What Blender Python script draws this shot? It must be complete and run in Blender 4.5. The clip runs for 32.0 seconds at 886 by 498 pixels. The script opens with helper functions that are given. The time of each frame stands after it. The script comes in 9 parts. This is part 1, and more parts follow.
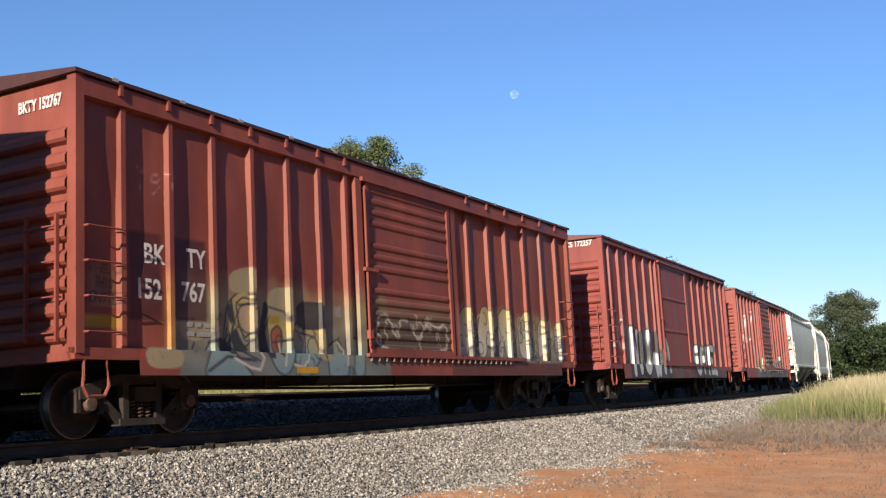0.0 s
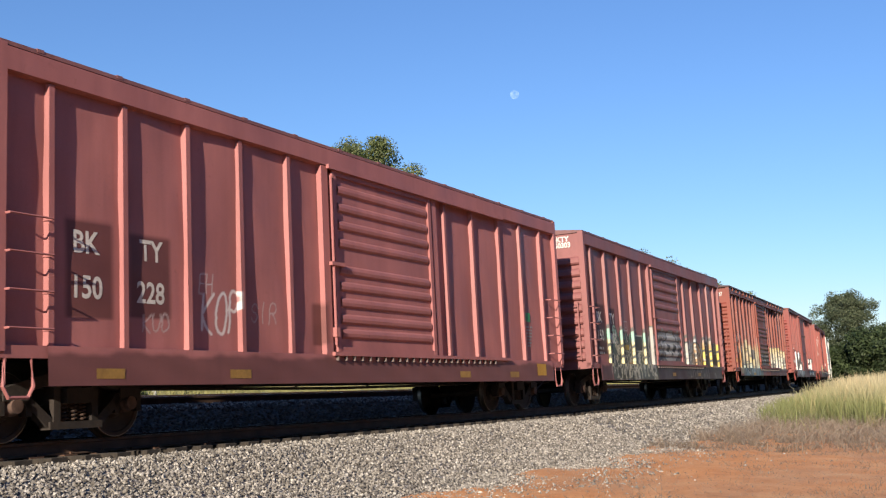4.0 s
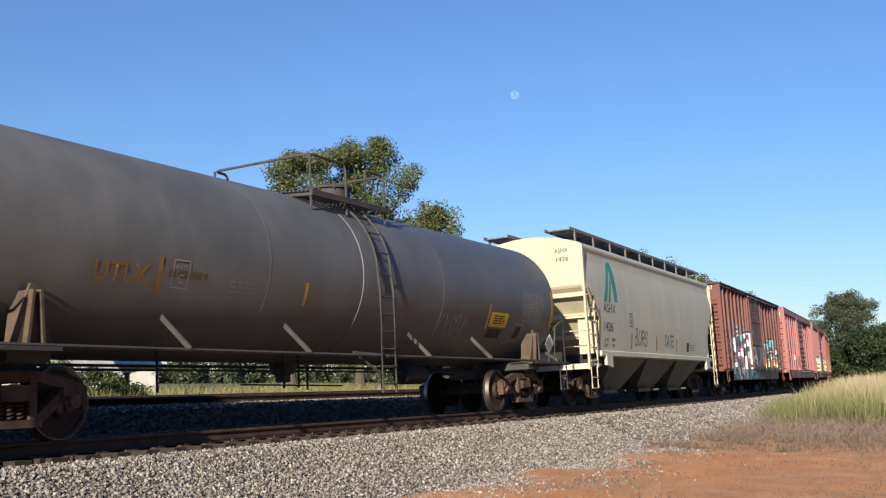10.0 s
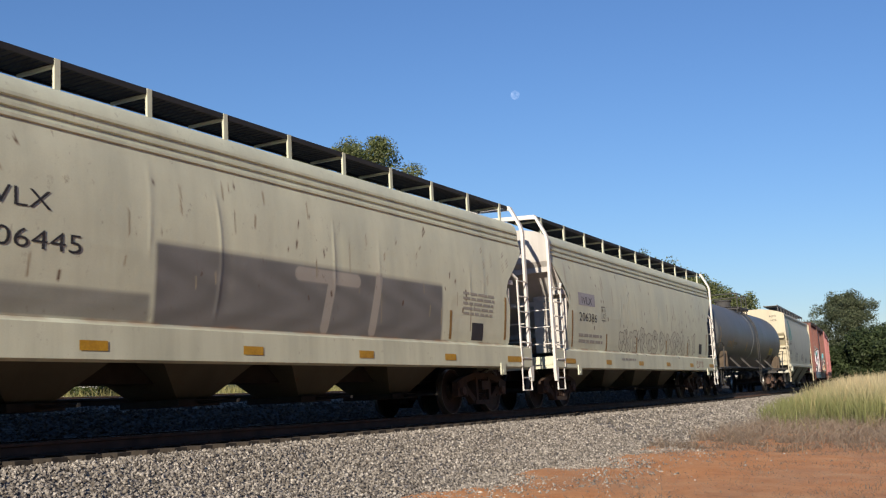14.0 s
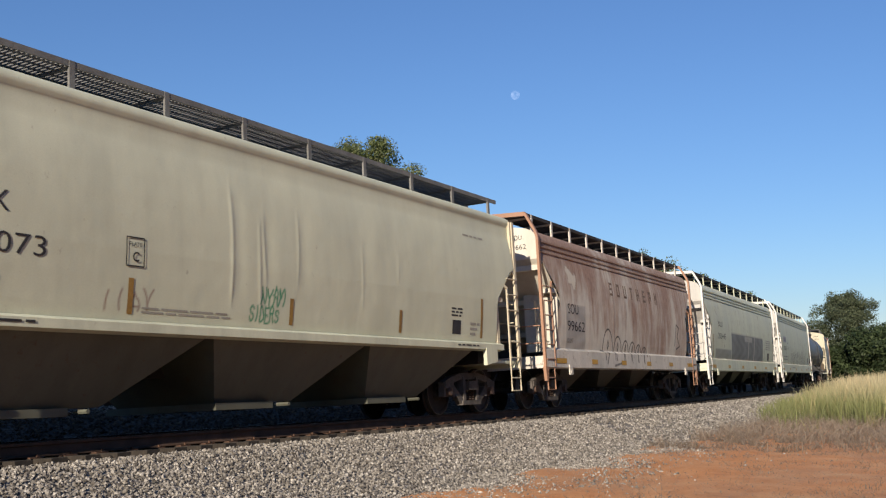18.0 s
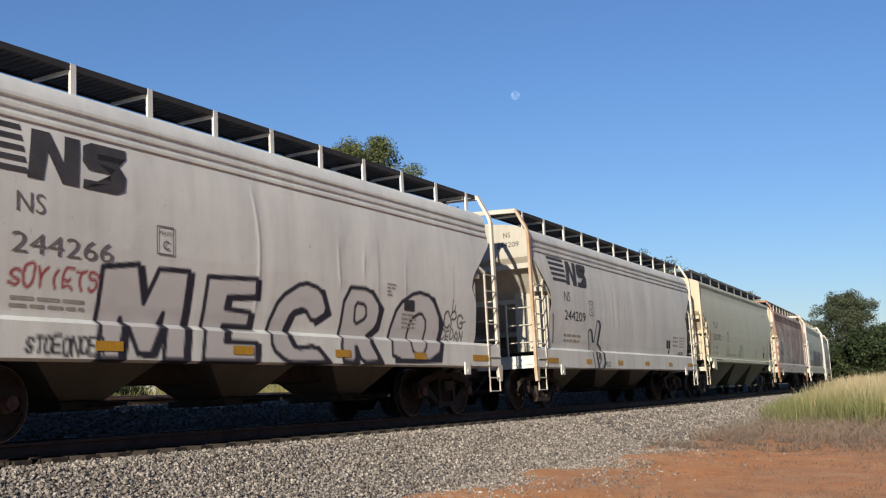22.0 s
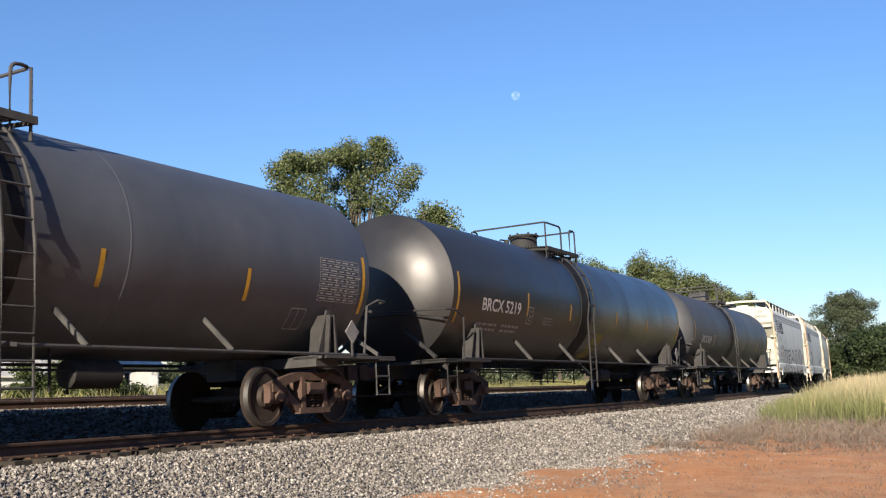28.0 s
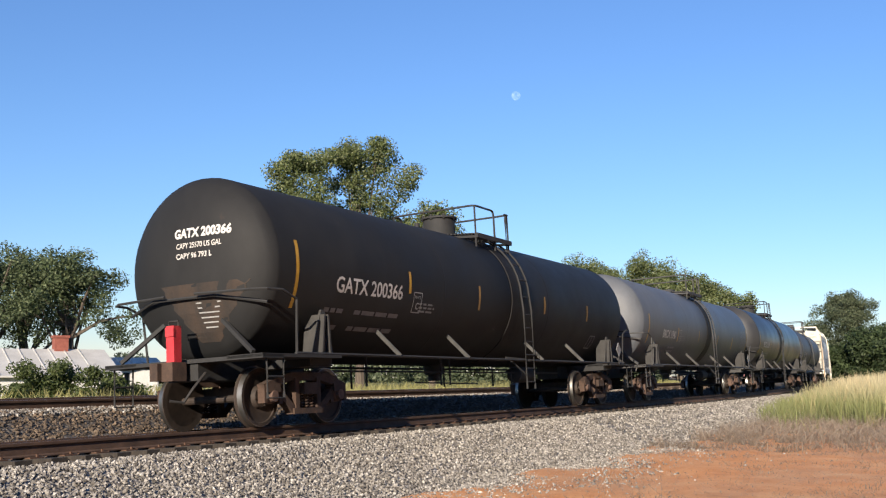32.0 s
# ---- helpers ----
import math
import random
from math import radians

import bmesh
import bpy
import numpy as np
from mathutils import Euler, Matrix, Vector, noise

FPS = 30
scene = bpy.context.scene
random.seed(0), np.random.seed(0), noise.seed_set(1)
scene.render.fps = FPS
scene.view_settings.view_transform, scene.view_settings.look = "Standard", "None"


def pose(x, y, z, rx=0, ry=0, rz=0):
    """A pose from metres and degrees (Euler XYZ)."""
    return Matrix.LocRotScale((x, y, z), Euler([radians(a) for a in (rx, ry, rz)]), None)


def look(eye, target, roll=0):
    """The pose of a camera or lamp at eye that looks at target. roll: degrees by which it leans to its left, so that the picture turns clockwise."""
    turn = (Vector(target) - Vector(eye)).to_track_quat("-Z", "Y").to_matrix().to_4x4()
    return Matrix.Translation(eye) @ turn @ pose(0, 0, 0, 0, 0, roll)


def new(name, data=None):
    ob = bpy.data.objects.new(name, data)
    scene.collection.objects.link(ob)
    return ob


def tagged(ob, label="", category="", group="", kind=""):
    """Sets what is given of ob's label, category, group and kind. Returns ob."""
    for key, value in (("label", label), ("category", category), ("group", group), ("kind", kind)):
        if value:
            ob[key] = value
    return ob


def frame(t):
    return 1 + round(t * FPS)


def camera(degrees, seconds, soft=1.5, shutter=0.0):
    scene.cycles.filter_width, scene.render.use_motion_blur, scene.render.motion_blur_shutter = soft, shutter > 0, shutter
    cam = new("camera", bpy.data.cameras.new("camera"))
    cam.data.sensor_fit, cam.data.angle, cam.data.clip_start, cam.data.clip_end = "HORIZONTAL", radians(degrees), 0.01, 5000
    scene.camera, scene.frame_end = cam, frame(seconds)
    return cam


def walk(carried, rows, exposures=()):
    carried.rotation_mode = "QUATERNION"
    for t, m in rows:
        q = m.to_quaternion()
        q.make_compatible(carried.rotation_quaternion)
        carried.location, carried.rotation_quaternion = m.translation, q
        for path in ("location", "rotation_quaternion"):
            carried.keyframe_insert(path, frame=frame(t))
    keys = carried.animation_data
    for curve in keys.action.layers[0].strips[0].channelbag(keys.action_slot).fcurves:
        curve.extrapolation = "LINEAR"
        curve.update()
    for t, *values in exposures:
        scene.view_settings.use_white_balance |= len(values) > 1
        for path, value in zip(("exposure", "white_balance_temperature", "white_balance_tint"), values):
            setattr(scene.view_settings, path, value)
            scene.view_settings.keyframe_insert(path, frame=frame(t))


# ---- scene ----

# ================= camera and path =================
RAD, DIST, CANT, EYE = 657.9, 11.264, 0.0562, 0.80   # curve radius, camera to track centre, cant, eye over rail
GROUND = EYE - 1.65
cam = camera(45.68, 32.0, soft=1.2, shutter=0.05)
VIEW = Vector((math.sin(radians(60.11)) * math.cos(radians(6.937)), math.cos(radians(60.11)) * math.cos(radians(6.937)), math.sin(radians(6.937))))
walk(cam, [(0.0, look((0, 0, EYE), tuple(Vector((0, 0, EYE)) + VIEW), -0.144)),
           (32.0, look((0, 0, EYE), tuple(Vector((0, 0, EYE)) + VIEW), -0.144))],
     exposures=[(0.0, 0.91), (6.0, 0.87), (9.0, 0.79), (11.0, 0.75), (13.0, 0.50), (17.0, 0.49), (20.0, 0.52), (23.0, 0.44), (24.0, 0.59), (25.0, 0.73), (27.5, 0.98), (32.0, 0.98)])

# ================= world and sun =================
SUN_EL, SUN_GO = 19.5, 12.0       # elevation; direction in which the light travels, from +x towards +y
world = bpy.data.worlds.new("world")
scene.world = world
world.use_nodes = True
wn = world.node_tree.nodes
sky = wn.new("ShaderNodeTexSky")
sky.sky_type, sky.sun_disc = "NISHITA", False
sky.sun_elevation = radians(SUN_EL)
sky.sun_rotation = radians(-90 - SUN_GO)
sky.air_density, sky.dust_density, sky.ozone_density, sky.altitude = 1.25, 0.0, 7.0, 0
wn["Background"].inputs["Strength"].default_value = 0.084
tint = wn.new("ShaderNodeMix")
tint.data_type, tint.blend_type = "RGBA", "MULTIPLY"
tint.inputs[0].default_value = 1.0
tint.inputs[7].default_value = (0.95, 0.90, 1.0, 1)
world.node_tree.links.new(sky.outputs[0], tint.inputs[6])
world.node_tree.links.new(tint.outputs[2], wn["Background"].inputs[0])
sun = new("sun", bpy.data.lights.new("sun", "SUN"))
sun.data.energy, sun.data.angle, sun.data.color = 5.0, radians(0.5), (1.0, 0.86, 0.695)
el, go = radians(SUN_EL), radians(SUN_GO)
sun.matrix_basis = look((0, 0, 60), (math.cos(go) * math.cos(el), math.sin(go) * math.cos(el), 60 - math.sin(el)))

# ================= mesh helpers =================
class Shape:
    """Collects faces of one part."""
    def __init__(self):
        self.v, self.f = [], []

    def add(self, verts, faces):
        n = len(self.v)
        self.v += [tuple(p) for p in verts]
        self.f += [tuple(i + n for i in f) for f in faces]
        return self

    def box(self, x0, x1, y0, y1, z0, z1):
        return self.add([(x, y, z) for z in (z0, z1) for y in (y0, y1) for x in (x0, x1)],
                        [(0, 2, 3, 1), (4, 5, 7, 6), (0, 1, 5, 4), (2, 6, 7, 3), (0, 4, 6, 2), (1, 3, 7, 5)])

    def beam(self, a, b, w, h, up=(0, 0, 1)):
        """A bar of section w x h from a to b."""
        a, b = Vector(a), Vector(b)
        d = (b - a).normalized()
        side = d.cross(Vector(up))
        side = side.normalized() if side.length > 1e-4 else Vector((1, 0, 0))
        top = side.cross(d)
        q = [p + side * i * w / 2 + top * j * h / 2 for p in (a, b) for i, j in ((-1, -1), (1, -1), (1, 1), (-1, 1))]
        return self.add(q, [(0, 1, 2, 3), (7, 6, 5, 4), (0, 4, 5, 1), (1, 5, 6, 2), (2, 6, 7, 3), (3, 7, 4, 0)])

    def pipe(self, pts, r, n=6):
        """A round bar through the points."""
        pts = [Vector(p) for p in pts]
        rings = []
        for i, p in enumerate(pts):
            d = (pts[min(i + 1, len(pts) - 1)] - pts[max(i - 1, 0)]).normalized()
            s = d.cross(Vector((0, 0, 1)))
            s = s.normalized() if s.length > 1e-3 else Vector((0, 1, 0))
            t = s.cross(d)
            rings.append([p + s * r * math.cos(2 * math.pi * k / n) + t * r * math.sin(2 * math.pi * k / n) for k in range(n)])
        return self.loft(rings, True)

    def loft(self, rings, caps=True, closed=True):
        n = len(rings[0])
        faces = []
        for i in range(len(rings) - 1):
            for k in range(n if closed else n - 1):
                a, b = i * n + k, i * n + (k + 1) % n
                faces.append((a, b, b + n, a + n))
        if caps:
            faces += [tuple(range(n))[::-1], tuple(range(len(rings) * n - n, len(rings) * n))]
        return self.add([p for r in rings for p in r], faces)

    def disc_stack(self, centre, axis, profile, n=20):
        """A turned body: profile of (along, radius) round an axis 'x', 'y' or 'z'."""
        rings = []
        for a, r in profile:
            ring = []
            for k in range(n):
                c, s = r * math.cos(2 * math.pi * k / n), r * math.sin(2 * math.pi * k / n)
                ring.append({"x": (centre[0] + a, centre[1] + c, centre[2] + s), "y": (centre[0] + s, centre[1] + a, centre[2] + c),
                             "z": (centre[0] + c, centre[1] + s, centre[2] + a)}[axis])
            rings.append(ring)
        return self.loft(rings, True)

    def prism(self, outline, y0, y1):
        """An (x, z) outline drawn out along y."""
        n = len(outline)
        return self.loft([[(x, y0, z) for x, z in outline], [(x, y1, z) for x, z in outline]], True)

    def prism_x(self, outline, x0, x1):
        """A (y, z) outline drawn out along x."""
        return self.loft([[(x0, y, z) for y, z in outline], [(x1, y, z) for y, z in outline]], True)

    def mesh(self, name, material, smooth=False):
        me = bpy.data.meshes.new(name)
        me.from_pydata(self.v, [], self.f)
        me.materials.append(material)
        bm = bmesh.new()
        bm.from_mesh(me)
        bmesh.ops.recalc_face_normals(bm, faces=bm.faces)
        if smooth:
            for f in bm.faces:
                f.smooth = True
            for e in bm.edges:
                if len(e.link_faces) == 2 and e.calc_face_angle() > 0.6:
                    e.smooth = False
        bm.to_mesh(me)
        bm.free()
        return me


def part(name, shape, material, parent, label="", smooth=False, at=None):
    """Links a shape as one mesh object under a thing or a part."""
    me = shape if isinstance(shape, bpy.types.Mesh) else shape.mesh(name, material, smooth)
    ob = new(name, me)
    ob.parent = parent
    if at is not None:
        ob.matrix_basis = at
    return tagged(ob, label) if label else ob


def quick_mesh(name, verts, quads, material, smooth=False):
    """A large mesh from arrays of corners and four- or three-cornered faces."""
    verts, quads = np.asarray(verts, np.float32), np.asarray(quads, np.int32)
    me = bpy.data.meshes.new(name)
    k = quads.shape[1]
    me.vertices.add(len(verts))
    me.vertices.foreach_set("co", verts.ravel())
    me.loops.add(quads.size)
    me.loops.foreach_set("vertex_index", quads.ravel())
    me.polygons.add(len(quads))
    me.polygons.foreach_set("loop_start", np.arange(0, quads.size, k, dtype=np.int32))
    me.polygons.foreach_set("loop_total", np.full(len(quads), k, np.int32))
    me.polygons.foreach_set("use_smooth", np.full(len(quads), smooth))
    me.materials.append(material)
    me.update(calc_edges=True)
    me.validate()
    return me


# ================= materials =================
def material(name, rough=0.6, metal=0.0):
    m = bpy.data.materials.new(name)
    m.use_nodes = True
    b = m.node_tree.nodes["Principled BSDF"]
    b.inputs["Roughness"].default_value, b.inputs["Metallic"].default_value = rough, metal
    return m, m.node_tree.nodes, m.node_tree.links, b


def noise_node(nodes, links, scale, detail=4.0, stretch=(1, 1, 1), rough=0.55, where="Object"):
    tc, mp, nz = nodes.new("ShaderNodeTexCoord"), nodes.new("ShaderNodeMapping"), nodes.new("ShaderNodeTexNoise")
    mp.inputs["Scale"].default_value = stretch
    nz.inputs["Scale"].default_value, nz.inputs["Detail"].default_value, nz.inputs["Roughness"].default_value = scale, detail, rough
    links.new(tc.outputs[where], mp.inputs[0])
    links.new(mp.outputs[0], nz.inputs["Vector"])
    return nz


def ramp(nodes, links, source, stops):
    r = nodes.new("ShaderNodeValToRGB")
    while len(r.color_ramp.elements) < len(stops):
        r.color_ramp.elements.new(0.5)
    for e, (p, c) in zip(r.color_ramp.elements, stops):
        e.position, e.color = p, (*c, 1) if len(c) == 3 else c
    links.new(source, r.inputs[0])
    return r


def mix(nodes, links, fac, a, b, mode="MIX"):
    m = nodes.new("ShaderNodeMix")
    m.data_type, m.blend_type = "RGBA", mode
    for sock, val in ((m.inputs[0], fac), (m.inputs[6], a), (m.inputs[7], b)):
        if isinstance(val, (int, float)):
            sock.default_value = val
        elif isinstance(val, tuple):
            sock.default_value = (*val, 1)
        else:
            links.new(val, sock)
    return m.outputs[2]


def bump(nodes, links, b, height, strength=0.3, distance=0.01):
    n = nodes.new("ShaderNodeBump")
    n.inputs["Strength"].default_value, n.inputs["Distance"].default_value = strength, distance
    links.new(height, n.inputs["Height"])
    links.new(n.outputs[0], b.inputs["Normal"])


BASE_SCALE = 0.80    # scales every painted, mineral and leafy base colour to balance sun against sky exposure


def albedo(n, l, c, b):
    """Links a surface colour, scaled by the factor that all things here share."""
    c = mix(n, l, 1.0, c, (BASE_SCALE, BASE_SCALE, BASE_SCALE), "MULTIPLY")
    l.new(c, b.inputs["Base Color"])
    return c


def grey(v):
    return (v, v, v)


def mottled(name, dark, light, scale=3.0, rough=0.8, fine=40.0, metal=0.0, strength=0.3, distance=0.01, stretch=(1, 1, 1)):
    """A surface of two colours at a large and a fine scale."""
    m, n, l, b = material(name, rough, metal)
    big = noise_node(n, l, scale, 5, stretch)
    small = noise_node(n, l, fine, 4)
    c = ramp(n, l, big.outputs[0], [(0.3, dark), (0.7, light)])
    c = mix(n, l, 0.5, c.outputs[0], ramp(n, l, small.outputs[0], [(0.3, grey(0.55)), (0.7, grey(1.0))]).outputs[0], "MULTIPLY")
    c = albedo(n, l, c, b)
    bump(n, l, b, small.outputs[0], strength, distance)
    return m


def painted(name, paint, rust=(0.10, 0.035, 0.015), wear=0.35, fade=0.25, rough=0.55, streak=1.0, marks=True, spec=0.35):
    """Weathered wagon paint: faded patches, streaks that run down, dust on the lower parts, rust spots, and painted marks from the mesh's colours."""
    m, n, l, b = material(name, rough)
    patch = noise_node(n, l, 0.9, 5, (1, 1, 0.6))
    run = noise_node(n, l, 2.2, 5, (1.6, 1.6, 0.14), 0.6)
    spots = noise_node(n, l, 9.0, 6, (1, 1, 0.7), 0.7)
    fine = noise_node(n, l, 60.0, 3)
    pale = tuple(min(1, p * (1 + fade) + 0.03 * fade) for p in paint)
    deep = tuple(p * (1 - 0.6 * fade) for p in paint)
    c = ramp(n, l, patch.outputs[0], [(0.3, deep), (0.7, pale)]).outputs[0]
    c = mix(n, l, 0.55 * streak, c, ramp(n, l, run.outputs[0], [(0.3, grey(0.72)), (0.6, grey(1.0))]).outputs[0], "MULTIPLY")
    if marks:
        at = n.new("ShaderNodeVertexColor")
        at.layer_name = "paint"
        c = mix(n, l, at.outputs["Alpha"], c, at.outputs["Color"])
    rf = ramp(n, l, spots.outputs[0], [(0.66 - 0.14 * wear, grey(0.0)), (0.78 - 0.1 * wear, grey(1.0))])
    rm = n.new("ShaderNodeMath")
    rm.operation = "MULTIPLY"
    l.new(rf.outputs[0], rm.inputs[0])
    l.new(ramp(n, l, run.outputs[0], [(0.3, grey(0.0)), (0.7, grey(min(1.0, 0.5 + wear)))]).outputs[0], rm.inputs[1])
    c = mix(n, l, rm.outputs[0], c, rust)
    c = mix(n, l, 0.25, c, ramp(n, l, fine.outputs[0], [(0.3, grey(0.7)), (0.7, grey(1.0))]).outputs[0], "MULTIPLY")
    c = albedo(n, l, c, b)
    rr = ramp(n, l, patch.outputs[0], [(0.3, grey(rough - 0.12)), (0.7, grey(rough + 0.15))])
    l.new(rr.outputs[0], b.inputs["Roughness"])
    b.inputs["Specular IOR Level"].default_value = spec
    dent = noise_node(n, l, 1.7, 2)
    bump(n, l, b, dent.outputs[0], 0.35, 0.03)
    return m


def rail_point(s, off, z):
    """A point by the distance along the track, the distance from its middle towards the camera, and the height over the rails."""
    a = s / RAD
    return (RAD * math.sin(a) + math.sin(a) * off, DIST + RAD * (1 - math.cos(a)) - math.cos(a) * off, z)


def rail_points(s, off, z):
    a = np.asarray(s) / RAD
    return np.stack([(RAD + off) * np.sin(a), DIST + RAD - (RAD + off) * np.cos(a), np.broadcast_to(z, a.shape)], -1)


def canted(off, z):
    """Offset and height of a point of the track's own frame, which leans with the cant."""
    return off - CANT * z, z + CANT * off


def swept(name, outline, s_list, mat, smooth=False, closed=True, cant=True):
    """An (offset, height) outline drawn along the track."""
    shape = Shape()
    rings = []
    for s in s_list:
        rings.append([rail_point(s, *(canted(o, z) if cant else (o, z))) for o, z in outline])
    shape.loft(rings, closed, closed)
    return shape.mesh(name, mat, smooth)

# ================= ground, track, distance =================


def ballast_material(name, dark, light, scale):
    m, n, l, b = material(name, 0.85)
    tc, vo = n.new("ShaderNodeTexCoord"), n.new("ShaderNodeTexVoronoi")
    vo.inputs["Scale"].default_value = scale
    l.new(tc.outputs["Object"], vo.inputs["Vector"])
    big = noise_node(n, l, 0.8, 4)
    c = ramp(n, l, vo.outputs["Color"], [(0.2, dark), (0.8, light)]).outputs[0]
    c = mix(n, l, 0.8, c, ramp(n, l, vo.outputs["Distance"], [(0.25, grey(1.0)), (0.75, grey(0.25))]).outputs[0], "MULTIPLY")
    c = mix(n, l, 0.3, c, ramp(n, l, big.outputs[0], [(0.3, (0.75, 0.7, 0.65)), (0.7, grey(1.0))]).outputs[0], "MULTIPLY")
    # shade under the train, put into the colour between the main line's rails
    sp, dx, hy = n.new("ShaderNodeSeparateXYZ"), n.new("ShaderNodeCombineXYZ"), n.new("ShaderNodeVectorMath")
    l.new(tc.outputs["Object"], sp.inputs[0])
    l.new(sp.outputs["X"], dx.inputs["X"])
    sh = n.new("ShaderNodeMath")
    sh.operation, sh.inputs[1].default_value = "SUBTRACT", DIST + RAD
    l.new(sp.outputs["Y"], sh.inputs[0])
    l.new(sh.outputs[0], dx.inputs["Y"])
    hy.operation = "LENGTH"
    l.new(dx.outputs[0], hy.inputs[0])
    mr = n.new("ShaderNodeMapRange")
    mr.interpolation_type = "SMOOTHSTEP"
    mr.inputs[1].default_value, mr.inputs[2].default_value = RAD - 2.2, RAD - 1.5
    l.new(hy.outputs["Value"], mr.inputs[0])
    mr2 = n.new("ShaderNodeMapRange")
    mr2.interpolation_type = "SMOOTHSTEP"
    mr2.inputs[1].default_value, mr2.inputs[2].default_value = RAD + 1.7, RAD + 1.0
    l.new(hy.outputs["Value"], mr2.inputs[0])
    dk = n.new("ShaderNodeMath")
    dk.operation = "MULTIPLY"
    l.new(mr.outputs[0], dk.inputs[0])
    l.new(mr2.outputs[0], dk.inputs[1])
    # the bed beyond the far rail is darkened for the train's shadow
    old = n.new("ShaderNodeMath")
    old.operation, old.inputs[1].default_value = "LESS_THAN", RAD - 1.9
    l.new(hy.outputs["Value"], old.inputs[0])
    c = mix(n, l, old.outputs[0], c, mix(n, l, 1.0, c, (0.42, 0.38, 0.33), "MULTIPLY"))
    # near-black tint painted in for the shade under the wagons
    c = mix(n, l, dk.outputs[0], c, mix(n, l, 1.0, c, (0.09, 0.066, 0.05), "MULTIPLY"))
    c = albedo(n, l, c, b)
    inv = n.new("ShaderNodeMath")
    inv.operation, inv.inputs[0].default_value = "SUBTRACT", 1.0
    l.new(vo.outputs["Distance"], inv.inputs[1])
    bump(n, l, b, inv.outputs[0], 0.9, 0.04)
    return m


def stone_material(name, stops):
    m, n, l, b = material(name, 0.85)
    g = n.new("ShaderNodeNewGeometry")
    nz = noise_node(n, l, 60, 3)
    c = ramp(n, l, g.outputs["Random Per Island"], stops).outputs[0]
    c = mix(n, l, 0.5, c, ramp(n, l, nz.outputs[0], [(0.3, grey(0.6)), (0.7, grey(1.0))]).outputs[0], "MULTIPLY")
    c = albedo(n, l, c, b)
    return m


STONES = [(0.0, (0.085, 0.075, 0.065)), (0.3, (0.20, 0.183, 0.162)), (0.6, (0.315, 0.292, 0.258)), (0.87, (0.43, 0.402, 0.36)), (1.0, (0.62, 0.59, 0.535))]
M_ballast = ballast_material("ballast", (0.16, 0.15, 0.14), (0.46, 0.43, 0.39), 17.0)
M_stones = stone_material("ballast stones", STONES)
M_rail = mottled("rusty rail steel", (0.062, 0.036, 0.024), (0.13, 0.075, 0.05), 4.0, 0.75, 50)
M_tread, _n, _l, _b = material("polished rail head", 0.32, 1.0)
_b.inputs["Base Color"].default_value = (0.30, 0.27, 0.25, 1)
M_tie = mottled("creosoted timber", (0.02, 0.016, 0.013), (0.06, 0.048, 0.037), 5.0, 0.9, 45, stretch=(1, 6, 1))
M_plate = mottled("rusty tie plate", (0.07, 0.035, 0.02), (0.14, 0.07, 0.04), 9.0, 0.8)


def dirt_material():
    m, n, l, b = material("red clay and field", 0.95)
    tc = n.new("ShaderNodeTexCoord")
    big = noise_node(n, l, 0.22, 5)
    mid = noise_node(n, l, 1.1, 9, (1.0, 1.0, 1), 0.74)
    fine = noise_node(n, l, 30, 4)
    clay = ramp(n, l, mid.outputs[0], [(0.25, (0.40, 0.145, 0.05)), (0.42, (0.66, 0.28, 0.10)), (0.58, (0.74, 0.36, 0.15)), (0.78, (0.78, 0.50, 0.29))]).outputs[0]
    dry = ramp(n, l, mid.outputs[0], [(0.3, (0.36, 0.22, 0.13)), (0.7, (0.54, 0.40, 0.27))]).outputs[0]
    c = mix(n, l, ramp(n, l, big.outputs[0], [(0.5, grey(0.0)), (0.75, grey(0.7))]).outputs[0], clay, dry)
    # the field behind the tracks is grassed
    sp = n.new("ShaderNodeSeparateXYZ")
    l.new(tc.outputs["Object"], sp.inputs[0])
    field = ramp(n, l, big.outputs[0], [(0.3, (0.09, 0.11, 0.03)), (0.7, (0.22, 0.22, 0.08))]).outputs[0]
    far = n.new("ShaderNodeMath")
    far.operation, far.inputs[1].default_value = "GREATER_THAN", 17.5
    l.new(sp.outputs["Y"], far.inputs[0])
    c = mix(n, l, far.outputs[0], c, field)
    c = mix(n, l, 0.4, c, ramp(n, l, fine.outputs[0], [(0.3, grey(0.6)), (0.7, grey(1.0))]).outputs[0], "MULTIPLY")
    c = albedo(n, l, c, b)
    bump(n, l, b, fine.outputs[0], 0.5, 0.02)
    return m


M_ground = dirt_material()
# one sheet: fine near the camera, out to the horizon beyond
xs = np.unique(np.concatenate([np.linspace(-3000, -80, 10), np.linspace(-80, -6, 14), np.linspace(-4, 60, 161), np.linspace(64, 200, 30), np.linspace(230, 3000, 12)]))
ys = np.unique(np.concatenate([np.linspace(-3000, -60, 10), np.linspace(-50, -2, 12), np.linspace(0, 12, 49), np.linspace(13, 60, 24), np.linspace(70, 3000, 18)]))
gx, gy = np.meshgrid(xs, ys)
gz = np.zeros_like(gx)
for i in range(gx.shape[0]):
    for j in range(gx.shape[1]):
        x, y = gx[i, j], gy[i, j]
        if -10 < x < 80 and -5 < y < 14:
            gz[i, j] = 0.05 * noise.noise((x * 0.5, y * 0.9, 0)) + 0.02 * noise.noise((x * 2.1, y * 3.1, 4))
gz += GROUND
away = np.hypot(gx, DIST + RAD - gy)
rise = np.clip((RAD - 5 - away) / 4, 0, 1)
gz += np.where(away < RAD + 1, rise * 0.75, 0) * (gy < 400)
ny, nx = gx.shape
idx = np.arange(nx * ny).reshape(ny, nx)
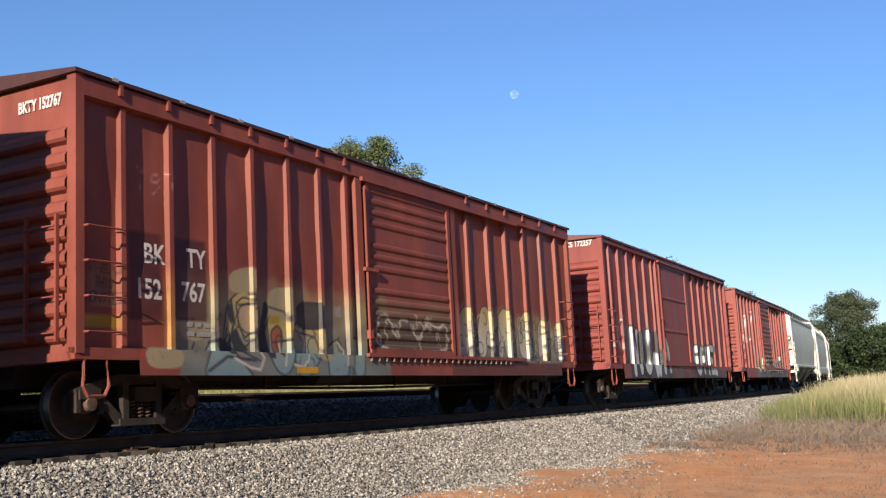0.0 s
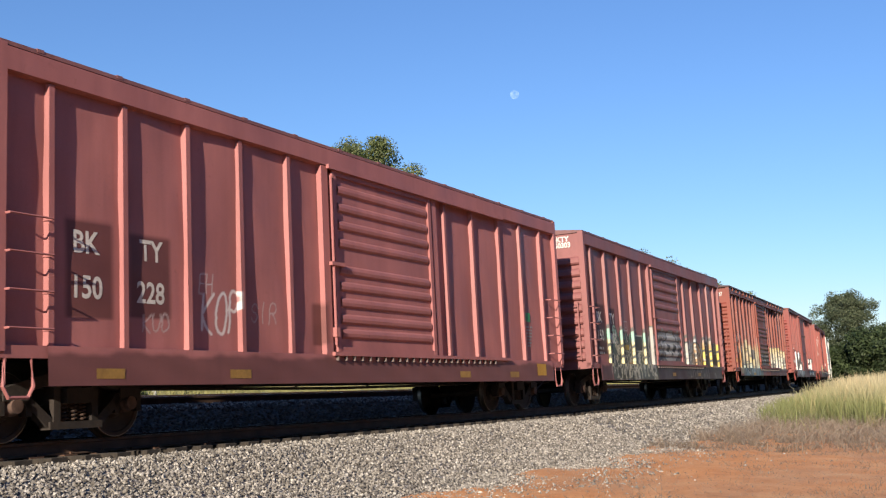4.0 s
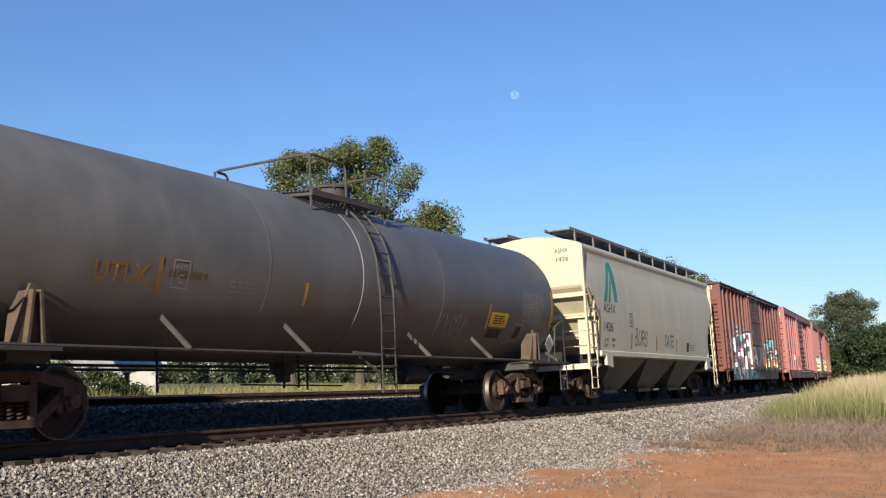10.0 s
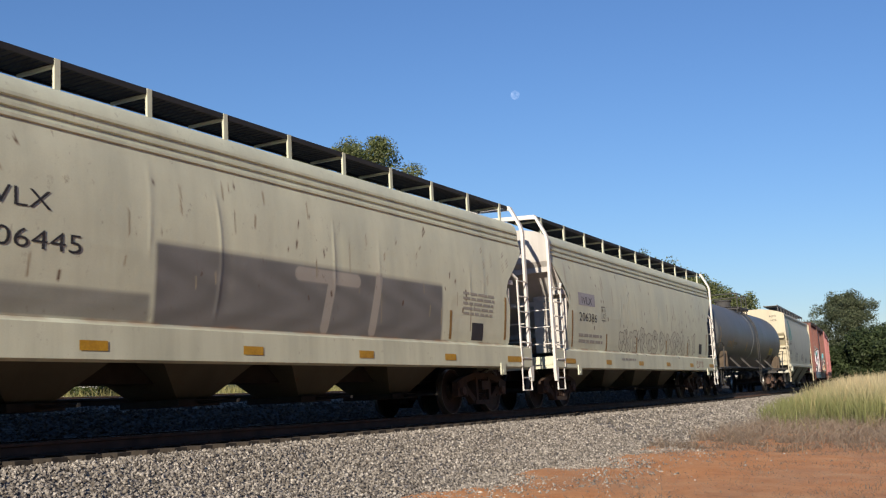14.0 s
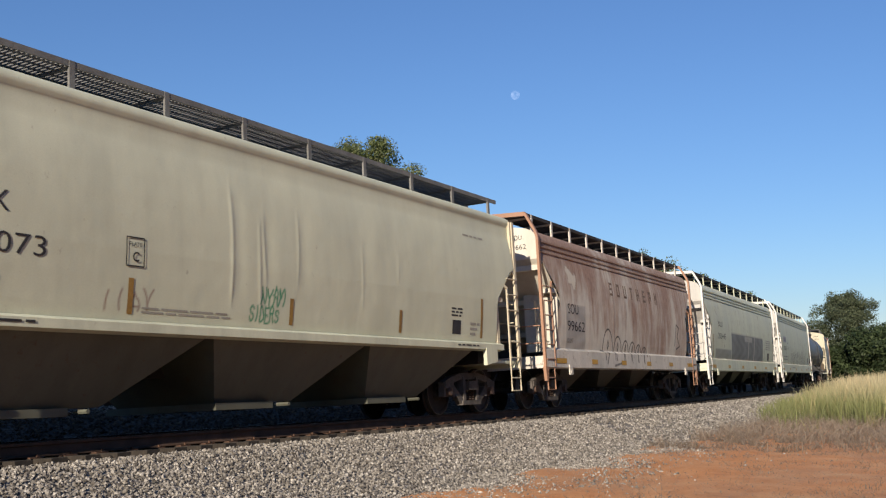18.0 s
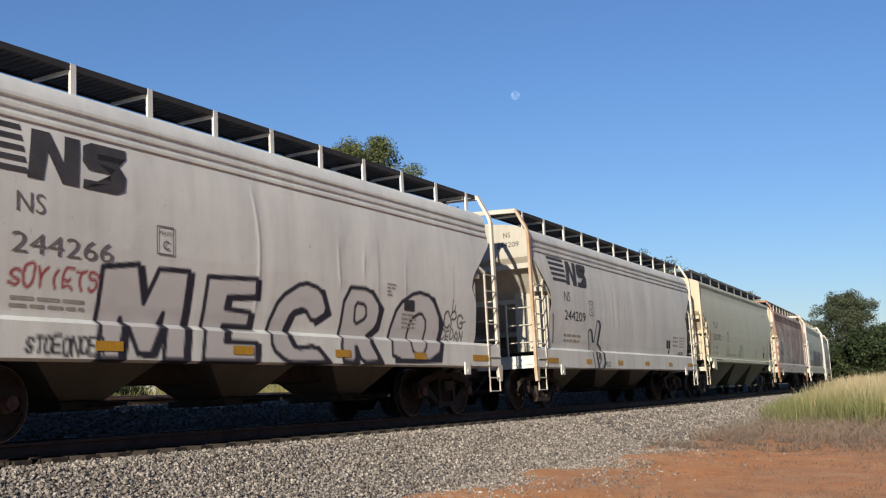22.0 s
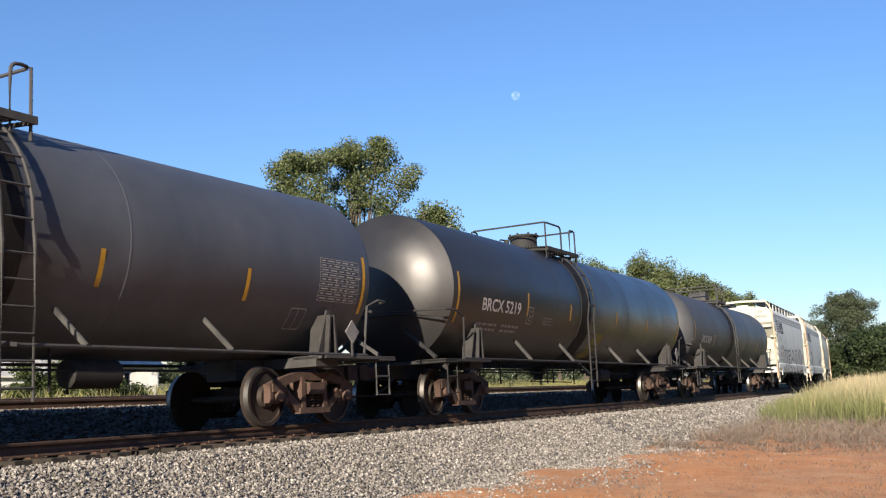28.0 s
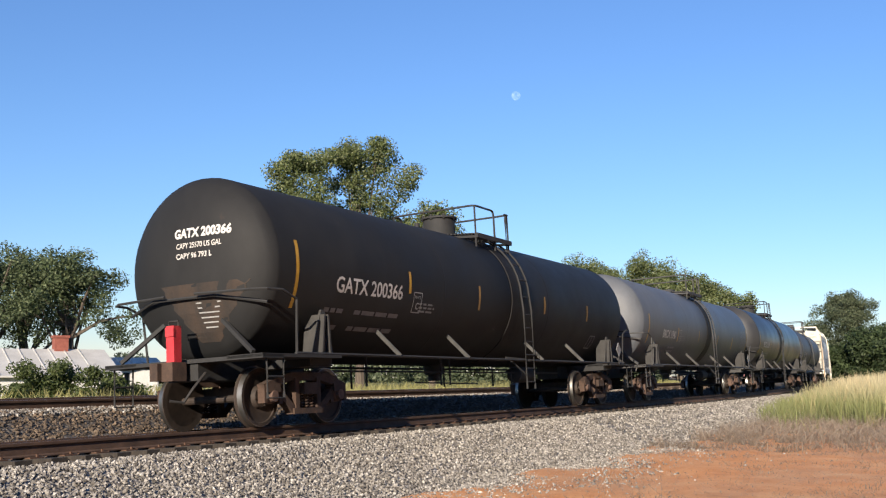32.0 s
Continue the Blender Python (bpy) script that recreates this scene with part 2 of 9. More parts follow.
quads = np.stack([idx[:-1, :-1], idx[:-1, 1:], idx[1:, 1:], idx[1:, :-1]], -1).reshape(-1, 4)
ground = new("ground", quick_mesh("ground", np.stack([gx, gy, gz], -1).reshape(-1, 3), quads, M_ground, True))
tagged(ground, "bare red clay with dry patches and a grassy field", "ground", kind="structure")

S_ALL = [*range(-320, -20, 10), *range(-20, 120, 2), *range(120, 420, 10)]
BED = [(-9.0, -0.3), (-7.2, 0.20), (-5.8, 0.25), (-2.85, 0.255), (-2.0, -0.08), (-1.4, -0.21), (1.45, -0.19), (1.75, -0.22), (3.7, GROUND - 0.06), (3.7, GROUND - 0.5), (-9.0, GROUND - 0.5)]


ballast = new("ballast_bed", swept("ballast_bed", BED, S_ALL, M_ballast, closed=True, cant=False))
tagged(ballast, "grey crushed-stone ballast bed under the tracks", "ballast", kind="structure")


def stones(name, count, s0, s1, o0, o1, size, seed, mat=None, thin=0.0):
    """Loose angular stones scattered over a stretch of the bed."""
    rng = np.random.default_rng(seed)
    s, o = rng.uniform(s0, s1, count), rng.uniform(o0, o1, count)
    if thin:
        o = np.where(rng.random(count) < 0.2, o1 - 0.15 + rng.exponential(thin, count), o)
    z = np.interp(o, [a for a, _ in BED[:9]], [b for _, b in BED[:9]])
    c = rail_points(s, o, 0.0)
    c[:, 2] = np.maximum(z, GROUND - 0.01) + rng.uniform(-0.012, 0.02, count)
    base = np.array([(1, 0, 0), (-1, 0, 0), (0, 1, 0), (0, -1, 0), (0, 0, 1), (0, 0, -1), (0.6, 0.6, 0.5), (-0.6, 0.5, 0.5)], float)[:6]
    tri = np.array([(0, 2, 4), (2, 1, 4), (1, 3, 4), (3, 0, 4), (2, 0, 5), (1, 2, 5), (3, 1, 5), (0, 3, 5)])
    r = size * rng.uniform(0.55, 1.25, (count, 1, 1)) * rng.uniform(0.6, 1.3, (count, 6, 1))
    ang = rng.uniform(0, 2 * np.pi, (3, count))
    ca, sa = np.cos(ang), np.sin(ang)
    zero, one = np.zeros(count), np.ones(count)
    rz = np.stack([np.stack([ca[0], -sa[0], zero], -1), np.stack([sa[0], ca[0], zero], -1), np.stack([zero, zero, one], -1)], 1)
    rx = np.stack([np.stack([one, zero, zero], -1), np.stack([zero, ca[1], -sa[1]], -1), np.stack([zero, sa[1], ca[1]], -1)], 1)
    v = (base[None] * r) * np.array([1, 1, 0.8])
    v = np.einsum("nij,nkj->nki", rz @ rx, v) + c[:, None]
    f = tri[None] + (np.arange(count) * 6)[:, None, None]
    ob = new(name, quick_mesh(name, v.reshape(-1, 3), f.reshape(-1, 3), mat or M_stones))
    return tagged(ob, "loose grey crushed stones of the ballast", "gravel", kind="stuff")


# darker copy of the stones, standing in for the train's cast shadow
M_farshade = stone_material("grimy ballast stones", [(p, tuple(f * k for f, k in zip((0.40, 0.31, 0.235), c))) for p, c in STONES])
# stone colours with the shade under the train painted in
M_undershade = stone_material("oily ballast stones", [(p, tuple(f * k for f, k in zip((0.10, 0.08, 0.06), c))) for p, c in STONES])
stones("ballast_stones", 52000, 3, 24, 1.3, 3.75, 0.027, 1, None, 0.5)
stones("ballast_stones", 26000, 24, 60, 1.3, 3.7, 0.035, 2, None, 0.5)
stones("ballast_stones", 13000, 3, 30, -3.4, -1.4, 0.036, 3, M_farshade)
stones("ballast_stones", 8000, 30, 60, -3.4, -1.4, 0.045, 4, M_farshade)
stones("ballast_stones", 16000, 3, 42, -3.62, -2.7, 0.036, 6)
stones("oily_stones", 9000, 3, 40, -1.5, 1.3, 0.036, 5, M_undershade)

RAIL_PROFILE = [(-0.07, -0.172), (0.07, -0.172), (0.07, -0.16), (0.012, -0.142), (0.009, -0.05), (0.036, -0.038), (0.037, -0.008), (0.030, 0.0),
                (-0.030, 0.0), (-0.037, -0.008), (-0.036, -0.038), (-0.009, -0.05), (-0.012, -0.142), (-0.07, -0.16)]


def rail_track(name, label, middle, height, lean, ties):
    """Two rails on timber ties; a track is one thing with its rails and ties as parts."""
    track = tagged(new(name), label, "railway track", kind="structure")
    for side in (0.7525, -0.7525):
        pts = []
        for s in S_ALL:
            pts.append([rail_point(s, *((lambda o, z: (middle + o, height + z))(*(canted(side + o, z) if lean else (side + o, z))))) for o, z in RAIL_PROFILE])
        part("rail", Shape().loft(pts, True), M_rail, track, "rusty steel rail with a shiny running surface")
        top = Shape()
        rows = []
        for s in S_ALL:
            rows.append([rail_point(s, *((lambda o, z: (middle + o, height + z))(*(canted(side + o, z) if lean else (side + o, z))))) for o, z in ((0.028, 0.0025), (-0.028, 0.0025))])
        top.loft(rows, False, False)
        part("running_surface", top, M_tread, track)
    tie = Shape().box(-0.115, 0.115, -1.3, 1.3, -0.18, 0.0)
    me = tie.mesh("tie", M_tie)
    pl = Shape()
    for y in (-0.7525, 0.7525):
        pl.box(-0.1, 0.1, y - 0.17, y + 0.17, 0.0, 0.016)
        for dx, dy in ((-0.06, 0.1), (0.06, -0.1)):
            pl.box(dx - 0.012, dx + 0.012, y + dy - 0.012, y + dy + 0.012, 0.016, 0.045)
    pm = pl.mesh("tie_plates", M_plate)
    for s in ties:
        p = rail_point(s, middle, height - 0.19)
        m = pose(p[0], p[1], p[2], 0, 0, math.degrees(s / RAD)) @ pose(0, 0, 0, math.degrees(-CANT if lean else 0))
        t = part("tie", me, M_tie, track, at=m)
        part("tie_plates", pm, M_plate, t)
    return track


rail_track("main_track", "rusty main line track on dark timber ties", 0.0, 0.0, True, [s * 0.5 - 4 for s in range(130)])
rail_track("siding_track", "rusty second track behind the main line", -4.4, 0.43, False, [s * 0.5 for s in range(90)])

# ================= trees, grass, buildings =================
AIM = 60.11


def bearing(deg, far):
    """The ground point that lies so many degrees to the right of the camera's line, so far off."""
    a = radians(AIM + deg)
    return far * math.sin(a), far * math.cos(a)


def leaf_material(name, stops, gloss=0.6):
    m, n, l, b = material(name, gloss)
    g = n.new("ShaderNodeNewGeometry")
    big = noise_node(n, l, 0.35, 3)
    c = ramp(n, l, g.outputs["Random Per Island"], stops).outputs[0]
    c = mix(n, l, 0.6, c, ramp(n, l, big.outputs[0], [(0.3, grey(0.55)), (0.7, grey(1.15))]).outputs[0], "MULTIPLY")
    c = albedo(n, l, c, b)
    b.inputs["Specular IOR Level"].default_value = 0.25
    tr = n.new("ShaderNodeBsdfTranslucent")
    l.new(c, tr.inputs["Color"])
    mx = n.new("ShaderNodeMixShader")
    mx.inputs[0].default_value = 0.35
    l.new(b.outputs[0], mx.inputs[1])
    l.new(tr.outputs[0], mx.inputs[2])
    l.new(mx.outputs[0], n["Material Output"].inputs[0])
    return m


M_bark = mottled("grey-brown bark", (0.07, 0.055, 0.042), (0.16, 0.13, 0.10), 3.0, 0.95, 30, stretch=(3, 3, 0.6))
M_leaf = leaf_material("oak leaves", [(0.0, (0.08, 0.105, 0.034)), (0.5, (0.15, 0.185, 0.066)), (0.85, (0.24, 0.275, 0.12)), (1.0, (0.38, 0.40, 0.26))])
M_leafdark = leaf_material("dark leaves", [(0.0, (0.06, 0.08, 0.042)), (0.6, (0.105, 0.135, 0.075)), (1.0, (0.20, 0.23, 0.14))])
M_leafdeep = leaf_material("deep green leaves", [(0.0, (0.05, 0.072, 0.033)), (0.6, (0.105, 0.14, 0.063)), (1.0, (0.22, 0.26, 0.14))])
M_leafolive = leaf_material("olive bush leaves", [(0.0, (0.055, 0.08, 0.025)), (0.6, (0.10, 0.135, 0.045)), (1.0, (0.17, 0.20, 0.08))])
M_leafgreen = leaf_material("green bush leaves", [(0.0, (0.032, 0.052, 0.022)), (0.6, (0.06, 0.092, 0.038)), (1.0, (0.105, 0.145, 0.062))])


def leaves(centres, sizes, count, leaf, seed):
    """Small leaf sprays scattered over clumps: corners and faces."""
    rng = np.random.default_rng(seed)
    centres, sizes = np.asarray(centres, float), np.asarray(sizes, float)
    pick = rng.choice(len(centres), count, p=sizes ** 2 / (sizes ** 2).sum())
    d = rng.normal(size=(count, 3))
    d /= np.linalg.norm(d, axis=1)[:, None]
    rad = sizes[pick] * rng.uniform(0.08, 1.1, count) ** 0.5
    c = centres[pick] + d * rad[:, None] * np.array([1, 1, 0.8])
    n = d + rng.normal(size=(count, 3)) * 0.75 + np.array([0, 0, 0.3])
    n /= np.linalg.norm(n, axis=1)[:, None]
    a = np.cross(n, rng.normal(size=(count, 3)))
    a /= np.linalg.norm(a, axis=1)[:, None]
    b = np.cross(n, a)
    s = leaf * rng.uniform(0.6, 1.5, (count, 1))
    v = np.stack([c - a * s, c - b * s * 0.55, c + a * s, c + b * s * 0.55], 1).reshape(-1, 3)
    return v, np.arange(count * 4).reshape(-1, 4)


def tree(kind, label, at, base, top, width, low, count, leaf, mat, seed, lobes=14, limbs=7, plump=1.0):
    """A tapered trunk with limbs and a crown of many leaf sprays."""
    rng = random.Random(seed)
    x, y = at
    t = tagged(new(kind), label, "tree" if kind != "bush" else "bush")
    t.matrix_basis = pose(x, y, base)
    H = top - base
    lo = low - base
    hump = min(0.5 * (H - lo), 0.46 * width)  # height of the rounded top
    centres, sizes = [], []
    for k in range(int(lobes * 1.9)):
        f = (k + 0.5) / (lobes * 1.9)
        a = k * 2.4 + rng.uniform(-0.4, 0.4)
        big = width * rng.uniform(0.12, 0.19)
        z = min(H - rng.uniform(1.1, 1.8) * big, lo + (H - lo) * f)
        dome = max(0.0, 1 - ((z + 0.75 * big - H + hump) / hump) ** 2) if z + 0.75 * big > H - hump else 1.0
        r = max(0.0, width / 2 * math.sqrt(dome) * rng.uniform(0.4, 1.05) - big * 0.6)
        mid = Vector((r * math.cos(a), r * math.sin(a), z))
        for _ in range(8):
            d = Vector((rng.gauss(0, 1), rng.gauss(0, 1), rng.gauss(0, 0.8))).normalized()
            s = plump * width * rng.uniform(0.055, 0.105)
            c = mid + d * big * rng.uniform(0.3, 1.0)
            centres.append((c.x, c.y, min(H - s * 0.8, c.z)))
            sizes.append(s)
    trunk = Shape()
    rt = max(0.06, width * 0.035)
    wob = [(rng.uniform(-1, 1) * width * 0.03, rng.uniform(-1, 1) * width * 0.03) for _ in range(6)]
    pts = [(wob[k][0] * k * 0.4, wob[k][1] * k * 0.4, -0.3 + (H * 0.72 + 0.3) * k / 5) for k in range(6)]
    rings = []
    for k, p in enumerate(pts):
        r = rt * (1 - 0.85 * k / 5) * (1.35 if k == 0 else 1)
        rings.append([(p[0] + r * math.cos(j * 0.785), p[1] + r * math.sin(j * 0.785), p[2]) for j in range(8)])
    trunk.loft(rings, True)
    part("trunk", trunk, M_bark, t, smooth=True)
    for k in range(limbs):
        c = centres[rng.randrange(len(centres))]
        f = rng.uniform(0.25, 0.7)
        i = min(4, int(f * 5))
        st = Vector(pts[i]).lerp(Vector(pts[i + 1]), f * 5 - i)
        en = Vector(c)
        mid = st.lerp(en, 0.5) + Vector((0, 0, 0.08 * H * rng.uniform(-0.3, 0.6)))
        limb = Shape()
        for a, b, r0, r1 in ((st, mid, rt * 0.42, rt * 0.28), (mid, en, rt * 0.28, rt * 0.1)):
            dd = (b - a).normalized()
            sd = dd.cross(Vector((0.3, 0.2, 1))).normalized()
            up = sd.cross(dd)
            limb.loft([[p + sd * r * math.cos(j * 1.257) + up * r * math.sin(j * 1.257) for j in range(5)] for p, r in ((a, r0), (b, r1))], True)
        part("limb", limb, M_bark, t, smooth=True)
    v, q = leaves(centres, sizes, count, leaf, seed)
    v[:, 2] = np.minimum(v[:, 2], H)
    part("crown", quick_mesh("crown", v, q, mat), mat, t)
    return t


OAK = "tall green oak with an open ragged crown behind the tracks"
tree("tree", OAK, bearing(-8.1, 60.0), -0.3, 14.2, 7.0, 4.5, 34000, 0.07, M_leaf, 3, 13, 12, 1.1)
tree("tree", OAK, bearing(-4.5, 62.0), -0.3, 15.6, 8.0, 4.5, 50000, 0.07, M_leaf, 5, 14, 14, 1.1)
tree("tree", "slender green tree beside taller oaks", bearing(-0.6, 60.0), -0.3, 11.2, 5.6, 4.0, 21000, 0.068, M_leaf, 8, 14, 9, 1.1)
for k, (b, top, w, low) in enumerate(((6.3, 12.8, 4.6, 4), (7.7, 14.6, 7.4, 3), (9.3, 13.6, 7.4, 3), (11.0, 14.2, 8.4, 3), (12.6, 13.2, 8.0, 3), (14.1, 12.2, 7.6, 3), (15.6, 10.2, 6.2, 2))):
    tree("tree", "green leafy tree in a distant row", bearing(b, 112.0 + 4 * (k % 3)), -0.3, top, 1.22 * w, low, 23000, 0.10, M_leaf, 20 + k, 11, 5, 1.15)
tree("tree", "dark grey-green round-headed tree in the distance", bearing(20.95, 150.0), -0.8, 12.5, 11.6, 1.5, 52000, 0.11, M_leafdark, 31, 14, 5, 1.12)
tree("bush", "dense green bush beside the line", bearing(22.8, 118.0), -0.8, 6.6, 10.5, 0.0, 24000, 0.14, M_leafgreen, 33, 8, 3, 1.3)
tree("bush", "dense green bush beside the line", bearing(20.7, 122.0), -0.8, 4.6, 7.0, 0.0, 11000, 0.14, M_leafgreen, 34, 6, 3)
LIMBY = "spreading dark tree with drooping limbs above low buildings"
tree("tree", LIMBY, bearing(-19.4, 52.0), -0.3, 7.2, 6.8, 3.0, 17000, 0.062, M_leafdeep, 41, 7, 16, 0.95)
tree("tree", LIMBY, bearing(-23.4, 53.0), -0.3, 7.5, 8.4, 2.8, 19000, 0.062, M_leafdeep, 42, 7, 14, 0.95)
tree("tree", LIMBY, bearing(-21.5, 55.0), -0.3, 7.9, 7.6, 3.4, 15000, 0.062, M_leafdeep, 46, 7, 14, 0.95)
tree("bush", "untidy green bush before a white shed", bearing(-20.0, 36.0), -0.2, 1.7, 3.4, 0.1, 6500, 0.05, M_leafolive, 43, 6, 3)
tree("bush", "untidy green bush before a white shed", bearing(-21.2, 37.0), -0.2, 1.0, 2.2, 0.0, 2200, 0.07, M_leafolive, 44, 5, 2)
tree("bush", "untidy green bush before a white shed", bearing(-17.2, 38.0), -0.2, 1.0, 2.4, 0.0, 1800, 0.07, M_leafolive, 45, 5, 2)


def woods():
    """A low far line of woods round the field behind the tracks."""
    rng = random.Random(7)
    cs, ss = [], []
    for k in range(120):
        d = -32 + 44 * k / 120
        x, y = bearing(d, 170 + rng.uniform(-8, 8))
        h = rng.uniform(2.0, 4.5)
        for j in range(3):
            cs.append((x + rng.uniform(-1, 1), y + rng.uniform(-1, 1), -0.3 + h * (j + 0.5) / 3))
            ss.append(h * 0.4)
    v, q = leaves(cs, ss, 46000, 0.3, 9)
    return tagged(new("far_woods", quick_mesh("far_woods", v, q, M_leafdark)), "low dark line of distant woods", "woods", kind="stuff")


woods()


def wood_edge():
    """A leafy screen out of view, added to cut sky light on the train."""
    rng = random.Random(17)
    cs, ss = [], []
    for k in range(90):
        x = -45 + 150 * k / 90 + rng.uniform(-1, 1)
        h = rng.uniform(11.0, 15.0)
        for j in range(7):
            cs.append((x + rng.uniform(-1.5, 1.5), -17 + rng.uniform(-2.5, 2.5), GROUND + h * (j + 0.5) / 7))
            ss.append(rng.uniform(1.4, 2.1))
    v, q = leaves(cs, ss, 70000, 0.36, 19)
    return tagged(new("wood_edge", quick_mesh("wood_edge", v, q, M_leafgreen)), "dense green wood edge across the clay yard", "woods", kind="stuff")


wood_edge()


def grass_material(name, low, mid, tip, h):
    m, n, l, b = material(name, 0.7)
    tc, sp, mr = n.new("ShaderNodeTexCoord"), n.new("ShaderNodeSeparateXYZ"), n.new("ShaderNodeMapRange")
    l.new(tc.outputs["Object"], sp.inputs[0])
    l.new(sp.outputs["Z"], mr.inputs[0])
    mr.inputs[1].default_value, mr.inputs[2].default_value = GROUND, GROUND + h
    g = n.new("ShaderNodeNewGeometry")
    c = ramp(n, l, mr.outputs[0], [(0.0, low), (0.45, mid), (0.95, tip)]).outputs[0]
    c = mix(n, l, 0.55, c, ramp(n, l, g.outputs["Random Per Island"], [(0.0, grey(0.45)), (1.0, grey(1.25))]).outputs[0], "MULTIPLY")
    c = albedo(n, l, c, b)
    tr = n.new("ShaderNodeBsdfTranslucent")
    l.new(c, tr.inputs["Color"])
    mx = n.new("ShaderNodeMixShader")
    mx.inputs[0].default_value = 0.3
    l.new(b.outputs[0], mx.inputs[1])
    l.new(tr.outputs[0], mx.inputs[2])
    l.new(mx.outputs[0], n["Material Output"].inputs[0])
    return m


def blades(name, label, count, zone, height, wide, bend, mat, seed, base=GROUND):
    """Separate bent blades; zone() gives places, height() a blade's length."""
    rng = np.random.default_rng(seed)
    p = zone(rng, count)
    n = len(p)
    h = height(rng, p)
    a = rng.uniform(0, 2 * np.pi, n)
    w = np.stack([np.cos(a), np.sin(a), np.zeros(n)], -1) * (wide * rng.uniform(0.6, 1.4, n))[:, None]
    lean = np.stack([rng.normal(0, bend, n), rng.normal(0, bend, n), np.zeros(n)], -1) * h[:, None]
    up = np.stack([np.zeros(n), np.zeros(n), h], -1)
    root = np.concatenate([p, np.full((n, 1), base - 0.03)], 1)
    v = np.stack([root - w, root + w, root + lean * 0.3 + up * 0.55 - w * 0.7, root + lean * 0.3 + up * 0.55 + w * 0.7, root + lean + up - w * 0.12, root + lean + up + w * 0.12], 1).reshape(-1, 3)
    i = (np.arange(n) * 6)[:, None]
    q = np.concatenate([i + [0, 1, 3, 2], i + [2, 3, 5, 4]]).reshape(-1, 4)
    return tagged(new(name, quick_mesh(name, v, q, mat)), label, "grass", kind="stuff")


def wedge(d0, d1, f0, f1, off_min, ragged=0.0):
    """Places in a sector seen from the camera that keep a distance from the track's middle."""
    def zone(rng, count):
        d, f = rng.uniform(d0, d1, count), rng.uniform(f0, f1, count)
        a = np.radians(AIM + d)
        x, y = f * np.sin(a), f * np.cos(a)
        off = np.hypot(x, DIST + RAD - y) - RAD
        edge = off_min + ragged * np.sin(x * 0.9) + ragged * 0.6 * np.sin(x * 2.3)
        ok = off > edge
        return np.stack([x, y], -1)[ok]
    return zone


def patchy(zone, edge, seed):
    """Thins a zone into clumps, more so towards its near edge."""
    def thinned(rng, count):
        p = zone(rng, count)
        n = np.array([noise.noise((x * 0.55, y * 0.9, seed)) + 0.6 * noise.noise((x * 1.9, y * 2.4, seed + 5)) for x, y in p])
        far = np.clip((np.hypot(p[:, 0], p[:, 1]) - edge) / 13, 0, 1)
        return p[n + 1.25 * far + rng.normal(0, 0.12, len(p)) > 0.62]
    return thinned


M_tall = grass_material("tall seeding grass", (0.13, 0.155, 0.055), (0.30, 0.33, 0.135), (0.60, 0.54, 0.34), 1.5)
M_straw = grass_material("straw seed stalks", (0.24, 0.24, 0.09), (0.46, 0.41, 0.20), (0.72, 0.60, 0.36), 1.6)
M_dead = grass_material("dead brown weeds", (0.24, 0.185, 0.14), (0.36, 0.295, 0.23), (0.50, 0.44, 0.35), 0.45)
M_field = grass_material("field grass", (0.07, 0.09, 0.02), (0.18, 0.20, 0.055), (0.34, 0.32, 0.12), 1.1)


def rising(lo, hi):
    """Blades that get taller to the camera's right, sized to fit its view."""
    def height(rng, p):
        d = np.degrees(np.arctan2(p[:, 0], p[:, 1])) - AIM
        return (lo + (hi - lo) * np.clip((d - 17.5) / 6.0, 0, 1)) * rng.uniform(0.5, 1.12, len(p))
    return height


SEED = "tall green grass with straw-coloured seed heads"
blades("tall_grass", SEED, 38000, patchy(wedge(17.4, 28, 35, 58, 2.9, 0.5), 38.5, 2.0), rising(0.75, 1.6), 0.015, 0.2, M_tall, 1)
blades("tall_grass", SEED, 20000, wedge(18.0, 30, 56, 110, 2.6, 0.4), rising(1.0, 1.9), 0.028, 0.18, M_tall, 2)
blades("tall_grass", "yellowing grass at the foot of the ballast", 6000, wedge(16.6, 22, 39, 70, 2.7, 0.3), lambda r, p: r.uniform(0.35, 0.8, len(p)), 0.016, 0.3, M_tall, 3)
blades("tall_grass", "scattered tall straw-coloured seed stalks", 2600, wedge(18.0, 28, 41, 62, 2.9, 0.5), lambda r, p: r.uniform(1.1, 1.95, len(p)) * np.clip((np.degrees(np.arctan2(p[:, 0], p[:, 1])) - AIM - 15) / 6, 0.5, 1), 0.012, 0.22, M_straw, 7)
blades("dead_weeds", "low dead brown weeds between clay and ballast", 95000, patchy(wedge(5.5, 27, 19.0, 44, 3.1, 0.3), 19.5, 1.0), lambda r, p: (0.03 + 0.36 * r.random(len(p)) ** 2.6) * np.clip((np.hypot(p[:, 0], p[:, 1]) - 19) / 8, 0.2, 1.15) * (0.85 + 0.25 * np.sin(p[:, 0] * 2.1 + 2 * np.sin(p[:, 1] * 2.7))), 0.008, 1.0, M_dead, 4)
blades("tall_grass", "low yellow-brown grass before the taller stand", 7000, patchy(wedge(15.5, 28, 32, 45, 3.0, 0.4), 36.0, 4.0), lambda r, p: r.uniform(0.12, 0.6, len(p)), 0.012, 0.4, M_straw, 8)
blades("dead_weeds", "sparse dead weeds on the clay", 9000, wedge(3, 26, 13, 27, 3.4, 0.35), lambda r, p: r.uniform(0.02, 0.09, len(p)), 0.006, 0.9, M_dead, 5)


def beyond(rng, count):
    s, o = rng.uniform(4, 130, count), rng.uniform(-30, -8.6, count)
    return rail_points(s, o, 0.0)[:, :2]


